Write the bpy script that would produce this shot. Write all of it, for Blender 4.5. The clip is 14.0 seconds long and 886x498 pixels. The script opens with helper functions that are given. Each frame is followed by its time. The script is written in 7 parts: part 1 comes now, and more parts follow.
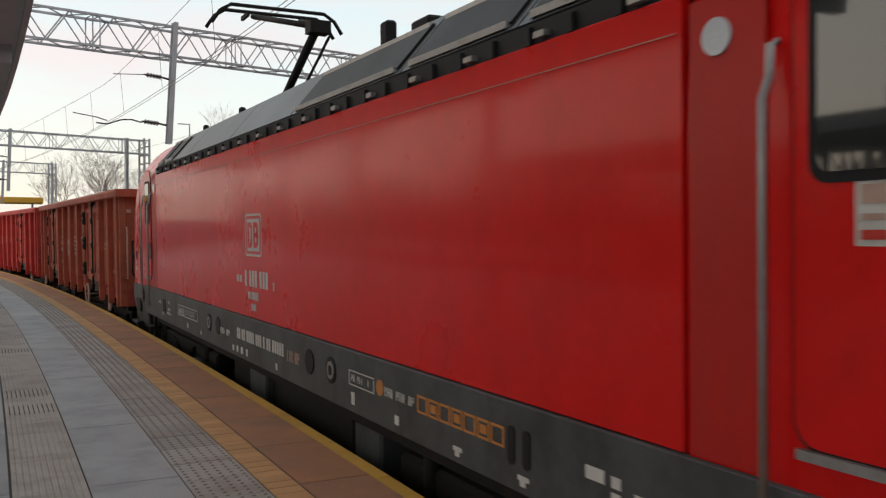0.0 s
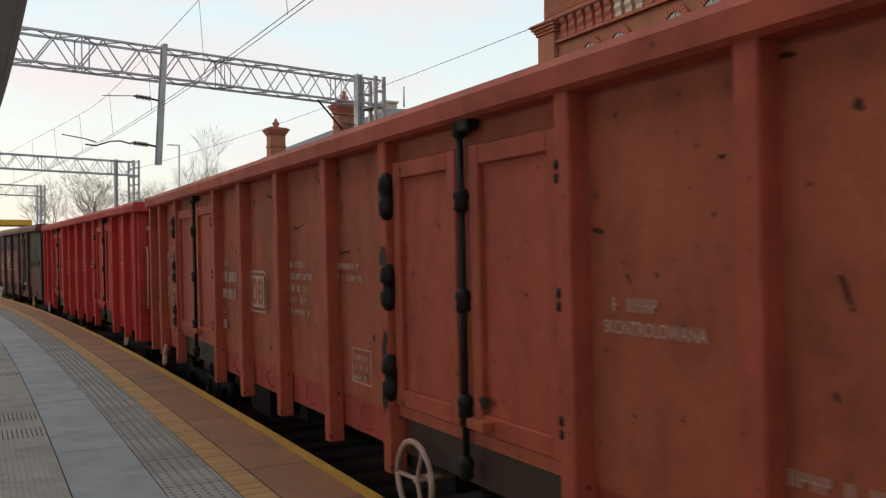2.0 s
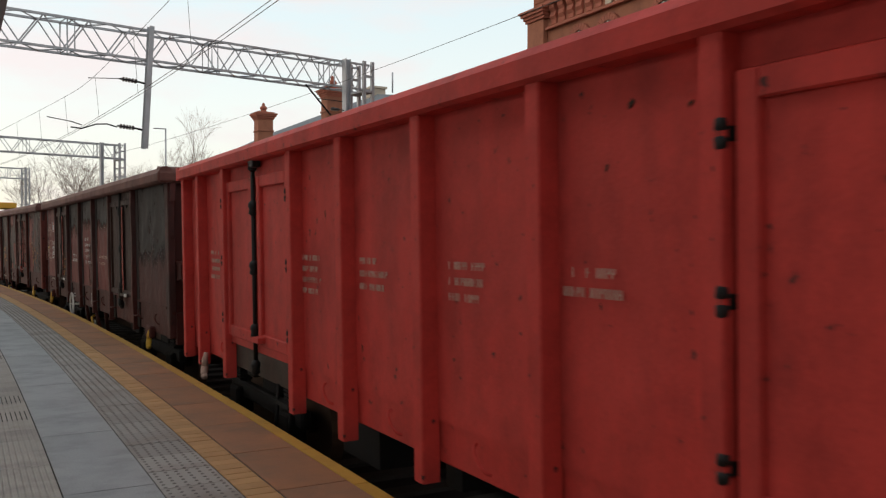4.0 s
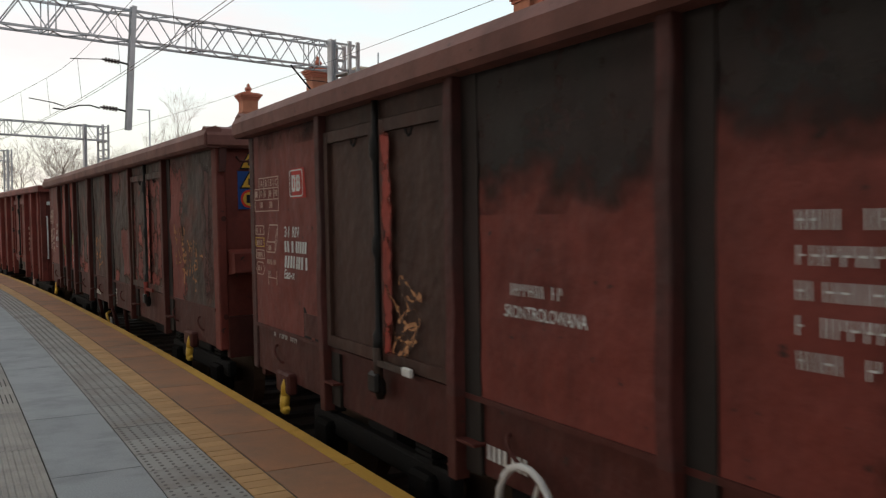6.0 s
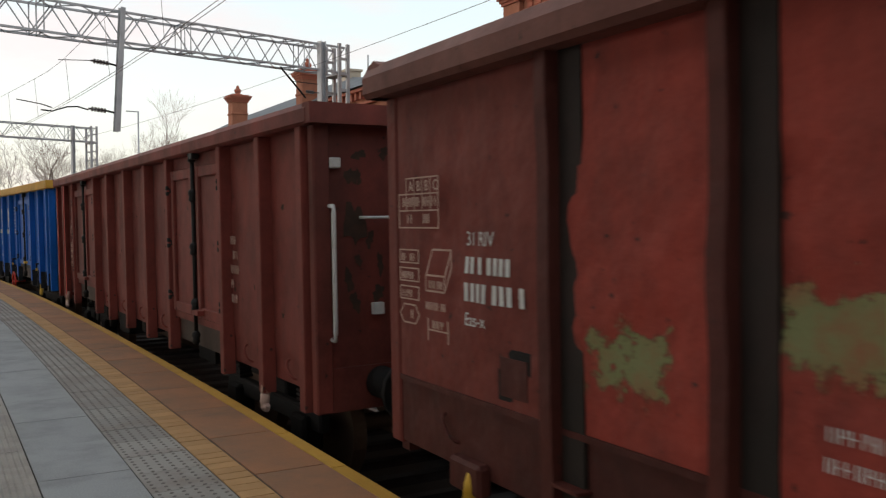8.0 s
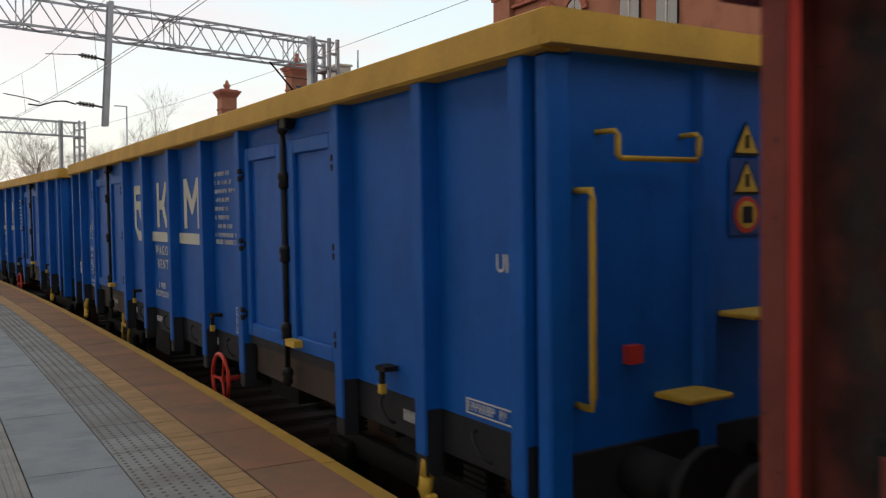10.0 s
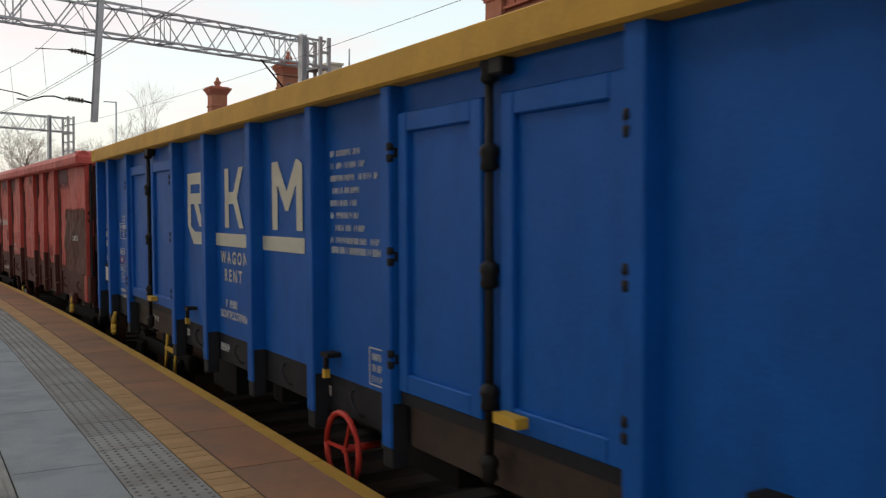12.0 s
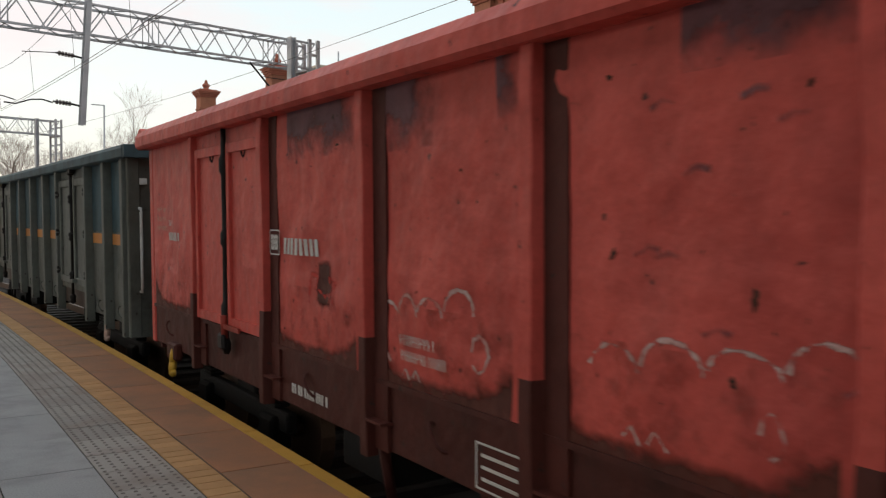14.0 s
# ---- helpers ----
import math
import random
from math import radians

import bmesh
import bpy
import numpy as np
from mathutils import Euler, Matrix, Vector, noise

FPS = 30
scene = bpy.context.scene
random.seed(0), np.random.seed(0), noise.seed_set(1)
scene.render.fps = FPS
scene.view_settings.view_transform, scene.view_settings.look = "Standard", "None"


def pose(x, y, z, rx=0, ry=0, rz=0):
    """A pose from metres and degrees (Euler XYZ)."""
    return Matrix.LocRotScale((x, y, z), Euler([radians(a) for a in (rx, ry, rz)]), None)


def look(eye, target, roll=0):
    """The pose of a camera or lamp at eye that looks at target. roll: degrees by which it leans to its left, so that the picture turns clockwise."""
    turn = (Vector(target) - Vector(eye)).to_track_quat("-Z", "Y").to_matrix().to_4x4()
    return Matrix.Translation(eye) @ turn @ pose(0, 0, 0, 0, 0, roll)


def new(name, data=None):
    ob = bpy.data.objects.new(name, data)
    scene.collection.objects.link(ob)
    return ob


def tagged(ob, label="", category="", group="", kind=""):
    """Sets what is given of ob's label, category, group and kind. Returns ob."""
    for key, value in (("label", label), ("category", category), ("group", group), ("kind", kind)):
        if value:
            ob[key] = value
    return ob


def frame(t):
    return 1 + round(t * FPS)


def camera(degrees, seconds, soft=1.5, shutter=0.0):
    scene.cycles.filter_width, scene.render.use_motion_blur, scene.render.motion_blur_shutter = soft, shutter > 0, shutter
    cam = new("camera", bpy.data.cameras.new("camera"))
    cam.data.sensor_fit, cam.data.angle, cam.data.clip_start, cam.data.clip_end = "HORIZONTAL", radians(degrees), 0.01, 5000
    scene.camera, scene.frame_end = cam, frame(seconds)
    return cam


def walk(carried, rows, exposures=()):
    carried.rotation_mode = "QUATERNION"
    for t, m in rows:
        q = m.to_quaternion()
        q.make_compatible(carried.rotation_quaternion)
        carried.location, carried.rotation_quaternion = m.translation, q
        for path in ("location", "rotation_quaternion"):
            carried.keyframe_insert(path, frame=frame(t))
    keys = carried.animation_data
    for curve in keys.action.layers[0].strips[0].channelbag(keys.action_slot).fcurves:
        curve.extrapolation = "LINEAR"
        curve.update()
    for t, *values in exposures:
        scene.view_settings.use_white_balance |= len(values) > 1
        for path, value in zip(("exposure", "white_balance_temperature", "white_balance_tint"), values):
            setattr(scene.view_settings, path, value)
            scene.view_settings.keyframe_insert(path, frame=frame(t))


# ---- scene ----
cam = camera(54.37, 14.0, soft=1.25, shutter=0.1)
EYE = 1.535
PATH = [
    (0.0, pose(0.0, 0.0, EYE, 89.071, -0.151, -26.628)),
    (0.5, pose(0.0, 0.0, EYE, 89.382, 0.087, -26.765)),
    (1.0, pose(0.0, 0.0, EYE, 90.091, 0.356, -26.926)),
    (1.5, pose(0.0, 0.0, EYE, 90.290, 0.458, -27.084)),
    (2.0, pose(0.0, 0.0, EYE, 90.298, 0.403, -27.245)),
    (2.5, pose(0.0, 0.0, EYE, 90.069, 0.038, -27.408)),
    (3.0, pose(0.0, 0.0, EYE, 89.959, -0.004, -27.609)),
    (5.5, pose(0.0, 0.0, EYE, 88.291, -0.028, -28.826)),
    (6.0, pose(0.0, 0.0, EYE, 88.159, 0.121, -28.972)),
    (6.5, pose(0.0, 0.0, EYE, 88.317, -0.043, -29.147)),
    (7.0, pose(0.0, 0.0, EYE, 88.306, 0.224, -29.294)),
    (7.5, pose(0.0, 0.0, EYE, 88.320, 0.165, -29.473)),
    (10.0, pose(0.0, 0.0, EYE, 88.016, 0.012, -30.318)),
    (10.5, pose(0.0, 0.0, EYE, 87.856, -0.173, -30.488)),
    (11.0, pose(0.0, 0.0, EYE, 87.677, -0.499, -30.646)),
    (11.5, pose(0.0, 0.0, EYE, 87.945, -0.471, -30.808)),
    (12.0, pose(0.0, 0.0, EYE, 88.016, -0.623, -30.996)),
    (12.5, pose(0.0, 0.0, EYE, 88.070, -0.468, -31.152)),
    (13.0, pose(0.0, 0.0, EYE, 88.071, -0.414, -31.324)),
    (13.5, pose(0.0, 0.0, EYE, 88.167, -0.395, -31.502)),
    (14.0, pose(0.0, 0.0, EYE, 88.186, -0.454, -31.678)),
]
walk(cam, PATH, [(0.0, 0.06, 6780, 10), (3.0, 0.04, 6780, 10), (5.5, 0.15, 6780, 10), (7.5, 0.17, 6780, 10), (10.0, 0.12, 6700, 10), (14.0, 0.14, 6780, 10)])

# ---- light ----
SUN_EL, SUN_AZ = radians(28.0), radians(318.0)

world = bpy.data.worlds.new("sky")
scene.world = world
world.use_nodes = True
wn, wl = world.node_tree.nodes, world.node_tree.links
wn.clear()
w_out = wn.new("ShaderNodeOutputWorld")
w_bg = wn.new("ShaderNodeBackground")
w_sky = wn.new("ShaderNodeTexSky")
w_sky.sky_type, w_sky.sun_disc = "NISHITA", False
w_sky.sun_elevation, w_sky.sun_rotation = SUN_EL, SUN_AZ
w_sky.air_density, w_sky.dust_density, w_sky.ozone_density = 1.0, 2.0, 1.5
w_co = wn.new("ShaderNodeTexCoord")
w_map = wn.new("ShaderNodeMapping")
w_map.inputs["Scale"].default_value = (1.0, 1.0, 3.2)
w_noise = wn.new("ShaderNodeTexNoise")
w_noise.inputs["Scale"].default_value, w_noise.inputs["Detail"].default_value = 2.6, 7.0
w_noise.inputs["Roughness"].default_value = 0.55
w_ramp = wn.new("ShaderNodeValToRGB")
w_ramp.color_ramp.elements[0].position, w_ramp.color_ramp.elements[1].position = 0.46, 0.60
w_sep = wn.new("ShaderNodeSeparateXYZ")
w_grad = wn.new("ShaderNodeValToRGB")
ge = w_grad.color_ramp.elements
ge[0].position, ge[0].color = 0.0, (9.6, 9.0, 7.8, 1)
ge[1].position, ge[1].color = 0.55, (6.0, 7.9, 9.3, 1)
g2 = ge.new(0.14)
g2.color = (8.8, 9.5, 9.3, 1)
g3 = ge.new(0.3)
g3.color = (7.2, 8.9, 9.7, 1)
w_cloud = wn.new("ShaderNodeMix")
w_cloud.data_type = "RGBA"
w_cloud.inputs[7].default_value = (9.0, 8.4, 8.5, 1)
w_mix = wn.new("ShaderNodeMix")
w_mix.data_type = "RGBA"
w_mix.inputs[0].default_value = 0.86
wl.new(w_co.outputs["Generated"], w_map.inputs[0])
wl.new(w_map.outputs[0], w_noise.inputs["Vector"])
wl.new(w_noise.outputs["Fac"], w_ramp.inputs[0])
wl.new(w_co.outputs["Generated"], w_sep.inputs[0])
wl.new(w_sep.outputs["Z"], w_grad.inputs[0])
wl.new(w_ramp.outputs[0], w_cloud.inputs[0])
wl.new(w_grad.outputs[0], w_cloud.inputs[6])
wl.new(w_sky.outputs[0], w_mix.inputs[6])
wl.new(w_cloud.outputs[2], w_mix.inputs[7])
wl.new(w_mix.outputs[2], w_bg.inputs["Color"])
w_bg.inputs["Strength"].default_value = 0.107
wl.new(w_bg.outputs[0], w_out.inputs["Surface"])

sun = new("sun", bpy.data.lights.new("sun", "SUN"))
sun.data.energy, sun.data.angle, sun.data.color = 0.6, radians(70), (1.0, 0.74, 0.54)
sun.matrix_world = look((0, 0, 0), (-math.sin(SUN_AZ) * math.cos(SUN_EL), -math.cos(SUN_AZ) * math.cos(SUN_EL), -math.sin(SUN_EL)))


# ---- materials ----
def material(name, colour, rough=0.6, metal=0.0, stain=None, amount=0.5, scale=1.5, grain=60.0, bump=0.08, coat=0.0, spec=0.22,
             spread=0.12, rand=0.0, streak=1.0, edge=(0.45, 0.7), dim=0.85, dirt=0.0, specks=None, dents=0.0):
    """Paint, stone or metal: base colour with cloudy variation, stains of a second colour, fine grain and relief."""
    m = bpy.data.materials.new(name)
    m.use_nodes = True
    n, l = m.node_tree.nodes, m.node_tree.links
    bsdf = n["Principled BSDF"]
    co = n.new("ShaderNodeTexCoord")
    mp = n.new("ShaderNodeMapping")
    mp.inputs["Scale"].default_value = (1, 1, 1 / streak)
    l.new(co.outputs["Object"], mp.inputs[0])
    big = n.new("ShaderNodeTexNoise")
    big.inputs["Scale"].default_value, big.inputs["Detail"].default_value = scale, 6
    big.inputs["Roughness"].default_value = 0.62
    small = n.new("ShaderNodeTexNoise")
    small.inputs["Scale"].default_value, small.inputs["Detail"].default_value = grain, 4
    l.new(mp.outputs[0], big.inputs["Vector"])
    l.new(co.outputs["Object"], small.inputs["Vector"])
    if rand:
        info = n.new("ShaderNodeObjectInfo")
        ad = n.new("ShaderNodeVectorMath")
        mul = n.new("ShaderNodeVectorMath")
        mul.operation = "SCALE"
        mul.inputs[0].default_value = (37.0, 53.0, 17.0)
        l.new(info.outputs["Random"], mul.inputs["Scale"])
        l.new(co.outputs["Object"], ad.inputs[0])
        l.new(mul.outputs[0], ad.inputs[1])
        l.new(ad.outputs[0], mp.inputs[0])
    c1 = n.new("ShaderNodeMix")
    c1.data_type = "RGBA"
    c1.inputs[6].default_value = (*[c * (1 - spread) for c in colour], 1)
    c1.inputs[7].default_value = (*[min(1, c * (1 + spread)) for c in colour], 1)
    l.new(small.outputs["Fac"], c1.inputs[0])
    last = c1.outputs[2]
    if rand:
        hsv = n.new("ShaderNodeHueSaturation")
        mr = n.new("ShaderNodeMapRange")
        mr.inputs["To Min"].default_value, mr.inputs["To Max"].default_value = 1 - rand, 1 + rand
        l.new(info.outputs["Random"], mr.inputs["Value"])
        l.new(mr.outputs[0], hsv.inputs["Value"])
        l.new(last, hsv.inputs["Color"])
        last = hsv.outputs["Color"]
    if stain:
        ramp = n.new("ShaderNodeMapRange")
        ramp.inputs["From Min"].default_value, ramp.inputs["From Max"].default_value = edge
        ramp.inputs["To Max"].default_value = amount
        l.new(big.outputs["Fac"], ramp.inputs["Value"])
        c2 = n.new("ShaderNodeMix")
        c2.data_type = "RGBA"
        c2.inputs[7].default_value = (*stain, 1)
        l.new(ramp.outputs[0], c2.inputs[0])
        l.new(last, c2.inputs[6])
        last = c2.outputs[2]
    if dirt:
        run = n.new("ShaderNodeMapping")
        run.inputs["Scale"].default_value = (3.6, 3.6, 1.3)
        l.new(co.outputs["Object"], run.inputs[0])
        streaks = n.new("ShaderNodeTexNoise")
        streaks.inputs["Scale"].default_value, streaks.inputs["Detail"].default_value = 1.0, 5
        l.new(run.outputs[0], streaks.inputs["Vector"])
        cloud = n.new("ShaderNodeTexNoise")
        cloud.inputs["Scale"].default_value, cloud.inputs["Detail"].default_value = 6.5, 7
        cloud.inputs["Roughness"].default_value = 0.7
        l.new(co.outputs["Object"], cloud.inputs["Vector"])
        both = n.new("ShaderNodeMath")
        both.operation = "MULTIPLY"
        l.new(streaks.outputs["Fac"], both.inputs[0])
        l.new(cloud.outputs["Fac"], both.inputs[1])
        dr = n.new("ShaderNodeMapRange")
        dr.inputs["From Min"].default_value, dr.inputs["From Max"].default_value = 0.17, 0.42
        dr.inputs["To Min"].default_value, dr.inputs["To Max"].default_value = 1.0 + dirt * 0.35, 1.0 - dirt
        l.new(both.outputs[0], dr.inputs["Value"])
        dv = n.new("ShaderNodeHueSaturation")
        l.new(dr.outputs[0], dv.inputs["Value"])
        l.new(last, dv.inputs["Color"])
        last = dv.outputs["Color"]
    if specks:
        sp = n.new("ShaderNodeTexNoise")
        sp.inputs["Scale"].default_value, sp.inputs["Detail"].default_value = 13.0, 3
        l.new(co.outputs["Object"], sp.inputs["Vector"])
        sr = n.new("ShaderNodeMapRange")
        sr.inputs["From Min"].default_value, sr.inputs["From Max"].default_value = 0.69, 0.73
        sr.inputs["To Max"].default_value = 0.85
        l.new(sp.outputs["Fac"], sr.inputs["Value"])
        c3 = n.new("ShaderNodeMix")
        c3.data_type = "RGBA"
        c3.inputs[7].default_value = (*specks, 1)
        l.new(sr.outputs[0], c3.inputs[0])
        l.new(last, c3.inputs[6])
        last = c3.outputs[2]
    l.new(last, bsdf.inputs["Base Color"])
    rr = n.new("ShaderNodeMapRange")
    rr.inputs["To Min"].default_value, rr.inputs["To Max"].default_value = rough * dim, min(1, rough * 1.15)
    l.new(big.outputs["Fac"], rr.inputs["Value"])
    l.new(rr.outputs[0], bsdf.inputs["Roughness"])
    bsdf.inputs["Metallic"].default_value = metal
    bsdf.inputs["Coat Weight"].default_value = coat
    bsdf.inputs["Specular IOR Level"].default_value = spec
    bsdf.inputs["Coat Roughness"].default_value = 0.08
    if bump:
        bp = n.new("ShaderNodeBump")
        bp.inputs["Strength"].default_value, bp.inputs["Distance"].default_value = bump, 0.01
        mix = n.new("ShaderNodeMath")
        l.new(big.outputs["Fac"], mix.inputs[0])
        l.new(small.outputs["Fac"], mix.inputs[1])
        l.new(mix.outputs[0], bp.inputs["Height"])
        if dents:
            dn = n.new("ShaderNodeTexNoise")
            dn.inputs["Scale"].default_value, dn.inputs["Detail"].default_value = 3.8, 2.5
            l.new(co.outputs["Object"], dn.inputs["Vector"])
            db = n.new("ShaderNodeBump")
            db.inputs["Strength"].default_value, db.inputs["Distance"].default_value = dents, 0.06
            l.new(dn.outputs["Fac"], db.inputs["Height"])
            l.new(db.outputs[0], bp.inputs["Normal"])
        l.new(bp.outputs[0], bsdf.inputs["Normal"])
    return m


WORN = {}
SOFT = {"black_soot_and_shade": (4.0, 0.45), "dusty_maroon_paint": (9.0, 0.22), "grey_purple_patch": (5.0, 0.45), "brown_primer_patch": (5.0, 0.5), "dull_maroon_paint": (5.0, 0.45), "rusty_red_paint": (7.0, 0.3), "patchy_red_paint": (7.0, 0.3)}


def worn(mat):
    """The same paint laid on thinly: it breaks up where its cover runs out."""
    if mat.name in WORN:
        return WORN[mat.name]
    fine, soft = SOFT.get(mat.name, (12.0, 0.12))
    m = mat.copy()
    m.name = mat.name + "_worn"
    n, l = m.node_tree.nodes, m.node_tree.links
    at = n.new("ShaderNodeAttribute")
    at.attribute_name = "cover"
    co = n.new("ShaderNodeTexCoord")
    ns = n.new("ShaderNodeTexNoise")
    ns.inputs["Scale"].default_value, ns.inputs["Detail"].default_value, ns.inputs["Roughness"].default_value = fine, 6, 0.65
    l.new(co.outputs["Object"], ns.inputs["Vector"])
    ad = n.new("ShaderNodeMath")
    l.new(at.outputs["Fac"], ad.inputs[0])
    sc = n.new("ShaderNodeMath")
    sc.operation = "MULTIPLY_ADD"
    sc.inputs[1].default_value, sc.inputs[2].default_value = 2.2, -0.6
    l.new(ns.outputs["Fac"], sc.inputs[0])
    l.new(sc.outputs[0], ad.inputs[1])
    mr = n.new("ShaderNodeMapRange")
    mr.inputs["From Min"].default_value, mr.inputs["From Max"].default_value = 1.0 - soft, 1.0 + soft
    l.new(ad.outputs[0], mr.inputs["Value"])
    l.new(mr.outputs[0], n["Principled BSDF"].inputs["Alpha"])
    WORN[mat.name] = m
    return m


M_SLAB = material("granite_slab", (0.345, 0.343, 0.335), 0.62, stain=(0.22, 0.22, 0.215), amount=0.7, scale=2.2, grain=90, bump=0.2, rand=0.08, spread=0.3)
M_RIB = material("ribbed_tile", (0.38, 0.34, 0.30), 0.75, stain=(0.22, 0.195, 0.175), amount=0.6, scale=3, grain=120, bump=0.15, rand=0.07)
M_STUD = material("studded_slab", (0.33, 0.305, 0.275), 0.7, stain=(0.24, 0.19, 0.155), amount=0.7, scale=2.5, grain=120, bump=0.15, rand=0.13)
M_STUDTOP = material("stud_cap", (0.185, 0.162, 0.142), 0.65, grain=90)
M_BLOCK = material("yellow_block", (0.50, 0.285, 0.125), 0.75, stain=(0.38, 0.21, 0.09), amount=0.6, scale=4, grain=150, bump=0.2, rand=0.1)
M_EDGE = material("red_edge_slab", (0.37, 0.165, 0.08), 0.7, stain=(0.22, 0.135, 0.088), amount=0.85, scale=1.5, grain=90, bump=0.25, rand=0.08, spread=0.25, edge=(0.38, 0.66))
M_LINE = material("yellow_line", (0.50, 0.27, 0.045), 0.65, stain=(0.36, 0.2, 0.05), amount=0.6, scale=3, grain=90, rand=0.06)
M_JOINT = material("joint_sand", (0.07, 0.062, 0.055), 0.95, stain=(0.05, 0.06, 0.035), amount=0.6, scale=6)
M_CONC = material("concrete", (0.30, 0.29, 0.275), 0.85, stain=(0.2, 0.19, 0.18), amount=0.6, scale=1.2, grain=40, bump=0.2)
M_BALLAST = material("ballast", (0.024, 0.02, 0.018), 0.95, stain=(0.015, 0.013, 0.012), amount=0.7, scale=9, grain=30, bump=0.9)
M_GRASS = material("dry_grass", (0.11, 0.10, 0.055), 0.95, stain=(0.07, 0.075, 0.04), amount=0.8, scale=0.3, grain=12, bump=0.6)
M_RAIL = material("rail_steel", (0.12, 0.075, 0.05), 0.55, metal=0.6, grain=40)
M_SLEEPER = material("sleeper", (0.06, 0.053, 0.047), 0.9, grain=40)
M_GALV = material("galvanised_steel", (0.46, 0.46, 0.47), 0.5, metal=0.35, stain=(0.28, 0.28, 0.29), amount=0.5, scale=2, grain=50)
M_WIRE = material("copper_wire", (0.09, 0.085, 0.08), 0.5, metal=0.5, bump=0)
M_INSUL = material("insulator", (0.05, 0.04, 0.04), 0.3, bump=0)
M_BRICK = material("brick", (0.33, 0.125, 0.072), 0.85, stain=(0.21, 0.085, 0.058), amount=0.7, scale=1.4, grain=24, bump=0.25, rand=0.12)
M_BRICKD = material("terracotta", (0.37, 0.115, 0.072), 0.8, stain=(0.24, 0.1, 0.065), amount=0.6, scale=2, grain=24, bump=0.2)
M_PALE = material("pale_stone", (0.5, 0.42, 0.33), 0.8, grain=30)
M_SLATE = material("slate_roof", (0.085, 0.092, 0.10), 0.6, stain=(0.06, 0.065, 0.07), amount=0.6, scale=1, grain=14, bump=0.3)
M_BARK = material("bark", (0.22, 0.175, 0.145), 0.9, grain=30, bump=0.3)
M_TWIG = material("twigs", (0.30, 0.235, 0.20), 0.9, bump=0)
M_ORANGE = material("orange_panel", (0.72, 0.37, 0.05), 0.6, grain=20)
M_DARK = material("dark_steel", (0.012, 0.011, 0.0105), 0.8, stain=(0.028, 0.02, 0.016), amount=0.5, scale=4, grain=40, bump=0.3)
M_BLACK = material("black_rubber", (0.012, 0.012, 0.013), 0.6, bump=0.05)
M_STEEL = material("worn_steel", (0.36, 0.35, 0.34), 0.38, metal=0.75, stain=(0.2, 0.18, 0.16), amount=0.4, scale=8, grain=60)
M_GREASE = material("greasy_black", (0.014, 0.012, 0.011), 0.5, grain=30, bump=0.3)
M_WHITE = material("white_paint", (0.62, 0.60, 0.56), 0.6, stain=(0.42, 0.38, 0.34), amount=0.6, scale=5, bump=0.03)
M_FADED = material("faded_lettering", (0.50, 0.34, 0.27), 0.7, stain=(0.36, 0.2, 0.15), amount=0.7, scale=9, bump=0.03)
M_CREAM = material("cream_paint", (0.62, 0.58, 0.46), 0.55, stain=(0.5, 0.46, 0.36), amount=0.5, scale=3, bump=0.03)
M_YELLOWP = material("yellow_enamel", (0.62, 0.36, 0.045), 0.5, stain=(0.4, 0.24, 0.05), amount=0.5, scale=6, bump=0.05)
M_ORANGEP = material("orange_marking", (0.55, 0.22, 0.06), 0.6, bump=0.03)
M_REDP = material("red_enamel", (0.55, 0.045, 0.03), 0.45, bump=0.05)
M_BLUES = material("blue_sign", (0.02, 0.06, 0.2), 0.45, bump=0.0)
M_LOCO = material("loco_red", (0.70, 0.008, 0.007), 0.28, stain=(0.60, 0.012, 0.010), amount=0.5, scale=0.9, grain=30, bump=0.006, coat=0.22, spread=0.05, spec=0.1, dirt=0.1)
M_LOCOD = material("loco_dusty_red", (0.5, 0.018, 0.014), 0.34, stain=(0.40, 0.022, 0.018), amount=0.7, scale=3, streak=5, bump=0.03)
M_LGREY = material("loco_grey", (0.075, 0.08, 0.08), 0.55, stain=(0.05, 0.046, 0.042), amount=0.6, scale=2.5, bump=0.06, dirt=0.3)
M_LROOF = material("loco_roof_grey", (0.036, 0.035, 0.036), 0.4, stain=(0.05, 0.045, 0.042), amount=0.6, scale=1.5, bump=0.04)
M_GLASS = material("dark_glass", (0.02, 0.022, 0.022), 0.04, bump=0.0)
M_GLASS.node_tree.nodes["Principled BSDF"].inputs["Specular IOR Level"].default_value = 1.0
M_LAMP = material("lamp_lens", (0.55, 0.57, 0.58), 0.12, bump=0.0)
M_FELT = material("canopy_sheet", (0.36, 0.36, 0.35), 0.6, stain=(0.28, 0.28, 0.27), amount=0.5, scale=0.7, bump=0.05)
M_CHIP = material("bare_rust", (0.045, 0.028, 0.02), 0.85, stain=(0.09, 0.045, 0.028), amount=0.6, scale=9, bump=0.3)


def paint(name, colour, stain, amount=0.6, scale=1.3, streak=2.5, edge=(0.42, 0.72), rough=0.62, dirt=0.28, specks=(0.035, 0.022, 0.018), dents=0.12):
    return material(name, colour, rough, stain=stain, amount=amount, scale=scale, streak=streak, edge=edge, grain=45, bump=0.16, dirt=dirt, specks=specks, dents=dents)


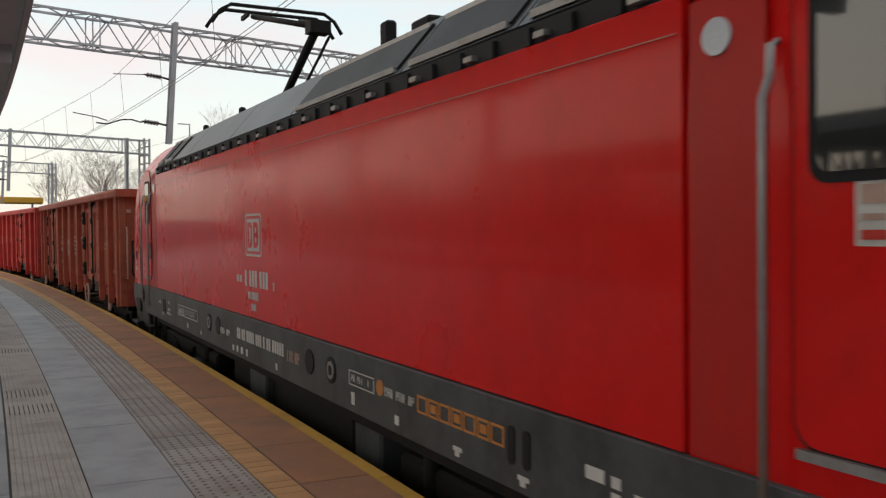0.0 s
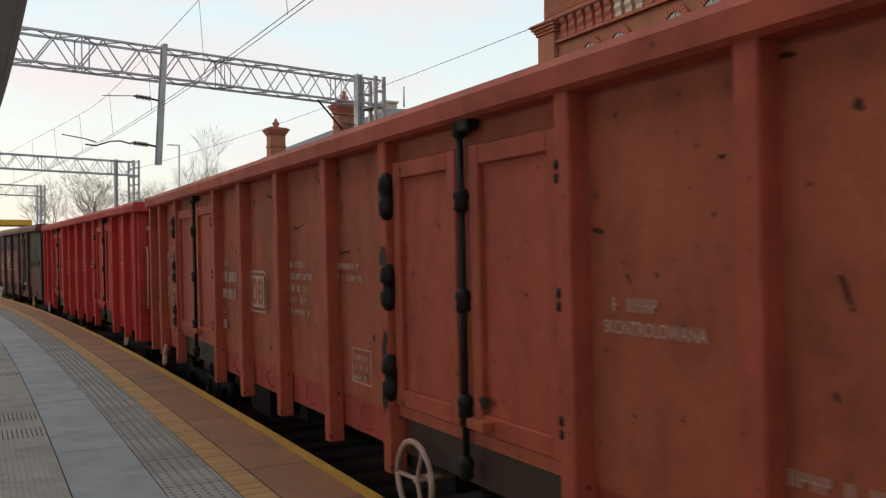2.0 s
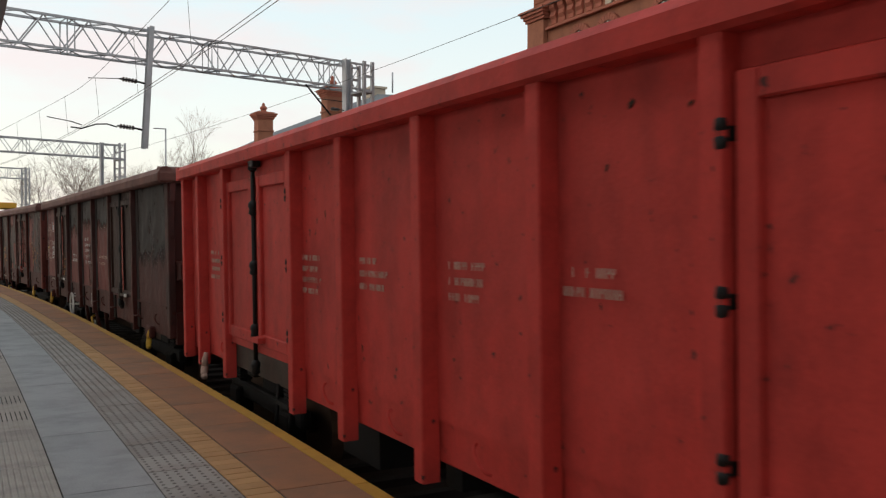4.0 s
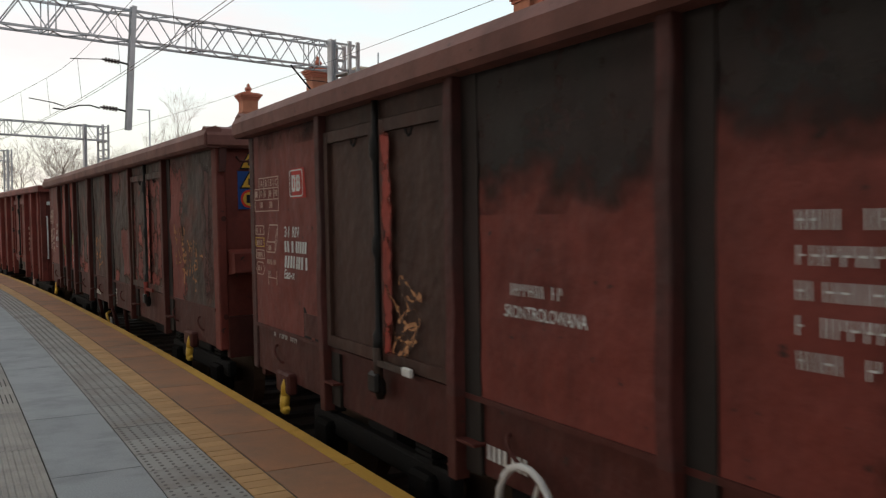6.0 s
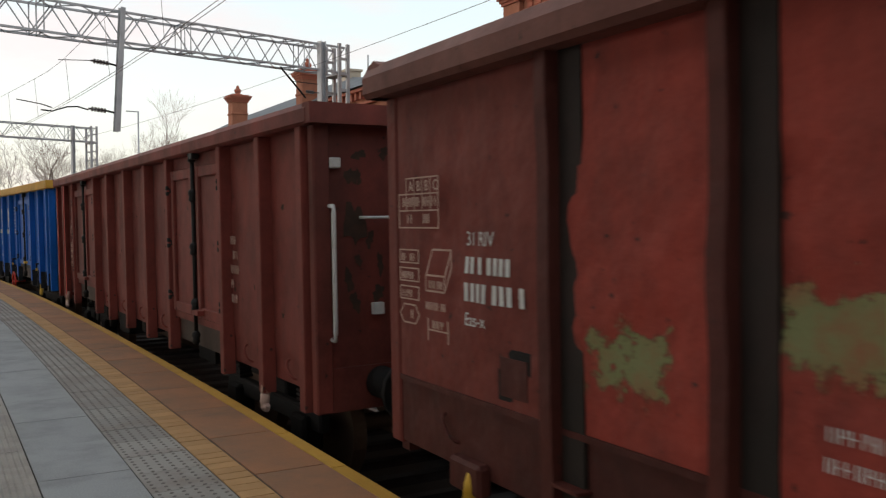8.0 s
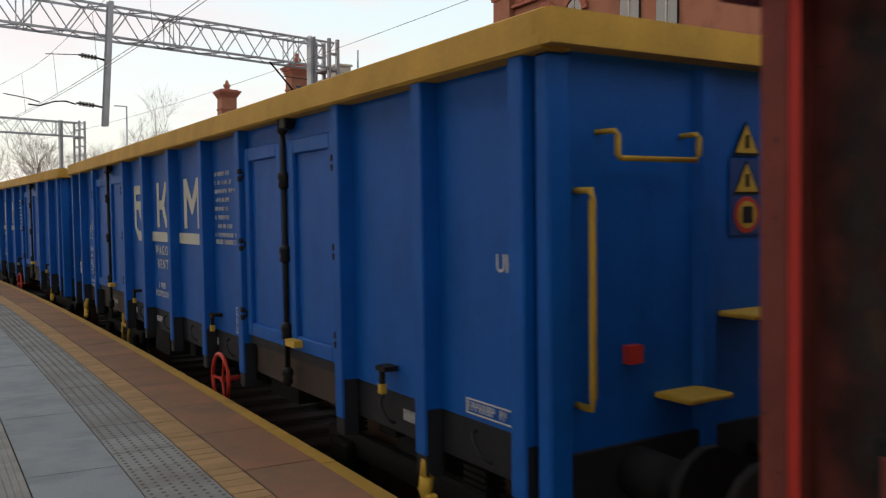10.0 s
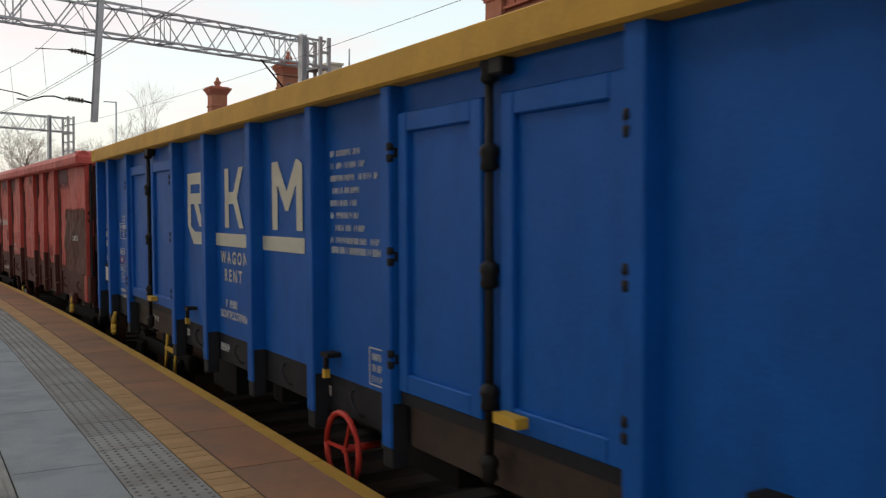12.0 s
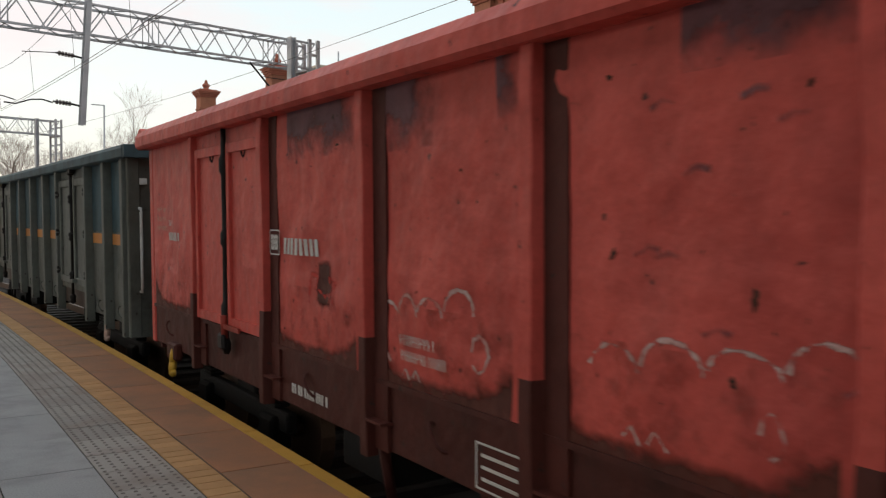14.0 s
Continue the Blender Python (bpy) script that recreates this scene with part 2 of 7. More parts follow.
P_BROWN = paint("faded_brown_paint", (0.40, 0.102, 0.053), (0.28, 0.09, 0.048), 0.7)
P_BRICKY = paint("faded_red_brown_paint", (0.43, 0.088, 0.05), (0.27, 0.075, 0.046), 0.6)
P_SILLRED = paint("chipped_red_sill_paint", (0.42, 0.072, 0.05), (0.22, 0.055, 0.04), 0.7)
P_OILY = paint("oily_brown_grime", (0.055, 0.042, 0.033), (0.09, 0.05, 0.038), 0.7, 3.0)
P_RUST = paint("rusty_red_paint", (0.24, 0.045, 0.03), (0.12, 0.035, 0.026), 0.7)
P_RED = paint("faded_red_paint", (0.53, 0.046, 0.036), (0.30, 0.042, 0.034), 0.55)
P_OXIDE = paint("sooty_oxide_paint", (0.10, 0.028, 0.023), (0.035, 0.024, 0.021), 0.85, 1.4, 1.6, (0.40, 0.62), dents=0.7)
# Soot on the sheets; also paints the shade beside the posts.
P_SOOT_SHADE = paint("black_soot_and_shade", (0.022, 0.017, 0.014), (0.045, 0.022, 0.018), 0.7, 1.5, 1.5)
P_UMBER = paint("brown_primer_patch", (0.105, 0.029, 0.02), (0.065, 0.022, 0.017), 0.6, dents=0.8)
P_PURPLE = paint("grey_purple_patch", (0.16, 0.075, 0.085), (0.2, 0.06, 0.06), 0.5)
M_CHALK = material("chalky_spray_paint", (0.50, 0.36, 0.33), 0.85, stain=(0.42, 0.11, 0.09), amount=0.95, scale=5, bump=0.02)
M_TAN = material("tan_spray_paint", (0.45, 0.215, 0.10), 0.85, stain=(0.12, 0.05, 0.035), amount=0.8, scale=8, bump=0.02)
M_BRIGHT = material("fresh_red_paint", (0.52, 0.035, 0.025), 0.55, stain=(0.36, 0.035, 0.025), amount=0.6, scale=3)
M_GREENP = material("green_spray", (0.2, 0.2, 0.09), 0.85, stain=(0.3, 0.06, 0.04), amount=0.6, scale=6, bump=0.02)
P_GRIME = paint("peeling_black_coat", (0.044, 0.026, 0.018), (0.125, 0.036, 0.026), 0.75, 2.4, 1.2, (0.46, 0.68), 0.6, dirt=0.45, dents=0.9)
P_MAROON = paint("dull_maroon_paint", (0.082, 0.02, 0.0145), (0.04, 0.0155, 0.0125), 0.7, dents=0.5)
P_DULL = paint("dusty_maroon_paint", (0.185, 0.039, 0.028), (0.10, 0.027, 0.02), 0.7, dents=0.5)
P_TARRED = paint("tarry_brown_door_paint", (0.056, 0.024, 0.016), (0.026, 0.016, 0.0125), 0.8, 1.6, dents=0.6)
P_RUBY = paint("patchy_red_paint", (0.30, 0.045, 0.03), (0.13, 0.035, 0.026), 0.75, 2.0, 1.6, dents=0.5)
P_RIMB = paint("dusty_brown_rim_paint", (0.17, 0.066, 0.05), (0.11, 0.045, 0.036), 0.7)
P_WINE = paint("faded_wine_paint", (0.20, 0.042, 0.031), (0.075, 0.027, 0.021), 0.75)
P_BLUE = paint("deep_blue_paint", (0.002, 0.098, 0.39), (0.002, 0.07, 0.28), 0.6, 1.0, 3.0, rough=0.5, dirt=0.16, specks=None)
P_SILL = paint("black_sill_paint", (0.017, 0.018, 0.022), (0.035, 0.032, 0.031), 0.6)
P_CORAL = paint("sunbleached_red_paint", (0.54, 0.085, 0.066), (0.38, 0.055, 0.045), 0.7, 0.9, 1.4, (0.5, 0.68), 0.5, 0.26, dents=0.55)
P_GREY = paint("weathered_grey_paint", (0.125, 0.135, 0.12), (0.06, 0.05, 0.035), 0.7)
P_TEAL = paint("faded_teal_paint", (0.042, 0.085, 0.10), (0.04, 0.04, 0.035), 0.6)
P_RIMY = paint("yellow_rim_paint", (0.58, 0.31, 0.045), (0.45, 0.25, 0.05), 0.5, dirt=0.15, specks=None)


# ---- small modelling kit ----
def box(bm, x0, x1, y0, y1, z0, z1, m=None):
    vs = [bm.verts.new(p) for p in ((x0, y0, z0), (x1, y0, z0), (x1, y1, z0), (x0, y1, z0), (x0, y0, z1), (x1, y0, z1), (x1, y1, z1), (x0, y1, z1))]
    if m:
        for v in vs:
            v.co = m @ v.co
    for f in ((3, 2, 1, 0), (4, 5, 6, 7), (0, 1, 5, 4), (1, 2, 6, 5), (2, 3, 7, 6), (3, 0, 4, 7)):
        bm.faces.new([vs[i] for i in f])


def boxes(*dims, bevel=0.0):
    bm = bmesh.new()
    for q in dims:
        box(bm, *q)
    if bevel:
        bmesh.ops.bevel(bm, geom=bm.edges[:], offset=bevel, segments=1, affect="EDGES", profile=0.5)
    return bm


def prism(bm, outline, y0, y1, axis="y"):
    """A closed outline of pairs, pushed along an axis from y0 to y1."""
    def at(a, b, c):
        return (a, c, b) if axis == "y" else ((c, a, b) if axis == "x" else (a, b, c))
    lo = [bm.verts.new(at(a, b, y0)) for a, b in outline]
    hi = [bm.verts.new(at(a, b, y1)) for a, b in outline]
    n = len(lo)
    bm.faces.new(lo)
    bm.faces.new(hi[::-1])
    for i in range(n):
        bm.faces.new((lo[i], hi[i], hi[(i + 1) % n], lo[(i + 1) % n]))
    bmesh.ops.recalc_face_normals(bm, faces=bm.faces[:])


def tube(bm, points, r, sides=8, caps=True):
    """A round bar along points."""
    pts = [Vector(p) for p in points]
    rings = []
    for i, p in enumerate(pts):
        d = (pts[min(i + 1, len(pts) - 1)] - pts[max(i - 1, 0)]).normalized()
        up = Vector((0, 0, 1)) if abs(d.z) < 0.9 else Vector((1, 0, 0))
        a = d.cross(up).normalized()
        b = d.cross(a)
        rr = r[i] if isinstance(r, (list, tuple)) else r
        rings.append([bm.verts.new(p + (a * math.cos(2 * math.pi * k / sides) + b * math.sin(2 * math.pi * k / sides)) * rr) for k in range(sides)])
    for q, w in zip(rings, rings[1:]):
        for k in range(sides):
            f = bm.faces.new((q[k], q[(k + 1) % sides], w[(k + 1) % sides], w[k]))
            f.smooth = sides > 5
    if caps:
        bm.faces.new(rings[0][::-1])
        bm.faces.new(rings[-1])


def disc(bm, c, axis, r0, r1, depth, n=20):
    """A short drum or ring round an axis ("x" or "y"), from the inner radius r0 to r1."""
    def at(a, r, t):
        u, v = r * math.cos(a), r * math.sin(a)
        return Vector(c) + (Vector((t, u, v)) if axis == "x" else Vector((u, t, v)))
    prof = [(r0, -depth / 2), (r1, -depth / 2), (r1, depth / 2), (r0, depth / 2)]
    rings = [[bm.verts.new(at(2 * math.pi * k / n, r, t)) for r, t in prof] for k in range(n)]
    for k in range(n):
        a, b = rings[k], rings[(k + 1) % n]
        for j in range(4):
            bm.faces.new((a[j], a[(j + 1) % 4], b[(j + 1) % 4], b[j]))
    bmesh.ops.recalc_face_normals(bm, faces=bm.faces[:])


def mesh_of(name, bm, mat):
    me = bpy.data.meshes.new(name)
    bm.to_mesh(me)
    bm.free()
    me.materials.append(mat)
    return me


def part(name, bm, mat, parent, label="", m=None):
    """One mesh object from a bmesh (or a finished mesh) under a thing or a part."""
    me = bm if isinstance(bm, bpy.types.Mesh) else mesh_of(name, bm, mat)
    ob = new(name, me)
    ob.parent = parent
    if m is not None:
        ob.matrix_basis = m
    if label:
        ob["label"] = label
    return ob


def thing(name, label, category, m=None, group="", kind=""):
    ob = new(name)
    ob.empty_display_size = 0.2
    if m is not None:
        ob.matrix_basis = m
    return tagged(ob, label, category, group, kind)


def whole(name, bm, mat, label, category="", group="", kind="", m=None):
    ob = new(name, mesh_of(name, bm, mat))
    if m is not None:
        ob.matrix_basis = m
    return tagged(ob, label, category, group, kind)


def letters(text, size, bold=0.0):
    """A flat mesh of the built-in font, in the xy plane, baseline at 0."""
    cu = bpy.data.curves.new("letters", "FONT")
    cu.body, cu.size, cu.offset, cu.resolution_u = text, size, bold, 3
    tmp = new("letters", cu)
    me = bpy.data.meshes.new_from_object(tmp.evaluated_get(bpy.context.evaluated_depsgraph_get()))
    bpy.data.objects.remove(tmp)
    return me


# ---- the curve of the line: metres along it, to the right of it, up ----
STEP = 0.25
LINE_S = np.arange(-140.0, 170.0 + STEP / 2, STEP)
LINE_K = 0.002533 + 0.00005085 * np.clip(LINE_S, -25, 45)
LINE_T = np.concatenate([[0], np.cumsum((LINE_K[1:] + LINE_K[:-1]) / 2 * STEP)])
ZERO = int(np.argmin(abs(LINE_S)))
LINE_T -= LINE_T[ZERO]
LINE_X = np.concatenate([[0], np.cumsum(-(np.sin(LINE_T[1:]) + np.sin(LINE_T[:-1])) / 2 * STEP)])
LINE_Y = np.concatenate([[0], np.cumsum((np.cos(LINE_T[1:]) + np.cos(LINE_T[:-1])) / 2 * STEP)])
LINE_X -= LINE_X[ZERO]
LINE_Y -= LINE_Y[ZERO]


def heading(s):
    return float(np.interp(s, LINE_S, LINE_T))


def on_line(s, o=0.0, z=0.0):
    a = heading(s)
    return Vector((float(np.interp(s, LINE_S, LINE_X)) + o * math.cos(a), float(np.interp(s, LINE_S, LINE_Y)) + o * math.sin(a), z))


def line_pose(s, o=0.0, z=0.0):
    return Matrix.Translation(on_line(s, o, z)) @ Matrix.Rotation(heading(s), 4, "Z")


def strip(bm, s0, s1, o0, o1, z0, z1, step=1.0):
    """A band that follows the line, with thickness."""
    n = max(1, round((s1 - s0) / step))
    rows = []
    for i in range(n + 1):
        s = s0 + (s1 - s0) * i / n
        rows.append([bm.verts.new(on_line(s, o, z)) for o, z in ((o0, z0), (o1, z0), (o1, z1), (o0, z1))])
    for a, b in zip(rows, rows[1:]):
        for j in range(4):
            bm.faces.new((a[j], a[(j + 1) % 4], b[(j + 1) % 4], b[j]))
    bm.faces.new(rows[0][::-1])
    bm.faces.new(rows[-1])
    bmesh.ops.recalc_face_normals(bm, faces=bm.faces[:])


TRACK = 3.85
RAIL = -0.76
EDGE = 2.19


# ---- ground, track bed, platform ----
bm = bmesh.new()
box(bm, -2500, 2500, -2500, 2500, -1.6, -1.25)
whole("ground", bm, M_GRASS, "flat ground with dry winter grass", "ground", kind="structure")
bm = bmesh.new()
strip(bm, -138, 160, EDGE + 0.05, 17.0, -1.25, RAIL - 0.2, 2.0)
whole("track_bed", bm, M_BALLAST, "near-black ballast under the tracks", "track bed", kind="structure")


def track(o):
    t = thing("railway_track", "rusty rails on dark sleepers in ballast", "track", kind="structure", group="tracks")
    for side in (-0.755, 0.755):
        bm = bmesh.new()
        strip(bm, -138, 160, o + side - 0.036, o + side + 0.036, RAIL - 0.17, RAIL, 1.5)
        part("rail", bm, M_RAIL, t)
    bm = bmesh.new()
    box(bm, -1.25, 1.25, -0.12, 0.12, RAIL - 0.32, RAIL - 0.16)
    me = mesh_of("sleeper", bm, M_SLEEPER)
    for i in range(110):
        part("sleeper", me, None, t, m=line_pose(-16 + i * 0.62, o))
    return t


track(TRACK)
track(9.6)

platform = thing("platform", "curved station platform paved in bands of slabs and tactile tiles", "platform", kind="structure")
bm = bmesh.new()
strip(bm, -30, 120, -5.5, EDGE - 0.005, -1.25, -0.05, 1.5)
part("base", bm, M_CONC, platform)
bm = bmesh.new()
strip(bm, -30, 120, -5.5, EDGE - 0.012, -0.05, -0.006, 1.5)
part("bedding", bm, M_JOINT, platform)


def canopy(o_near, o_far, z, column, label, lattice=False):
    t = thing("platform_canopy", label, "canopy", kind="structure")
    bm = bmesh.new()
    strip(bm, -28, 34, o_far, o_near, z, z + 0.2, 1.5)
    part("roof_slab", bm, M_FELT, t)
    bm = bmesh.new()
    strip(bm, -28, 34, o_near, o_near + 0.06, z - 0.06, z + 0.34, 1.5)
    part("fascia", bm, M_FELT, t)
    for s in range(-24, 34, 6):
        bm = bmesh.new()
        tube(bm, [(column, 0, -0.02), (column, 0, z)], 0.11, 12)
        part("column", bm, M_GALV, t, m=line_pose(s))
        bm = bmesh.new()
        box(bm, o_far + 0.1, o_near - 0.05, -0.07, 0.07, z - 0.2, z)
        if lattice:
            box(bm, o_far + 0.1, o_near - 0.05, -0.06, 0.06, z - 1.0, z - 0.9)
            for k in range(8):
                x = o_far + 0.2 + (o_near - o_far - 0.4) * k / 8
                tube(bm, [(x, 0, z - (0.95 if k % 2 else 0.2)), (x + (o_near - o_far) / 8, 0, z - (0.2 if k % 2 else 0.95))], 0.04, 4)
        part("beam", bm, M_GALV, t, m=line_pose(s))


canopy(0.27, -3.4, 3.86, -2.6, "grey sheet canopy over the platform on steel columns")
bm = bmesh.new()
strip(bm, -60, 110, -22.0, -13.0, -1.25, -0.05, 2.0)
whole("far_platform", bm, M_CONC, "concrete island platform across further tracks", "platform", kind="structure")
canopy(-13.5, -21.5, 3.6, -17.5, "lattice-girder canopy on the island platform", True)


# ---- the overhead line ----
def rods(bm, a, b, r):
    tube(bm, [a, b], r, 4, caps=False)


def gantry(x, y, turn, length, posts, hangers, group="gantries"):
    """A lattice portal beam; its end stands at x, y and the beam runs to the left of it."""
    t = thing("catenary_gantry", "grey galvanised lattice gantry across the tracks", "gantry", pose(x, y, 0, 0, 0, turn), group)
    z0, z1, w = 6.97, 7.87, 0.35
    for yy in (-w, w):
        for zz in (z0, z1):
            part("chord", boxes((-length, 0.0, yy - 0.033, yy + 0.033, zz - 0.033, zz + 0.033)), M_GALV, t)
    n = round(length / 0.62)
    for face, (p, q) in enumerate((((-w, z0), (-w, z1)), ((w, z0), (w, z1)), ((-w, z0), (w, z0)), ((-w, z1), (w, z1)))):
        bm = bmesh.new()
        for i in range(n):
            a, b = (p, q) if i % 2 else (q, p)
            rods(bm, (-length * i / n, *a), (-length * (i + 1) / n, *b), 0.021)
        part("lacing", bm, M_GALV, t)["kind"] = "stuff"
    for i in range(0, int(length / 4.4) + 1):
        xx = -1.6 - i * 4.4
        for dx in (-0.1, 0.1):
            bm = bmesh.new()
            tube(bm, [(xx + dx, -w, z0), (xx + dx, -w, z1), (xx + dx, w, z1), (xx + dx, w, z0), (xx + dx, -w, z0)], 0.025, 4, caps=False)
            part("batten", bm, M_GALV, t)
    for at in posts:
        bm = boxes((at - 0.09, at + 0.09, -w - 0.18, -w - 0.16, -1.25, z1 + 0.06), (at - 0.1, at - 0.085, -w - 0.3, -w - 0.04, -1.25, z1 + 0.06),
                   (at + 0.085, at + 0.1, -w - 0.3, -w - 0.04, -1.25, z1 + 0.06))
        part("column", bm, M_GALV, t)
    bm = bmesh.new()
    for xx in (-0.28, 0.08):
        for yy in (-w - 0.08, w + 0.08):
            box(bm, xx - 0.06, xx + 0.06, yy - 0.05, yy + 0.05, -1.25, z1 + 0.12)
    for i in range(16):
        zz = -1.0 + i * 0.56
        for yy in (-w - 0.08, w + 0.08):
            box(bm, -0.28, 0.08, yy - 0.012, yy + 0.012, zz, zz + 0.1)
    box(bm, -0.34, 0.14, -w - 0.14, w + 0.14, z0 - 0.1, z0 - 0.04)
    part("end_column", bm, M_GALV, t)
    for at, low, lean in hangers:
        m = Matrix.Translation((at, -w - 0.12, z1 + 0.1)) @ Matrix.Rotation(radians(lean), 4, "Y")
        drop = z1 + 0.1 - low
        post = part("dropper_post", boxes((-0.075, 0.075, -0.1, -0.085, -drop, 0), (-0.075, 0.075, 0.085, 0.1, -drop, 0), (-0.012, 0.012, -0.085, 0.085, -drop, 0)), M_GALV, t, m=m)
        for dz in (-1.75, -3.15):
            bm = bmesh.new()
            rods(bm, (-0.1, 0, dz), (-0.3, 0, dz + 0.02), 0.03)
            part("bracket", bm, M_DARK, post)
            bm = bmesh.new()
            for k in range(5):
                disc(bm, (-0.38 - k * 0.09, 0, dz + 0.02), "x", 0.0, 0.07, 0.04, 10)
            tube(bm, [(-0.3, 0, dz + 0.02), (-0.85, 0, dz + 0.02)], 0.03, 6)
            part("insulator", bm, M_INSUL, post)
            bm = bmesh.new()
            if dz > -2:
                rods(bm, (-0.85, 0, dz + 0.02), (-1.75, 0, dz - 0.12), 0.012)
            else:
                tube(bm, [(-0.85, 0, dz - 0.02), (-1.15, 0, dz + 0.03), (-1.45, 0, dz - 0.02), (-1.85, 0, dz - 0.2), (-2.15, 0, dz - 0.2)], 0.022, 6)
                rods(bm, (-1.85, 0, dz - 0.1), (-2.15, 0, dz - 0.04), 0.016)
                rods(bm, (-2.15, 0, dz - 0.04), (-2.8, 0, dz + 0.0), 0.014)
            part("arm", bm, M_DARK, post)
    return t


gantry(12.35, 29.35, 12.0, 26.0, [-1.1], [(-8.12, 4.27, 3.2)])
# a registration arm of the far track beside the portal's post
reg = thing("registration_arm", "dark slanted registration arm on the gantry post", "catenary arm", pose(12.35, 29.35, 0, 0, 0, 12.0))
bm = bmesh.new()
rods(bm, (-2.75, -0.5, 6.85), (-1.75, -0.5, 5.9), 0.035)
part("tube", bm, M_DARK, reg)
bm = bmesh.new()
rods(bm, (-2.3, -0.5, 6.42), (-1.25, -0.5, 6.42), 0.014)
part("stay", bm, M_DARK, reg)
bm = bmesh.new()
for k in range(4):
    disc(bm, (-1.45 - k * 0.08, -0.5, 6.12), "x", 0.0, 0.06, 0.035, 10)
tube(bm, [(-1.75, -0.5, 6.12), (-1.15, -0.5, 6.12)], 0.02, 6)
part("insulator", bm, M_INSUL, reg)
gantry(8.25, 61.6, 14.0, 30.0, [-1.5], [(-8.6, 4.15, 2.0)])
gantry(3.5, 86.0, 16.0, 30.0, [-9.0], [(-4.3, 4.15, 2.0)])


def wire(name, label, pts, r=0.0065):
    bm = bmesh.new()
    tube(bm, pts, r, 5)
    return whole(name, bm, M_WIRE, label, "wire", "overhead wires")


def span(o, z_of, s0, s1, step=3.0):
    n = round((s1 - s0) / step)
    return [on_line(s0 + (s1 - s0) * i / n, o, z_of(s0 + (s1 - s0) * i / n)) for i in range(n + 1)]


def contact_z(s):
    return 4.95


def carrier_z(s):
    q = ((s - 27.0) % 34.0) / 34.0
    return 6.05 + 0.35 * abs(math.sin(math.pi * q))


for dx in (-0.02, 0.075):
    wire("contact_wire", "thin copper contact wire strung over the track", span(TRACK + dx, contact_z, -40, 120))
wire("carrier_wire", "thin carrier wire above the contact wires", span(TRACK - 0.1, carrier_z, -40, 120, 2.0))
for i in range(17):
    s = -2 + i * 4.6
    wire("dropper_wire", "thin dropper between carrier and contact wire", [on_line(s, TRACK + 0.02, contact_z(s)), on_line(s, TRACK - 0.08, carrier_z(s))], 0.005)
wire("contact_wire", "thin copper wire over the far track", span(9.6, lambda s: 5.95, -20, 120))


# ---- station building behind the tracks ----
def chimney(x, y, up, size, group="chimneys"):
    t = thing("brick_chimney", "ornate red brick chimney with a stepped cap and finial", "chimney", pose(x, y, up - 0.2), group)
    w = size / 2
    part("shaft", boxes((-w * 0.68, w * 0.68, -w * 0.68, w * 0.68, 4.5, 9.9), (-w * 0.74, w * 0.74, -w * 0.74, w * 0.74, 8.9, 9.05), bevel=0.02), M_BRICK, t)
    bm = bmesh.new()
    for i, (q, a, b) in enumerate(((0.74, 9.9, 10.02), (0.82, 10.02, 10.16), (0.92, 10.16, 10.3), (1.0, 10.3, 10.42), (0.8, 10.42, 10.52))):
        box(bm, -w * q, w * q, -w * q, w * q, a, b)
    part("cap", bm, M_BRICKD, t)
    bm = bmesh.new()
    prof = ((0.2, 10.52), (0.2, 10.62), (0.1, 10.68), (0.13, 10.78), (0.17, 10.9), (0.13, 11.02), (0.06, 11.12), (0.08, 11.2), (0.02, 11.36))
    tube(bm, [(0, 0, z) for _, z in prof], [r * size for r, _ in prof], 10)
    part("finial", bm, M_BRICKD, t)
    return t


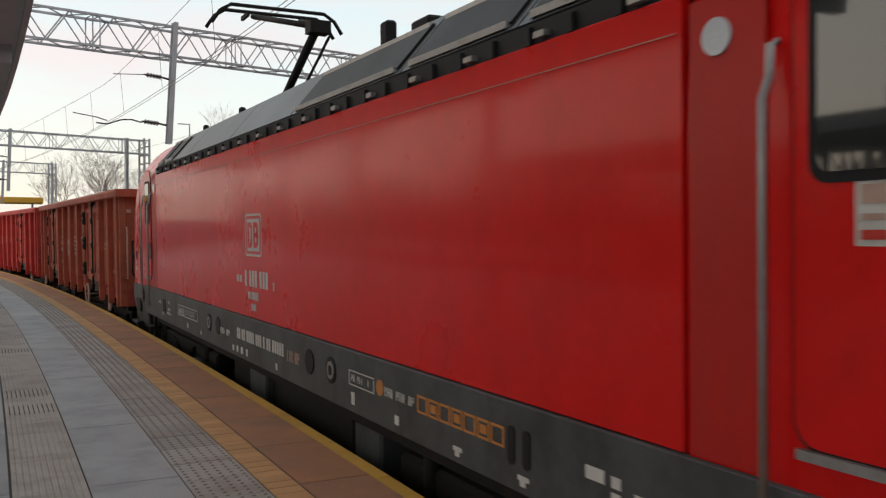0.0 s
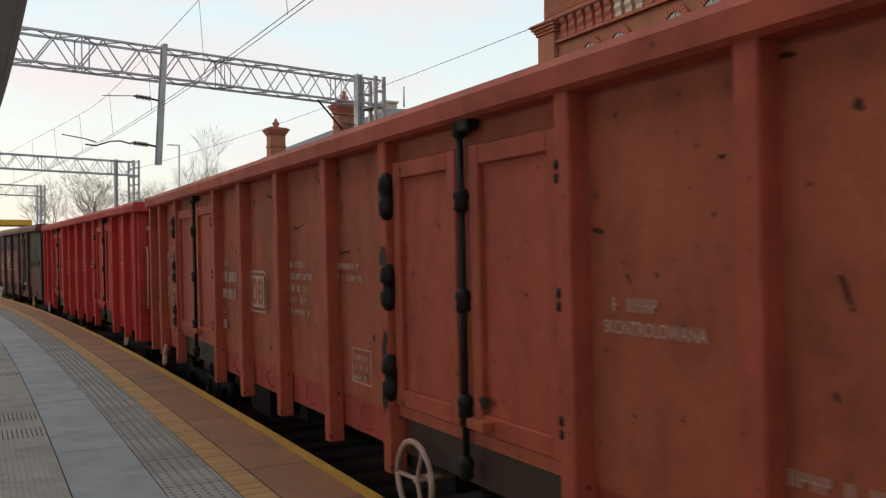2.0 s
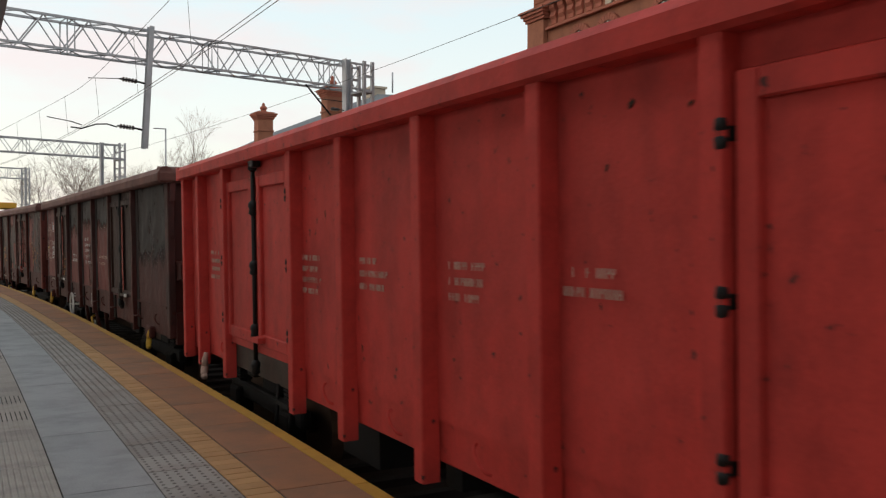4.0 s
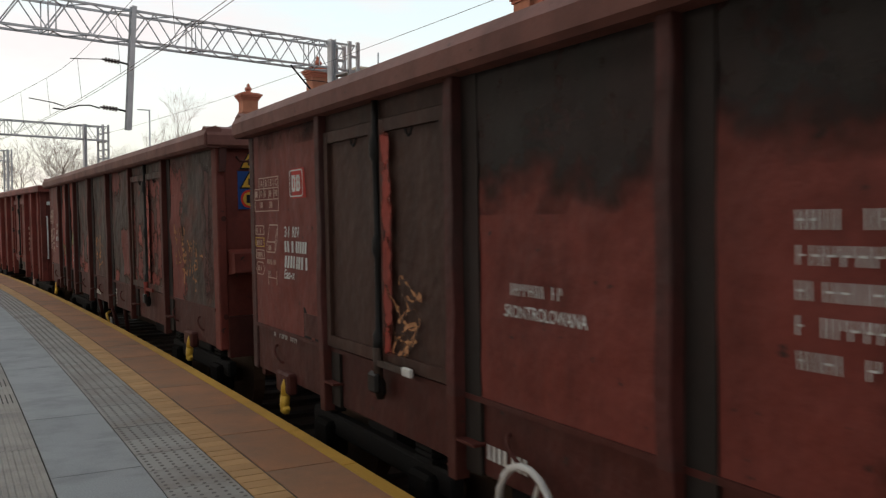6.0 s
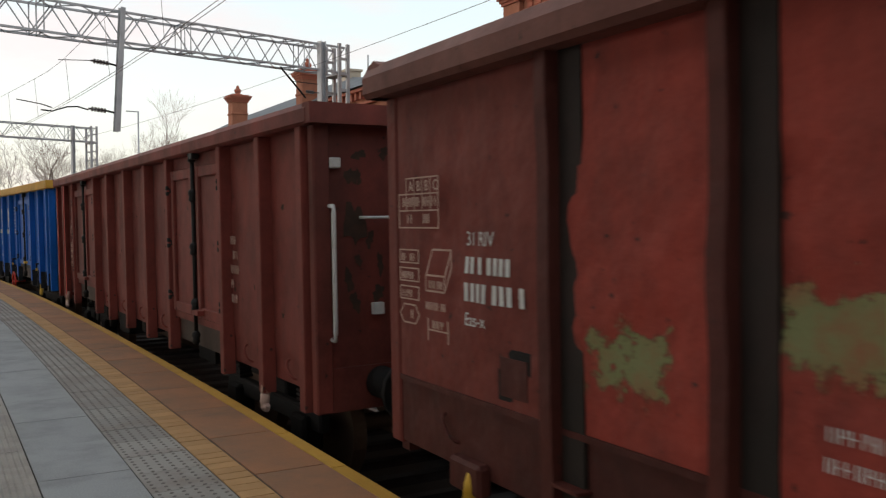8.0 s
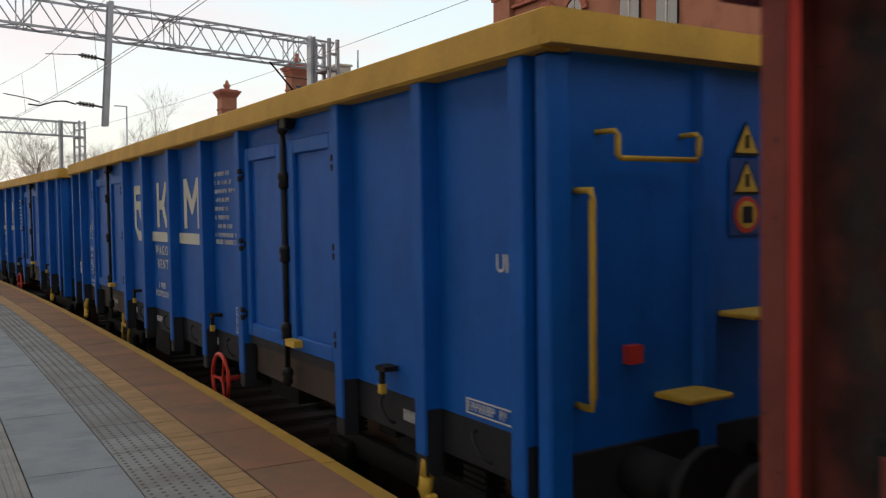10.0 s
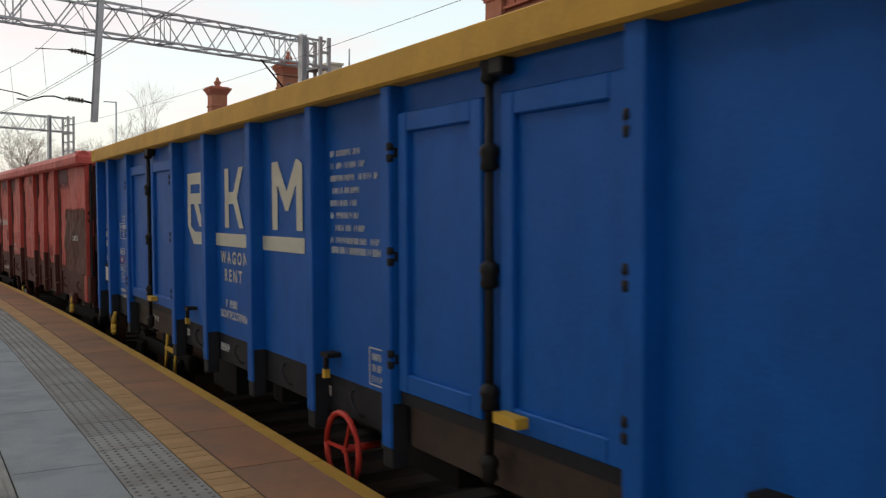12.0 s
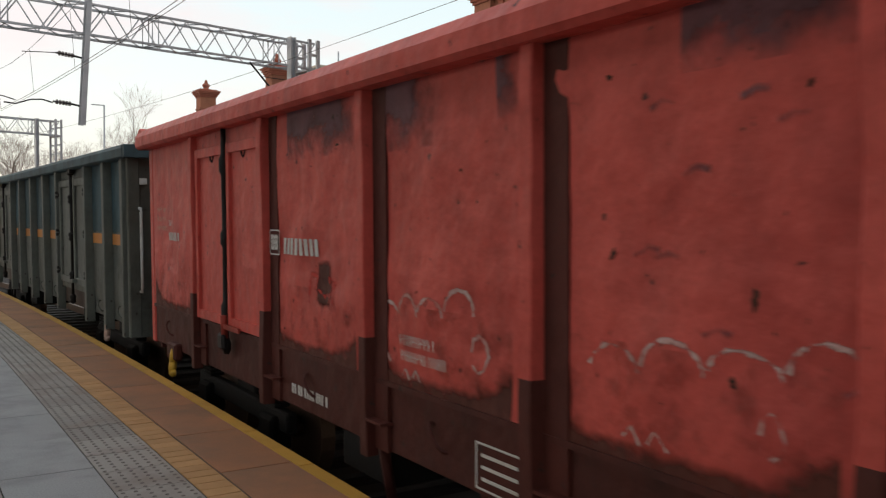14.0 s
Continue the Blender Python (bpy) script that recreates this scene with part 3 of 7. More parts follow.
def station():
    t = thing("station_building", "red brick station building with corbelled cornice and slate roof", "building", kind="structure")
    part("tower_wall", boxes((20.0, 32.0, -6.0, 29.6, -1.25, 15.0)), M_BRICK, t)
    part("wing_wall", boxes((20.3, 31.0, 41.5, 90.0, -1.25, 9.1)), M_BRICK, t)
    part("link_wall", boxes((20.6, 31.0, 29.65, 41.45, -1.25, 6.4)), M_BRICK, t)
    bm = bmesh.new()
    base = [bm.verts.new(p) for p in ((19.8, 41.2, 9.2), (31.4, 41.2, 9.2), (31.4, 90.4, 9.2), (19.8, 90.4, 9.2))]
    r0, r1 = bm.verts.new((25, 57, 12.0)), bm.verts.new((25, 84, 12.0))
    for q in ((base[0], base[1], r0), (base[1], base[2], r1, r0), (base[2], base[3], r1), (base[3], base[0], r0, r1), (base[3], base[2], base[1], base[0])):
        bm.faces.new(q)
    part("wing_roof", bm, M_SLATE, t)
    part("wing_cornice", boxes((19.95, 20.3, 41.4, 90.0, 8.95, 9.15), (20.1, 20.3, 41.45, 90.0, 8.2, 8.32), bevel=0.02), M_BRICKD, t)
    tooth = mesh_of("wing_corbel", boxes((20.05, 20.3, -0.14, 0.14, 8.55, 8.95)), M_BRICKD)
    for k in range(70):
        part("wing_corbel", tooth, None, t, m=pose(0, 42.0 + k * 0.66, 0))
    stack = part("ridge_stack", boxes((24.5, 25.5, 56.6, 58.4, 11.6, 12.35), (24.4, 25.6, 56.5, 58.5, 12.35, 12.5)), M_PALE, t)
    bm = bmesh.new()
    tube(bm, [(25, 54.3, 11.7), (25, 54.3, 13.1)], 0.06, 8)
    part("vent_pipe", bm, M_GALV, t)
    part("pilaster", boxes((19.78, 20.0, 28.6, 29.75, -1.25, 10.5), bevel=0.02), M_BRICK, t)
    bm = bmesh.new()
    for i, (q, a, b) in enumerate(((0.06, 10.4, 10.52), (0.12, 10.52, 10.64), (0.2, 10.64, 10.76), (0.27, 10.76, 10.84))):
        box(bm, 19.78 - q, 20.05, 28.55 - q, 29.75 + q, a, b)
    part("capital", bm, M_BRICKD, t)
    part("string_course", boxes((19.82, 20.0, -6.0, 28.55, 9.9, 10.02), (19.72, 20.0, -6.0, 28.5, 10.86, 11.0), bevel=0.02), M_BRICKD, t)
    bm = bmesh.new()
    prism(bm, ((0.0, 0.0), (-0.06, 0.05), (-0.06, 0.2), (-0.14, 0.34), (-0.09, 0.52), (-0.18, 0.66), (-0.18, 0.8), (0.0, 0.8)), -0.17, 0.17)
    me = mesh_of("corbel", bm, M_BRICKD)
    me2 = me.copy()
    me2.materials[0] = M_PALE
    for i in range(50):
        part("corbel", me2 if i in (6, 7, 8) else me, None, t, m=pose(20.0, 28.1 - i * 0.56, 10.04))
    bm = boxes((0, 0.06, -0.118, 0.118, -0.032, 0.032))
    me = mesh_of("brick", bm, M_BRICK)
    for row in range(18):
        for k in range(16):
            part("brick", me, None, t, m=pose(19.975 - random.random() * 0.008, 29.42 - k * 0.25 - (row % 2) * 0.125, 11.2 + row * 0.075))
    for k in range(4):
        y, z = 26.4 - k * 1.7 - (k > 1) * 1.2, 9.0
        arch = [(y + 0.45, z - 2.0), (y - 0.45, z - 2.0)] + [(y - 0.45 * math.cos(math.pi * q / 8), z + 0.45 * math.sin(math.pi * q / 8)) for q in range(9)]
        bm = bmesh.new()
        prism(bm, arch, 19.9, 20.02, axis="x")
        win = part("window", bm, M_GLASS, t)
        bm = bmesh.new()
        for q in range(12):
            a0, a1 = math.pi * q / 12 + 0.02, math.pi * (q + 1) / 12 - 0.02
            prism(bm, [(y - r * math.cos(a), z + r * math.sin(a)) for r, a in ((0.47, a0), (0.72, a0), (0.72, a1), (0.47, a1))], 19.86, 20.0, axis="x")
        part("arch_brick", bm, M_BRICKD, win)
        part("mullion", boxes((19.88, 19.9, y - 0.03, y + 0.03, z - 2.0, z + 0.44), (19.88, 19.9, y - 0.44, y + 0.44, z - 0.03, z + 0.03)), M_PALE, win)
    return t


station()
chimney(20.6, 70.3, 1.75, 1.85)
chimney(20.3, 53.5, 1.15, 1.7)


# ---- far things ----
def bare_tree(x, y, height, seed, group="bare trees"):
    rng = random.Random(seed)
    t = thing("bare_tree", "leafless winter tree with fine twigs", "tree", pose(x, y, -1.25), group)
    limbs, twigs = bmesh.new(), bmesh.new()

    def grow(p, d, length, r, depth):
        q = p + d * length * 0.5 + Vector((rng.uniform(-1, 1), rng.uniform(-1, 1), 0)) * length * 0.05
        e = p + d * length
        tube(limbs if depth < 3 else twigs, [p, q, e], [r, r * 0.85, r * 0.68], 6 if depth < 2 else 3, caps=False)
        if depth == 6:
            return
        for k in range(3 if depth < 2 else rng.choice((2, 3, 4))):
            a = Vector((rng.uniform(-1, 1), rng.uniform(-1, 1), rng.uniform(-0.3, 0.75)))
            nd = (d * rng.uniform(0.75, 1.1) + a.normalized() * rng.uniform(0.55, 0.95) + Vector((0, 0, 0.05))).normalized()
            start = p + d * length * rng.uniform(0.55, 1.0) if k else e
            grow(start, nd, length * rng.uniform(0.62, 0.86), max(0.0085, r * 0.54), depth + 1)

    grow(Vector((0, 0, 0)), Vector((rng.uniform(-0.08, 0.08), 0, 1)).normalized(), height * 0.25, height * 0.012, 0)
    part("trunk", limbs, M_BARK, t)
    part("crown", twigs, M_TWIG, t)
    return t


for i, (x, y, hgt) in enumerate(((18.9, 86.0, 14.0), (9.0, 90.0, 12.0), (13.2, 95.0, 11.5), (6.0, 96.0, 11.5), (16.0, 104.0, 11.0), (26.5, 84.0, 12.5), (21.3, 90.0, 13.5), (11.2, 99.0, 12.0))):
    bare_tree(x, y, hgt * 1.2, 11 + i)


def lamp_post(x, y, z):
    t = thing("street_lamp", "slim grey lamp post with a short arm", "street lamp", pose(x, y, 0))
    bm = bmesh.new()
    tube(bm, [(0, 0, -1.25), (0, 0, z)], [0.1, 0.06], 8)
    part("pole", bm, M_GALV, t)
    part("arm", boxes((-0.9, 0.05, -0.04, 0.04, z - 0.05, z + 0.03), bevel=0.01), M_GALV, t)


lamp_post(12.5, 69.0, 10.1)
far_roof = thing("platform_shelter", "far platform shelter with an orange roof edge", "shelter")
part("roof_edge", boxes((-16.0, 3.1, 99.5, 104.0, 4.75, 5.35), bevel=0.05), M_ORANGE, far_roof)
for i in range(5):
    part("post", boxes((2.0 - i * 4, 2.2 - i * 4, 101.5, 101.7, -1.25, 4.75)), M_GALV, far_roof)
part("wall", boxes((-15.0, -1.0, 103.0, 103.2, -1.25, 4.75)), M_CONC, far_roof)

# a ragged belt of leafless woods on the far side of the platform
rng = random.Random(5)
bm = bmesh.new()
for i in range(260):
    x, y, hh = -48 - rng.random() * 14, -90 + i * 1.1 + rng.uniform(-1, 1), rng.uniform(6, 13) * (0.75 + 0.3 * math.sin(i * 0.13))
    for k in range(5):
        a = rng.uniform(0, 6.28)
        tube(bm, [(x, y, -1.25), (x + math.cos(a) * 1.2, y + math.sin(a) * 1.2, hh * 0.6), (x + math.cos(a) * rng.uniform(1, 3), y + math.sin(a) * rng.uniform(1, 3), hh * rng.uniform(0.8, 1.05))], [0.35, 0.3, 0.05], 4, caps=False)
whole("woods", bm, M_BARK, "belt of leafless woodland beyond the platform", "woods", kind="stuff")


# ---- rolling stock: y runs back along the train, the platform is on the side of negative x, z is up from the rail ----
HALF = 6.45


def side_pose(y, z, x):
    """Text and flat marks on the platform side: reading from the rear of the train to its front is left to right."""
    return Matrix(((0, 0, -1, x), (-1, 0, 0, y), (0, 1, 0, z), (0, 0, 0, 1)))


def end_pose(x, z, y):
    """Flat marks on the front end."""
    return Matrix(((1, 0, 0, x), (0, 0, -1, y), (0, 1, 0, z), (0, 0, 0, 1)))


def sign(parent, text, y, z, size, mat, x=-1.363, bold=0.0, stretch=1.0, name="lettering"):
    me = letters(text, size, bold)
    me.materials.clear()
    me.materials.append(mat)
    ob = part(name, me, None, parent, m=side_pose(y, z, x) @ Matrix.Diagonal((stretch, 1, 1, 1)))
    ob["kind"] = "stuff"
    return ob


def flat(parent, name, rects, mat, m, label=""):
    """Thin painted rectangles (x0, x1, y0, y1) on a plane."""
    bm = bmesh.new()
    for a, b, c, d in rects:
        box(bm, a, b, c, d, 0, 0.003)
    return part(name, bm, mat, parent, label, m=m)


def bars(parent, m, rows, mat, w=0.6, h=0.05, gap=0.085, seed=1, name="marking"):
    """Lines of small writing that cannot be read, as rows of short bars."""
    rng = random.Random(seed)
    rects = []
    for i in range(rows):
        x, y, end = 0.0, -i * gap, w * rng.uniform(0.7, 1.0)
        while x < end:
            a = h * rng.uniform(0.42, 0.62)
            if rng.random() > 0.14:
                q = h * 0.13
                rects.append((x, x + q, y, y + h))
                if rng.random() > 0.25:
                    rects.append((x + a - q, x + a, y + h * rng.choice((0, 0, 0.45)), y + h))
                if rng.random() > 0.4:
                    rects.append((x + q + 0.0005, x + a - q - 0.0005, y + h * 0.44, y + h * 0.56))
            x += a + h * 0.24
    ob = flat(parent, name, rects, mat, m)
    ob["kind"] = "stuff"
    return ob


def digits(parent, m, groups, h, mat, name="number_bar"):
    """A number as plain bars, one for each figure."""
    rects, x = [], 0.0
    for n in groups:
        for _ in range(n):
            rects.append((x, x + h * 0.4, 0, h))
            x += h * 0.64
        x += h * 0.35
    ob = flat(parent, name, rects, mat, m)
    ob["kind"] = "stuff"
    return ob


def frame_rects(w, h, b):
    return [(0, w, 0, b), (0, w, h - b, h), (0, b, b, h - b), (w - b, w, b, h - b)]


def rounded_rect(w, h, r, n=4):
    pts = []
    for cx, cy, a0 in ((w / 2 - r, h / 2 - r, 0), (-w / 2 + r, h / 2 - r, 90), (-w / 2 + r, -h / 2 + r, 180), (w / 2 - r, -h / 2 + r, 270)):
        for k in range(n + 1):
            a = radians(a0 + 90 * k / n)
            pts.append((cx + r * math.cos(a), cy + r * math.sin(a)))
    return pts


def emblem(parent, m, w, h, mat, field=None):
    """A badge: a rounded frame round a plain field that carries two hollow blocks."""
    bm = bmesh.new()
    outer, inner = rounded_rect(w, h, w * 0.1), rounded_rect(w * 0.92, h * 0.9, w * 0.07)
    a, b = ([bm.verts.new((x + w / 2, y + h / 2, 0.002)) for x, y in q] for q in (outer, inner))
    for k in range(len(a)):
        bm.faces.new((a[k], a[(k + 1) % len(a)], b[(k + 1) % len(b)], b[k]))
    badge = part("emblem_frame", bm, mat, parent, m=m)
    def block(x0, holes):
        rects, x1, y0, y1, q = [], x0 + 0.27, 0.2, 0.8, 0.085
        rects += [(x0, x0 + q, y0, y1), (x1 - q, x1, y0 + 0.06, y1 - 0.06), (x0 + q, x1 - q * 0.6, y0, y0 + 0.12), (x0 + q, x1 - q * 0.6, y1 - 0.12, y1)]
        if holes > 1:
            rects.append((x0 + q, x1 - q, 0.45, 0.55))
        return [(r[0] * w, r[1] * w, r[2] * h, r[3] * h) for r in rects]
    if field:
        flat(badge, "emblem_field", [(w * 0.13, w * 0.87, h * 0.12, h * 0.88)], mat, None)
        flat(badge, "emblem_block", block(0.18, 1) + block(0.53, 2), field, Matrix.Translation((0, 0, 0.003)))
    else:
        flat(badge, "emblem_block", block(0.18, 1) + block(0.53, 2), mat, None)
    return badge


def strokes(parent, lines, width, mat, m, name="emblem_stroke"):
    """Straight painted strokes from point to point."""
    bm = bmesh.new()
    for i, (a, b) in enumerate(lines):
        a, b = Vector(a), Vector(b)
        n = Vector((a.y - b.y, b.x - a.x)).normalized() * width / 2
        vs = [bm.verts.new((*p, 0.001 + 0.0007 * i)) for p in (a + n, a - n, b - n, b + n)]
        bm.faces.new(vs)
    bmesh.ops.recalc_face_normals(bm, faces=bm.faces[:])
    for f in bm.faces:
        if f.normal.z < 0:
            f.normal_flip()
    return part(name, bm, mat, parent, m=m)


def blotch(parent, m, size, seed, mat=None, tall=1.0, name="paint_chip"):
    """An irregular bare patch in the paint."""
    rng = random.Random(seed)
    bm = bmesh.new()
    n = 16
    ph = [rng.uniform(0, 6.28) for _ in range(3)]
    vs = []
    for i in range(n):
        a = 2 * math.pi * i / n
        r = size * (0.62 + 0.22 * math.sin(2 * a + ph[0]) + 0.16 * math.sin(5 * a + ph[1]) + 0.1 * rng.random())
        vs.append(bm.verts.new((math.cos(a) * r, math.sin(a) * r * tall, 0.0015)))
    c = bm.verts.new((0, 0, 0.0015))
    for i in range(n):
        bm.faces.new((c, vs[i], vs[(i + 1) % n]))
    return part(name, bm, mat or M_CHIP, parent, m=m)


BAYS = {}


def surface(t, y, z):
    """How far out the wagon's sheet stands at a place on its platform side."""
    best = -1.36
    for x, y0, y1, z0, z1, dent, seed in BAYS.get(t.name, ()):
        best = x
        if y0 <= y <= y1:
            return x + dent_at(y, z, y0, y1, z0, z1, dent, seed)
    return best


def dent_at(y, z, y0, y1, z0, z1, dent, seed):
    if not dent:
        return 0.0
    a, b = (y - y0) / (y1 - y0), (z - z0) / (z1 - z0)
    rim = max(0.0, min(1.0, 4 * min(a, 1 - a), 4 * min(b, 1 - b)))
    q = noise.noise((y * 1.1 + seed * 7.3, z * 1.1, seed)) + 0.5 * noise.noise((y * 2.9, z * 2.9, seed + 9)) + 0.3 * noise.noise((y * 6.3, z * 6.3, seed + 4))
    return dent * q * rim


def lay(ob, t, lift=0.004):
    """Lays a flat mark on the wagon's dented side sheet."""
    m = ob.matrix_basis.copy()
    me = ob.data
    for v in me.vertices:
        p = m @ v.co
        v.co = (surface(t, p.y, p.z) - lift, p.y, p.z)
    ob.matrix_basis = Matrix()
    return ob


def set_cover(ob, values):
    """How thickly the paint lies at each corner of a mesh."""
    at = ob.data.attributes.new("cover", "FLOAT", "POINT")
    for d, v in zip(at.data, values):
        d.value = v
    return ob


def patch(t, y0, y1, z0, z1, mat, seed, rag=0.12, lift=0.003, name="paint_patch", cell=0.05, shut="", top=None, cap=1.0):
    """A patch of other paint that follows the sheet and wears out towards its edges; sides in shut (b, t, f, r) stay full."""
    ny, nz = max(2, round((y1 - y0) / cell)), max(2, round((z1 - z0) / cell))
    bm, cover, grid = bmesh.new(), [], {}
    for i in range(ny + 1):
        for j in range(nz + 1):
            y, z = y0 + (y1 - y0) * i / ny, z0 + (z1 - z0) * j / nz
            grid[i, j] = bm.verts.new((surface(t, y, z) - lift, y, z))
            up = (top((y - y0) / (y1 - y0)) if top else z1) - z
            d = min([9.0] + [v for k, v in (("f", y - y0), ("r", y1 - y), ("b", z - z0), ("t", up)) if k not in shut])
            cover.append(max(0.0, min(cap * 1.0, d / rag + 0.25 * noise.noise((y * 2.3, z * 2.3, seed * 1.7)))))
    for i in range(ny):
        for j in range(nz):
            f = bm.faces.new((grid[i, j], grid[i, j + 1], grid[i + 1, j + 1], grid[i + 1, j]))
            f.smooth = True
    return set_cover(part(name, bm, worn(mat), t), cover)


def ribbon(t, pts, width, mat, lift=0.006, name="graffiti", cover=0.62):
    """A sprayed line over the sheet, through points (y, z), worn at its edges."""
    fine = []
    for (a, b), (c, d) in zip(pts, pts[1:]):
        n = max(2, round(math.hypot(c - a, d - b) / 0.04))
        fine += [(a + (c - a) * k / n, b + (d - b) * k / n) for k in range(n)]
    fine.append(pts[-1])
    pts = [(y + 0.012 * noise.noise((y * 9, z * 9, 1.5)), z + 0.012 * noise.noise((y * 9, z * 9, 7.5))) for y, z in fine]
    bm, prev, thick = bmesh.new(), None, []
    for i, (y, z) in enumerate(pts):
        a, b = Vector(pts[max(0, i - 1)]), Vector(pts[min(len(pts) - 1, i + 1)])
        n = Vector((a.y - b.y, b.x - a.x))
        n = n.normalized() * width * 0.7 if n.length else Vector((0, width * 0.7))
        row = [bm.verts.new((surface(t, y + k * n.x, z + k * n.y) - lift, y + k * n.x, z + k * n.y)) for k in (-1, 0, 1)]
        thick += [0.2, cover + 0.15 * noise.noise((y * 5, z * 5, 3.0)), 0.2]
        if prev:
            bm.faces.new((prev[0], prev[1], row[1], row[0]))
            bm.faces.new((prev[1], prev[2], row[2], row[1]))
        prev = row
    return set_cover(part(name, bm, worn(mat), t), thick)


def scrawl(t, y, z, w, h, mat, seed, width=0.04):
    """Sprayed letters, worn past reading."""
    rng = random.Random(seed)
    def put(*pts):
        ribbon(t, [(y - w * (a + rng.uniform(-0.03, 0.03)), z + h * (b + rng.uniform(-0.03, 0.03))) for a, b in pts], width, mat, cover=0.68)
    put((0.05, 1.0), (0.1, 0.7), (0.18, 0.97), (0.26, 0.7), (0.33, 1.0))
    put((0.45, 1.0), (0.47, 0.72), (0.6, 0.7), (0.64, 0.98))
    put((0.12, 0.62), (0.1, 0.35), (0.3, 0.4), (0.28, 0.62))
    put((0.5, 0.62), (0.62, 0.6), (0.66, 0.45), (0.5, 0.4), (0.46, 0.52), (0.58, 0.53))
    put((0.3, 0.3), (0.45, 0.25), (0.5, 0.02))
    put((0.72, 0.35), (0.6, 0.2), (0.5, 0.22))
    put((0.8, 0.7), (0.95, 0.68))


def sheet(t, x, y0, y1, z0, z1, dent, seed, thick=0.02):
    """A steel sheet in the plane x, slightly dented, facing negative x."""
    BAYS.setdefault(t.name, []).append((x, y0, y1, z0, z1, dent, seed))
    bm = bmesh.new()
    ny, nz = (max(2, round((y1 - y0) / 0.06)), max(2, round((z1 - z0) / 0.06))) if dent else (1, 1)
    grid = []
    for i in range(ny + 1):
        col = []
        for j in range(nz + 1):
            y, z = y0 + (y1 - y0) * i / ny, z0 + (z1 - z0) * j / nz
            col.append(bm.verts.new((x + dent_at(y, z, y0, y1, z0, z1, dent, seed), y, z)))
        grid.append(col)
    for i in range(ny):
        for j in range(nz):
            f = bm.faces.new((grid[i][j], grid[i][j + 1], grid[i + 1][j + 1], grid[i + 1][j]))
            f.smooth = bool(dent)
    if not dent:
        box(bm, x + 0.001, x + thick, y0, y1, z0, z1)
    return bm


def post_mesh(w, depth, z0, z1, taper=0.0):
    """A pressed steel post, hat shaped, standing out to negative x."""
    bm = bmesh.new()
    prism(bm, ((0, -w / 2), (0, w / 2), (-depth * 0.92, w / 2 * 0.92), (-depth, w / 2 * 0.8), (-depth, -w / 2 * 0.8), (-depth * 0.92, -w / 2 * 0.92)), z0, z1, axis="z")
    return bm


def bent_post(w, depth, z0, z1, seed, amp=0.02):
    """The same post knocked about: its face wanders a little along its height."""
    bm, rings = bmesh.new(), []
    n = max(2, round((z1 - z0) / 0.12))
    for k in range(n + 1):
        z = z0 + (z1 - z0) * k / n
        dy, dx = amp * noise.noise((z * 2.4, seed * 3.7, 0.5)), 0.6 * amp * noise.noise((z * 2.1, seed * 5.1, 8.5))
        rings.append([bm.verts.new((x + (dx if x else 0), y + (dy if x else 0), z)) for x, y in ((0, -w / 2), (-depth * 0.92, -w / 2 * 0.92), (-depth, -w / 2 * 0.8), (-depth, w / 2 * 0.8), (-depth * 0.92, w / 2 * 0.92), (0, w / 2))])
    for a, b in zip(rings, rings[1:]):
        for j in range(5):
            bm.faces.new((a[j], b[j], b[j + 1], a[j + 1]))
    for r in (rings[0], rings[-1]):
        bm.faces.new(r)
    bmesh.ops.recalc_face_normals(bm, faces=bm.faces[:])
    return bm


def buffers(t, y, out):
    """Two buffers, a draw hook and hanging screw coupling at one end."""
    for x in (-0.88, 0.88):
        bm = bmesh.new()
        tube(bm, [(x, y, 1.06), (x, y + out * 0.32, 1.06), (x, y + out * 0.321, 1.06), (x, y + out * 0.5, 1.06), (x, y + out * 0.501, 1.06), (x, y + out * 0.55, 1.06)], [0.13, 0.12, 0.08, 0.08, 0.23, 0.23], 14)
        part("buffer", bm, M_DARK, t)
    bm = bmesh.new()
    tube(bm, [(0, y, 1.04), (0, y + out * 0.3, 1.04), (0, y + out * 0.36, 1.1)], 0.05, 8)
    tube(bm, [(0.05, y + out * 0.28, 1.0), (0.05, y + out * 0.34, 0.6), (-0.05, y + out * 0.34, 0.6), (-0.05, y + out * 0.28, 1.0)], 0.025, 6)
    part("coupling", bm, M_DARK, t)
    for x in (-0.45, 0.5):
        bm = bmesh.new()
        tube(bm, [(x, y, 0.92), (x, y + out * 0.2, 0.85), (x + 0.05, y + out * 0.34, 0.55), (x + 0.1, y + out * 0.25, 0.45)], 0.028, 6)
        part("brake_hose", bm, M_BLACK, t)


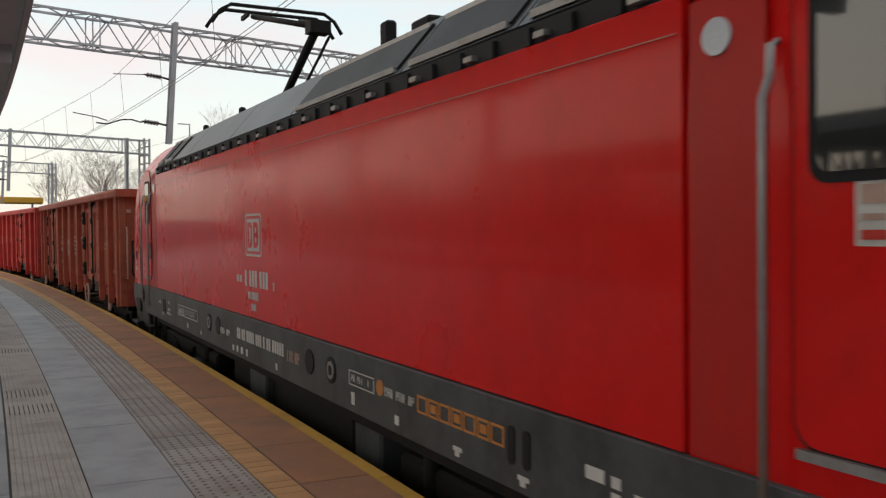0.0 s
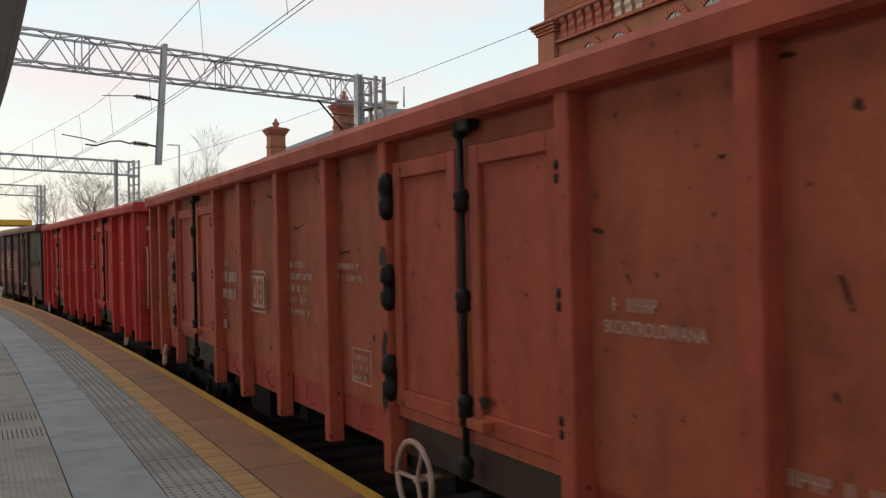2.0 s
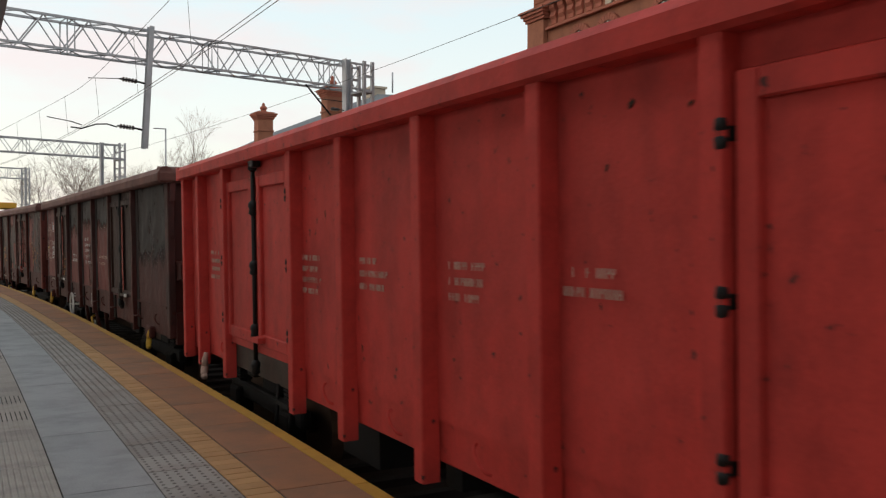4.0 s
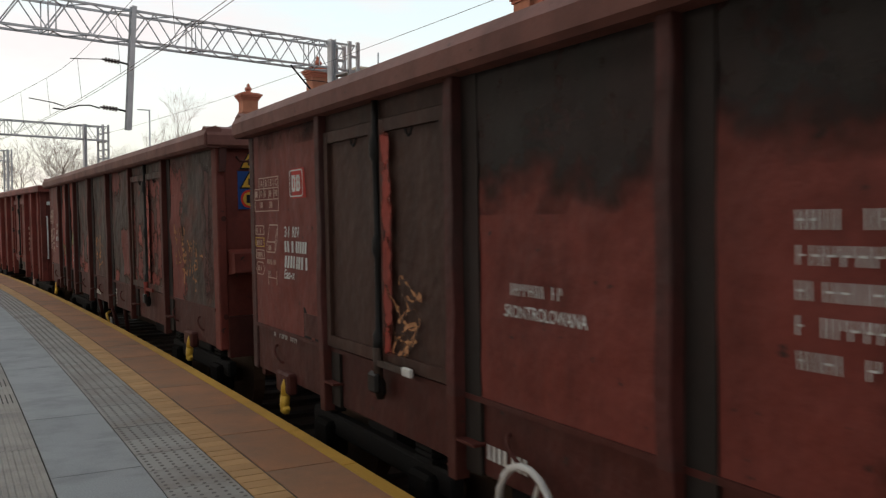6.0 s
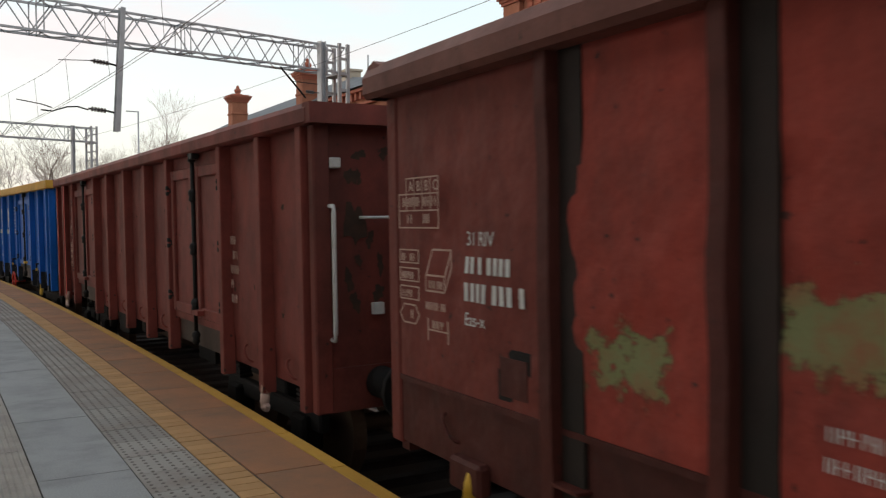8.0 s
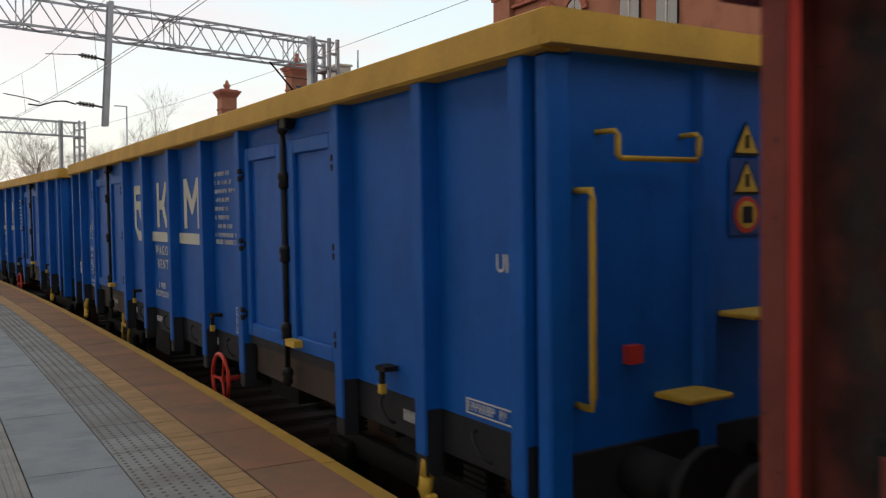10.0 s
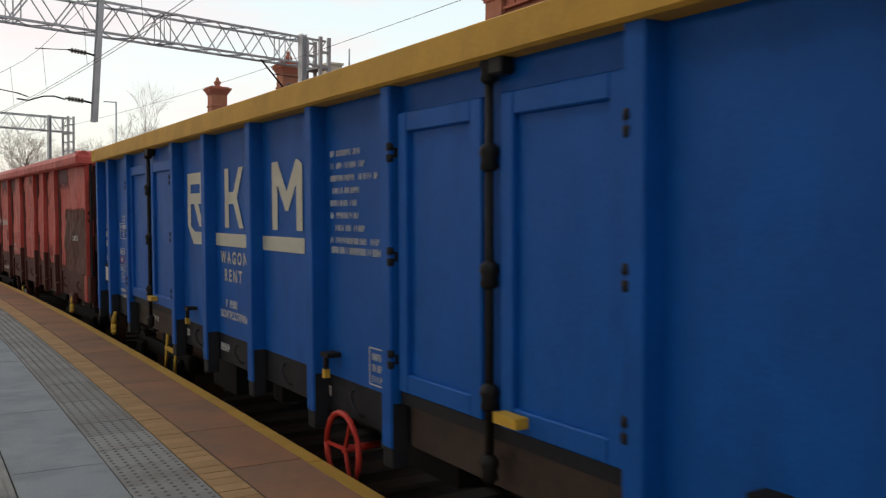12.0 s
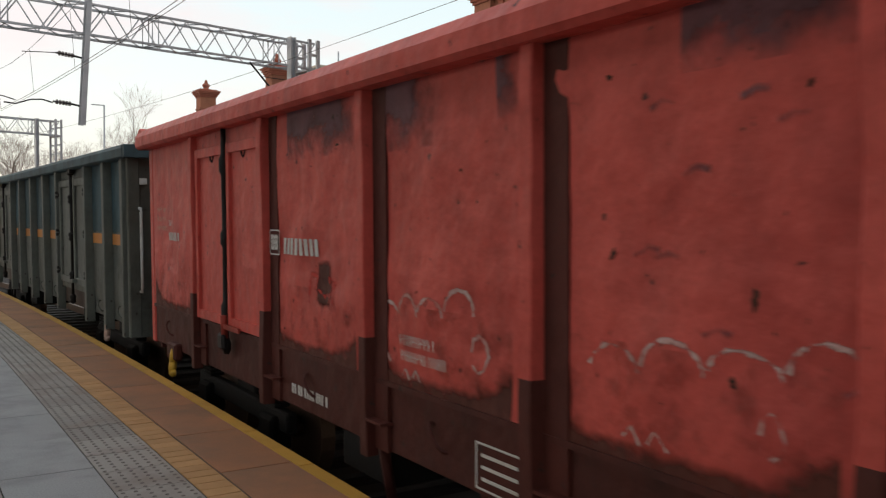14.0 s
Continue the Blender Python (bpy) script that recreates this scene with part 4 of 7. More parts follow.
def bogie(t, y, base=0.9, r=0.46):
    b = part("bogie_frame", boxes((-1.08, -0.98, y - base - 0.35, y + base + 0.35, 0.5, 0.68), (0.98, 1.08, y - base - 0.35, y + base + 0.35, 0.5, 0.68), (-1.0, 1.0, y - 0.25, y + 0.25, 0.45, 0.85), bevel=0.02), M_DARK, t)
    for s in (-1, 1):
        for x in (-0.75, 0.75):
            bm = bmesh.new()
            disc(bm, (x, y + s * base, r), "x", 0.08, r, 0.13, 24)
            part("wheel", bm, M_RAIL, b)
        for x in (-1.055, 1.055):
            part("axle_box", boxes((x - 0.1, x + 0.1, y + s * base - 0.16, y + s * base + 0.16, 0.3, 0.62), bevel=0.03), M_DARK, b)
        bm = bmesh.new()
        tube(bm, [(-0.9, y + s * base, r), (0.9, y + s * base, r)], 0.08, 10)
        part("axle", bm, M_RAIL, b)
        bm = bmesh.new()
        for k in range(4):
            box(bm, -1.1, -0.96, y + s * base - 0.12, y + s * base + 0.12, 0.69 + k * 0.04, 0.715 + k * 0.04)
        part("spring", bm, M_DARK, b)
    return b


def tow_hook(t, y, z, mat):
    bm = bmesh.new()
    tube(bm, [(-1.42, y, z + 0.04), (-1.44, y, z - 0.04), (-1.44, y, z - 0.12)], [0.024, 0.034, 0.042], 6)
    tube(bm, [(-1.44, y, z - 0.12), (-1.45, y, z - 0.2), (-1.46, y - 0.03, z - 0.235), (-1.46, y - 0.08, z - 0.235), (-1.46, y - 0.11, z - 0.2)], [0.042, 0.042, 0.038, 0.032, 0.022], 6)
    tube(bm, [(-1.45, y, z - 0.22), (-1.45, y + 0.06, z - 0.2)], [0.03, 0.02], 6)
    return part("tow_hook", bm, mat, t)


def ring_hooks(t, ys, z, mat):
    for y in ys:
        bm = bmesh.new()
        tube(bm, [(-1.37 - 0.05 * math.sin(a), y + 0.075 * math.cos(a) , z + 0.07 * math.cos(a)) for a in [math.pi * k / 6 for k in range(7)]], 0.011, 5)
        part("rope_hook", bm, mat, t)


def hand_wheel(t, y, z, mat):
    bm = bmesh.new()
    n = 18
    tube(bm, [(-1.47, y + 0.24 * math.cos(2 * math.pi * k / n), z + 0.24 * math.sin(2 * math.pi * k / n)) for k in range(n + 1)], 0.02, 6)
    for k in range(3):
        a = 2 * math.pi * k / 3
        tube(bm, [(-1.45, y, z), (-1.47, y + 0.23 * math.cos(a), z + 0.23 * math.sin(a))], 0.014, 5)
    tube(bm, [(-1.47, y, z), (-1.2, y, z)], 0.025, 6)
    return part("brake_wheel", bm, mat, t)


def underframe(t, mat_sill, z0=0.98, z1=1.25, sill_x=-1.345):
    part("solebar", boxes((sill_x, sill_x + 0.09, -HALF, HALF, z0, z1), bevel=0.01), mat_sill, t)
    part("solebar", boxes((-sill_x - 0.09, -sill_x, -HALF, HALF, z0, z1), bevel=0.01), mat_sill, t)
    part("floor_frame", boxes((-1.26, 1.26, -HALF + 0.02, HALF - 0.02, 1.06, 1.22), (-0.2, 0.2, -HALF + 0.1, HALF - 0.1, 0.75, 1.06), (-1.2, 1.2, -4.62, -4.38, 0.86, 1.06), (-1.2, 1.2, 4.38, 4.62, 0.86, 1.06), (-1.25, 1.25, -0.1, 0.1, 0.8, 1.06), (-1.2, -0.3, 1.2, 1.9, 0.62, 1.0), (-0.9, -0.2, -2.2, -1.5, 0.6, 1.0)), M_DARK, t)
    for y in (-4.5, 4.5):
        bogie(t, y)
    buffers(t, -HALF, -1)
    buffers(t, HALF, 1)


A_POSTS = (0.12, 1.05, 2.14, 4.15, 5.27, 6.5, 7.74, 8.85, 11.0, 12.14, 12.9)
A_DOORS = ((2.2, 4.09), (8.93, 11.0))


def box_wagon(label, mat, mat_sill=None, mat_rim=None, mat_rail=None, mat_latch=None, mat_hook=None, wheel=None, dent=0.0, seed=1, greasy=False, band=None, mat_post=None):
    """A four-axle open box wagon with hat posts and two pairs of side doors."""
    mat_sill, mat_rim, mat_rail, mat_post = mat_sill or mat, mat_rim or mat, mat_rail or M_WHITE, mat_post or mat
    t = thing("open_freight_wagon", label, "freight wagon", group="wagons of the train")
    underframe(t, mat_sill)
    ztop = 3.10
    pm = mesh_of("side_post", post_mesh(0.125, 0.115, 0.98 if band else 0.86, ztop), mat_post)
    bays = [(a, b) for a, b in zip(A_POSTS, A_POSTS[1:])]
    for i, (a, b) in enumerate(bays):
        if any(abs(a - d[0]) < 0.1 for d in A_DOORS):
            continue
        part("side_sheet", sheet(t, -1.36, a - HALF, b - HALF, 1.24, ztop, dent, seed * 31 + i), mat, t)
    for a in A_POSTS:
        p = part("side_post", pm, None, t, m=pose(-1.355, a - HALF, 0))
        if band:
            part("post_foot", post_mesh(0.127, 0.107, 0.86, 1.24), mat_sill, p, m=None)
        part("side_post", pm, None, t, m=pose(1.355, a - HALF, 0, 0, 0, 180))
    part("far_side", boxes((1.335, 1.36, -HALF + 0.02, HALF - 0.02, 1.24, ztop)), mat, t)
    part("inner_lining", boxes((-1.325, -1.31, -HALF + 0.03, HALF - 0.03, 1.24, ztop)), M_DARK, t)
    part("floor", boxes((-1.31, 1.3, -HALF + 0.03, HALF - 0.03, 1.22, 1.27)), M_DARK, t)
    # top rim all round
    up = 0.03 if band else 0.0
    bm = bmesh.new()
    for sx in (-1, 1):
        prism(bm, tuple((sx * x, z + up) for x, z in (((1.33, 3.05), (1.49, 3.05), (1.507, 3.065), (1.487, 3.228), (1.475, 3.236), (1.33, 3.236)) if band else ((1.33, 3.06), (1.475, 3.06), (1.505, 3.08), (1.505, 3.18), (1.475, 3.225), (1.33, 3.225)))), -HALF - 0.12, HALF + 0.12)
    for sy in (-1, 1):
        box(bm, -1.5, 1.5, sy * (HALF + 0.13) - 0.07, sy * (HALF + 0.13) + 0.07, 3.065 + up, 3.22 + up)
    part("top_rim", bm, mat_rim, t)
    # doors
    for d0, d1 in A_DOORS:
        y0, y1 = d0 - HALF, d1 - HALF
        mid = (y0 + y1) / 2
        for a, b in ((y0, mid - 0.06), (mid + 0.06, y1)):
            door = part("door_leaf", boxes((-1.395, -1.34, a + 0.11, b - 0.11, 1.42, 2.82)), mat_post, t)
            bm = boxes((-1.43, -1.34, a + 0.02, a + 0.12, 1.32, 2.92), (-1.43, -1.34, b - 0.12, b - 0.02, 1.32, 2.92), (-1.428, -1.34, a + 0.12, b - 0.12, 1.32, 1.43), (-1.428, -1.34, a + 0.12, b - 0.12, 2.81, 2.92), bevel=0.008)
            part("door_frame", bm, mat_post, door)
        part("lintel", boxes((-1.385, -1.34, y0, y1, 2.93, ztop)), mat, t)
        part("door_sill", boxes((-1.40, -1.33, y0, y1, 1.24, 1.31)), mat_sill if band else mat, t)
        part("grimy_beam", boxes((-1.352, -1.34, y0 + 0.03, y1 - 0.03, 0.985, 1.238), bevel=0.003), P_OILY, t)
        lock = bmesh.new()
        tube(lock, [(-1.435, mid, 1.02), (-1.432, mid + 0.006, 2.0), (-1.435, mid, 3.12)], 0.022, 8)
        bar = part("locking_bar", lock, M_GREASE, t)
        for z in (1.1, 1.45, 2.05, 2.62, 3.04):
            bm = bmesh.new()
            tube(bm, [(-1.436, mid, z + q) for q in (-0.07, -0.05, -0.01, 0.02, 0.05, 0.07)], [0.024, 0.046, 0.038, 0.05, 0.044, 0.024], 8)
            part("clamp", bm, M_GREASE, bar)
        part("top_catch", boxes((-1.482, -1.402, mid - 0.16, mid - 0.046, 3.0, 3.1), bevel=0.01), M_GREASE, bar)
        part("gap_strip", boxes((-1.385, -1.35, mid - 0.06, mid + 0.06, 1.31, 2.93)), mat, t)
        for yy in (y0 - 0.02, y1 + 0.02):
            for z in (1.5, 2.1, 2.7):
                k = 1.3 if greasy and yy > mid else 0.55
                hb = bmesh.new()
                box(hb, -1.44, -1.4, yy - 0.045 * k, yy + 0.045 * k, z - 0.05 * k, z + 0.05 * k)
                tube(hb, [(-1.455, yy, z + q * k) for q in (-0.12, -0.09, -0.03, -0.015, 0.015, 0.03, 0.09, 0.12)], [r * k for r in (0.02, 0.042, 0.048, 0.03, 0.03, 0.048, 0.042, 0.02)], 8)
                part("hinge", hb, M_GREASE, t)
        bm = bmesh.new()
        box(bm, -1.5, -1.43, mid - 0.30, mid - 0.12, 1.36, 1.41)
        part("door_latch", bm, mat_latch or mat, t)
        if greasy:
            for q, z in enumerate((1.35, 1.7, 2.3, 2.72)):
                blotch(t, side_pose(y1 + 0.06, z, -1.4725), 0.06, seed + q, M_GREASE, 2.4, "grease_run")
            blotch(t, side_pose(mid - 0.2, 1.5, -1.432), 0.05, seed + 7, M_GREASE, 1.5, "grease_run")
    # ends
    for sy in (-1, 1):
        y = sy * (HALF + 0.01)
        end = part("end_wall", boxes((-1.33, 1.33, y - 0.02, y + 0.02, 1.0, 3.13)), mat, t)
        for x in (-1.36, 1.36):
            part("corner_post", boxes((x - 0.07, x + 0.07, y - 0.05 + sy * 0.02, y + 0.05 + sy * 0.02, 0.86, 3.08), bevel=0.012), mat, end)
        for x in (-0.36, 0.36):
            bm = bmesh.new()
            prism(bm, ((x - 0.09, 0), (x + 0.09, 0), (x + 0.05, sy * 0.07), (x - 0.05, sy * 0.07)), 1.0, 3.07, axis="z")
            part("end_post", bm, mat, end, m=pose(0, y, 0))
        part("buffer_beam", boxes((-1.3, 1.3, y - 0.05, y + 0.06, 0.86, 1.2)), mat_sill, end)
        bm = bmesh.new()
        gx = -1.23 if band else -1.3
        tube(bm, [(gx, y, 2.45), (gx, y + sy * 0.13, 2.45), (gx, y + sy * 0.14, 2.4), (gx, y + sy * 0.14, 1.48), (gx, y + sy * 0.13, 1.43), (gx, y, 1.43)], 0.018, 6)
        part("grab_rail", bm, mat_rail, end)
        bm = bmesh.new()
        if band:
            tube(bm, [(-1.1, y, 2.73), (-1.07, y + sy * 0.12, 2.73), (-1.07, y + sy * 0.14, 2.71), (-1.07, y + sy * 0.14, 2.62), (-1.05, y + sy * 0.14, 2.6), (-0.54, y + sy * 0.14, 2.6), (-0.52, y + sy * 0.14, 2.62), (-0.52, y + sy * 0.14, 2.71), (-0.52, y + sy * 0.12, 2.73), (-0.52, y, 2.73)], 0.015, 6)
            part("step", boxes((-0.25, 0.1, y + sy * 0.02, y + sy * 0.26, 1.78, 1.81), bevel=0.008), mat_latch or mat_rail, end)
        else:
            tube(bm, [(-1.02, y, 2.36), (-1.02, y + sy * 0.1, 2.36), (-1.0, y + sy * 0.12, 2.36), (-0.5, y + sy * 0.12, 2.36), (-0.48, y + sy * 0.1, 2.36), (-0.48, y, 2.36)], 0.013, 6)
            part("cleat", boxes((-1.29, -1.2, y + sy * 0.02, y + sy * 0.08, 2.74, 2.82), bevel=0.01), mat_rail, end)
        part("cross_rail", bm, mat_rail, end)
        part("lamp_bracket", boxes((-0.94, -0.85, y + sy * 0.03, y + sy * 0.08, 1.6, 1.69)), M_REDP if band else M_WHITE, end)
        part("step", boxes((-0.72, -0.4, y + sy * 0.02, y + sy * 0.26, 1.4, 1.43), bevel=0.008), mat_latch or mat_rail, end)
    bm = bmesh.new()
    for dy in (-0.19, 0.19):
        tube(bm, [(-1.36, 2.87 + dy, 1.0), (-1.4, 2.87 + dy, 0.5)], 0.018, 6)
    box(bm, -1.4, -1.36, 2.69, 3.05, 0.83, 0.865)
    part("ladder_step", bm, mat_latch or M_DARK, t)
    tow_hook(t, 1.03 - HALF, 0.97, mat_hook or M_FADED)
    tow_hook(t, 12.0 - HALF, 0.97, mat_hook or M_FADED)
    ring_hooks(t, [a - HALF for a in (0.55, 1.6, 4.7, 5.9, 7.0, 8.2, 11.3, 12.3)], 1.12, mat_sill)
    if wheel:
        hand_wheel(t, *wheel)
    # small writing on the sole bar and first bays
    return t


B_POSTS = (2.05, 4.0, 5.7, 7.38, 9.03, 11.0)
B_DOORS = ((2.13, 3.92), (9.11, 10.92))


def sheeted_wagon(label, mat, mat_post, mat_sill, mats=None, seed=1, wheel=None, rail=None, dent=0.035, rim=None, posts=B_POSTS, doors=B_DOORS, foot=1.36, flank_shade=None, lever_mat=None, lever_tip=False, front=0.1, end_mat=None):
    """A four-axle open wagon with wide dented sheets, few posts, a heavy rim and stepped ends."""
    t = thing("open_freight_wagon", label, "freight wagon", group="wagons of the train")
    underframe(t, mat_sill, 0.95, 1.36, -1.372)
    ztop = 3.12
    edges = (front, *posts, 12.8)
    for i, (a, b) in enumerate(zip(edges, edges[1:])):
        m = mats[i % len(mats)] if mats else mat
        if any(abs(a - d[0]) < 0.12 for d in doors):
            mid = (a + b) / 2 - HALF
            for y0, y1 in ((a - HALF + 0.07, mid - 0.05), (mid + 0.05, b - HALF - 0.07)):
                door = part("door_leaf", boxes((-1.40, -1.35, y0, y1, 1.42, 2.95), bevel=0.008), m, t)
                part("door_frame", boxes((-1.43, -1.38, y0, y0 + 0.07, 1.4, 2.97), (-1.43, -1.38, y1 - 0.07, y1, 1.4, 2.97), (-1.428, -1.38, y0 + 0.07, y1 - 0.07, 1.4, 1.48), (-1.428, -1.38, y0 + 0.07, y1 - 0.07, 2.89, 2.97)), m, door)
            part("lintel", boxes((-1.40, -1.35, a - HALF + 0.05, b - HALF - 0.05, 2.98, ztop)), m, t)
            bm = bmesh.new()
            zs = [1.16, 1.2, 1.26, 1.3, 1.46, 1.5, 1.58, 1.62, 2.08, 2.12, 2.2, 2.24, 2.7, 2.74, 2.84, 2.88, 3.1]
            tube(bm, [(-1.43, mid + 0.006 * math.sin(z * 5), z) for z in zs], [0.024 if k % 4 in (0, 3) else 0.042 for k in range(len(zs))], 8)
            bar = part("locking_bar", bm, M_GREASE, t)
            # This dark strip paints the shade in the gap between the leaves.
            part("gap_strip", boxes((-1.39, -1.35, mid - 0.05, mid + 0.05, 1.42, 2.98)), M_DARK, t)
            bm = bmesh.new()
            box(bm, -1.47, -1.45, mid - 0.42, mid - 0.02, 1.385, 1.425)
            tube(bm, [(-1.45, mid - 0.02, 1.3), (-1.46, mid - 0.02, 1.5)], 0.03, 8)
            lever = part("cross_lever", bm, lever_mat or P_RUBY, bar)
            if lever_tip:
                part("lever_grip", boxes((-1.476, -1.446, mid - 0.52, mid - 0.40, 1.377, 1.433), bevel=0.008), M_WHITE, lever)
            for q in (-0.42, 0.42):
                bm = bmesh.new()
                tube(bm, [(-1.4, mid + q + 0.05 * math.cos(math.pi * k / 6), 2.93 - 0.09 * math.sin(math.pi * k / 6)) for k in range(7)], 0.011, 5)
                part("lifting_loop", bm, M_DARK, bar)
            if seed in (3, 4):
                patch(t, mid - 0.24, mid - 0.06, 1.45, 2.9, P_RUBY, 77 + seed, 0.06, 0.05, "red_stripe", cap=0.85)
            part("door_latch", boxes((-1.49, -1.44, mid - 0.06, mid + 0.08, 1.2, 1.34), bevel=0.02), M_GREASE, t)
        else:
            part("side_sheet", sheet(t, -1.385, a - HALF, b - HALF, 1.36, ztop, dent, seed * 17 + i), m, t)
    part("seam", boxes((-1.40, -1.38, front - HALF, 12.8 - HALF, 1.35, 1.38)), mat_sill, t)
    for a, lean in ((5.35, 0.18), (6.5, -0.2), (7.6, 0.0)):
        bm = bmesh.new()
        tube(bm, [(-1.3, a - HALF, 1.0), (-1.2, a - HALF + lean, 0.42)], 0.035, 6)
        part("brake_strut", bm, mat_sill, t)
    bm = bmesh.new()
    tube(bm, [(-1.25, 0.35, 0.75), (-1.32, 0.3, 0.72), (-1.34, 0.12, 0.66), (-1.33, 0.02, 0.6)], 0.02, 6)
    part("changeover_lever", bm, M_YELLOWP, t)
    part("load_plate", boxes((-1.33, -1.31, -0.18, -0.05, 0.58, 0.7), bevel=0.006), M_WHITE, t)
    pm = mesh_of("side_post", post_mesh(0.1, 0.085, 0.94, ztop), mat_post)
    for i, a in enumerate(posts):
        p = part("side_post", bent_post(0.1, 0.085, foot, ztop, seed * 13 + i), mat_post, t, m=pose(-1.375, a - HALF, 0))
        part("side_post", pm, None, t, m=pose(1.375, a - HALF, 0, 0, 0, 180))
        part("post_foot", bent_post(0.1, 0.085, 0.9, foot, seed * 13 + i), mat_sill, p)
        # A dark strip paints the shade on this side of the post.
        part("post_shade_strip", boxes((-0.02, 0.012, -0.21, -0.05, 0.95, ztop)), flank_shade or P_SOOT_SHADE, p)
        part("foot_bracket", boxes((-0.085, 0.0, -0.24, -0.051, 1.12, 1.135)), mat_sill, p)
    part("far_side", boxes((1.35, 1.385, -HALF + 0.1, HALF - 0.1, 1.3, ztop)), mat, t)
    part("inner_lining", boxes((-1.33, -1.31, -HALF + 0.03, HALF - 0.03, 1.24, ztop)), M_DARK, t)
    part("floor", boxes((-1.31, 1.3, -HALF + 0.03, HALF - 0.03, 1.22, 1.27)), M_DARK, t)
    bm = bmesh.new()
    out = ((1.36, 3.1), (1.5, 3.1), (1.53, 3.13), (1.53, 3.23), (1.49, 3.3), (1.4, 3.33), (1.34, 3.3))
    for sx in (-1, 1):
        prism(bm, tuple((sx * x, z) for x, z in out), -HALF - 0.2 + front, HALF + 0.1)
    for sy in (-1, 1):
        prism(bm, tuple((sy * (HALF + 0.12 - 1.53 + x) + (front - 0.1 if sy < 0 else 0.0), z) for x, z in out), -1.5, 1.5, axis="x")
    part("top_rim", bm, rim or mat_post, t)
    for sy in (-1, 1):
        y = HALF - 0.02 if sy > 0 else -HALF + front - 0.08
        end = part("end_wall", boxes((-1.3, 1.3, y - 0.02, y + 0.02, 1.0, 3.12)), end_mat or mat_sill, t)
        for x in (-1.34, 1.34):
            part("corner_post", boxes((x - 0.05, x + 0.05, y - 0.06, y + (0.07 if sy > 0 else 0.12), 0.94, 3.12), bevel=0.012), end_mat or mat_post, end)
        bm = bmesh.new()
        prism(bm, ((sy * 0.02, 2.02), (sy * 0.26, 1.98), (sy * 0.28, 1.78), (sy * 0.02, 1.74)), -1.28, 1.28, axis="x")
        part("ledge", bm, end_mat or mat_sill, end, m=pose(0, y, 0))
        for x in (-0.45, 0.45):
            part("end_post", boxes((x - 0.07, x + 0.07, y + sy * 0.02, y + sy * 0.15, 1.0, 3.1)), mat_sill, end)
        part("buffer_beam", boxes((-1.3, 1.3, y, y + sy * 0.1, 0.86, 1.3)), mat_sill, end)
        if rail or sy > 0:
            bm = bmesh.new()
            tube(bm, [(-1.31, y, 2.25), (-1.31, y + sy * 0.16, 2.25), (-1.31, y + sy * 0.17, 1.45), (-1.31, y, 1.42)], 0.016, 6)
            part("grab_rail", bm, rail or M_WHITE, end)
        for z in (1.3, 2.35):
            bm = bmesh.new()
            tube(bm, [(-1.33, y, z), (-1.33, y + sy * 0.08, z), (-1.33, y + sy * 0.085, z)], [0.018, 0.018, 0.03], 8)
            part("rope_cleat", bm, mat_sill, end)
        bm = bmesh.new()
        tube(bm, [(-1.15, y, 3.02), (-1.15, y + sy * 0.12, 2.96), (-0.8, y + sy * 0.12, 2.96), (-0.8, y, 3.02)], 0.015, 6)
        part("cross_rail", bm, rail or mat_sill, end)
        bm = bmesh.new()
        prism(bm, ((-1.36, 3.12), (-1.28, 3.12), (-1.3, 2.85), (-1.36, 2.85)), y, y + sy * 0.1)
        part("gusset", bm, mat_post, end)
    for a in (1.0, 11.9):
        tow_hook(t, a - HALF, 0.97, M_YELLOWP)
        part("hook_bracket", boxes((-1.45, -1.36, a - HALF - 0.1, a - HALF + 0.22, 0.86, 1.04), bevel=0.02), mat_sill, t)
    ring_hooks(t, [a - HALF for a in (0.7, 1.8, 5.0, 6.8, 8.5, 12.2)], 1.16, mat_sill)
    if wheel:
        hand_wheel(t, *wheel)
    return t


# ---- the wagons in their order ----
wagon_brown = box_wagon("faded brown steel box wagon with rust chips and greasy hinges", P_BROWN, P_SILLRED, P_BRICKY, wheel=(3.75 - HALF, 0.9, M_FADED), seed=1, greasy=True, dent=0.016, mat_rail=M_FADED, mat_post=P_BRICKY)
wagon_red = box_wagon("faded red steel box wagon with white end marks", P_RED, P_RED, seed=2, dent=0.016, mat_rail=M_FADED)
wagon_sooty = sheeted_wagon("sooty dark maroon wagon with white lettering and dented sheets", P_OXIDE, P_OXIDE, P_MAROON, (P_MAROON, P_TARRED, P_DULL, P_DULL, P_DULL, P_TARRED, P_DULL), seed=3, wheel=(8.3 - HALF, 0.9, M_WHITE), dent=0.03, rim=P_RIMB, lever_mat=P_OILY, lever_tip=True)
wagon_graffiti = sheeted_wagon("dark wagon with peeling black coating and graffiti", P_GRIME, P_MAROON, P_MAROON, (P_GRIME, P_GRIME, P_GRIME, P_GRIME, P_GRIME, P_RUBY, P_RUBY, P_DULL), seed=4, dent=0.035, rim=P_RIMB, posts=(2.1, 4.07, 5.8, 7.5, 9.13, 10.16, 11.2), doors=((2.18, 3.99),), end_mat=P_DULL)
wagon_maroon = box_wagon("dull maroon box wagon with black chipped end and bright red posts", P_WINE, P_WINE, seed=5, dent=0.016)
wagon_blue = box_wagon("deep blue box wagon with yellow rim and cream lettering", P_BLUE, P_SILL, P_RIMY, M_YELLOWP, M_YELLOWP, M_YELLOWP, (4.75 - HALF, 0.82, M_REDP), seed=6, band=True)
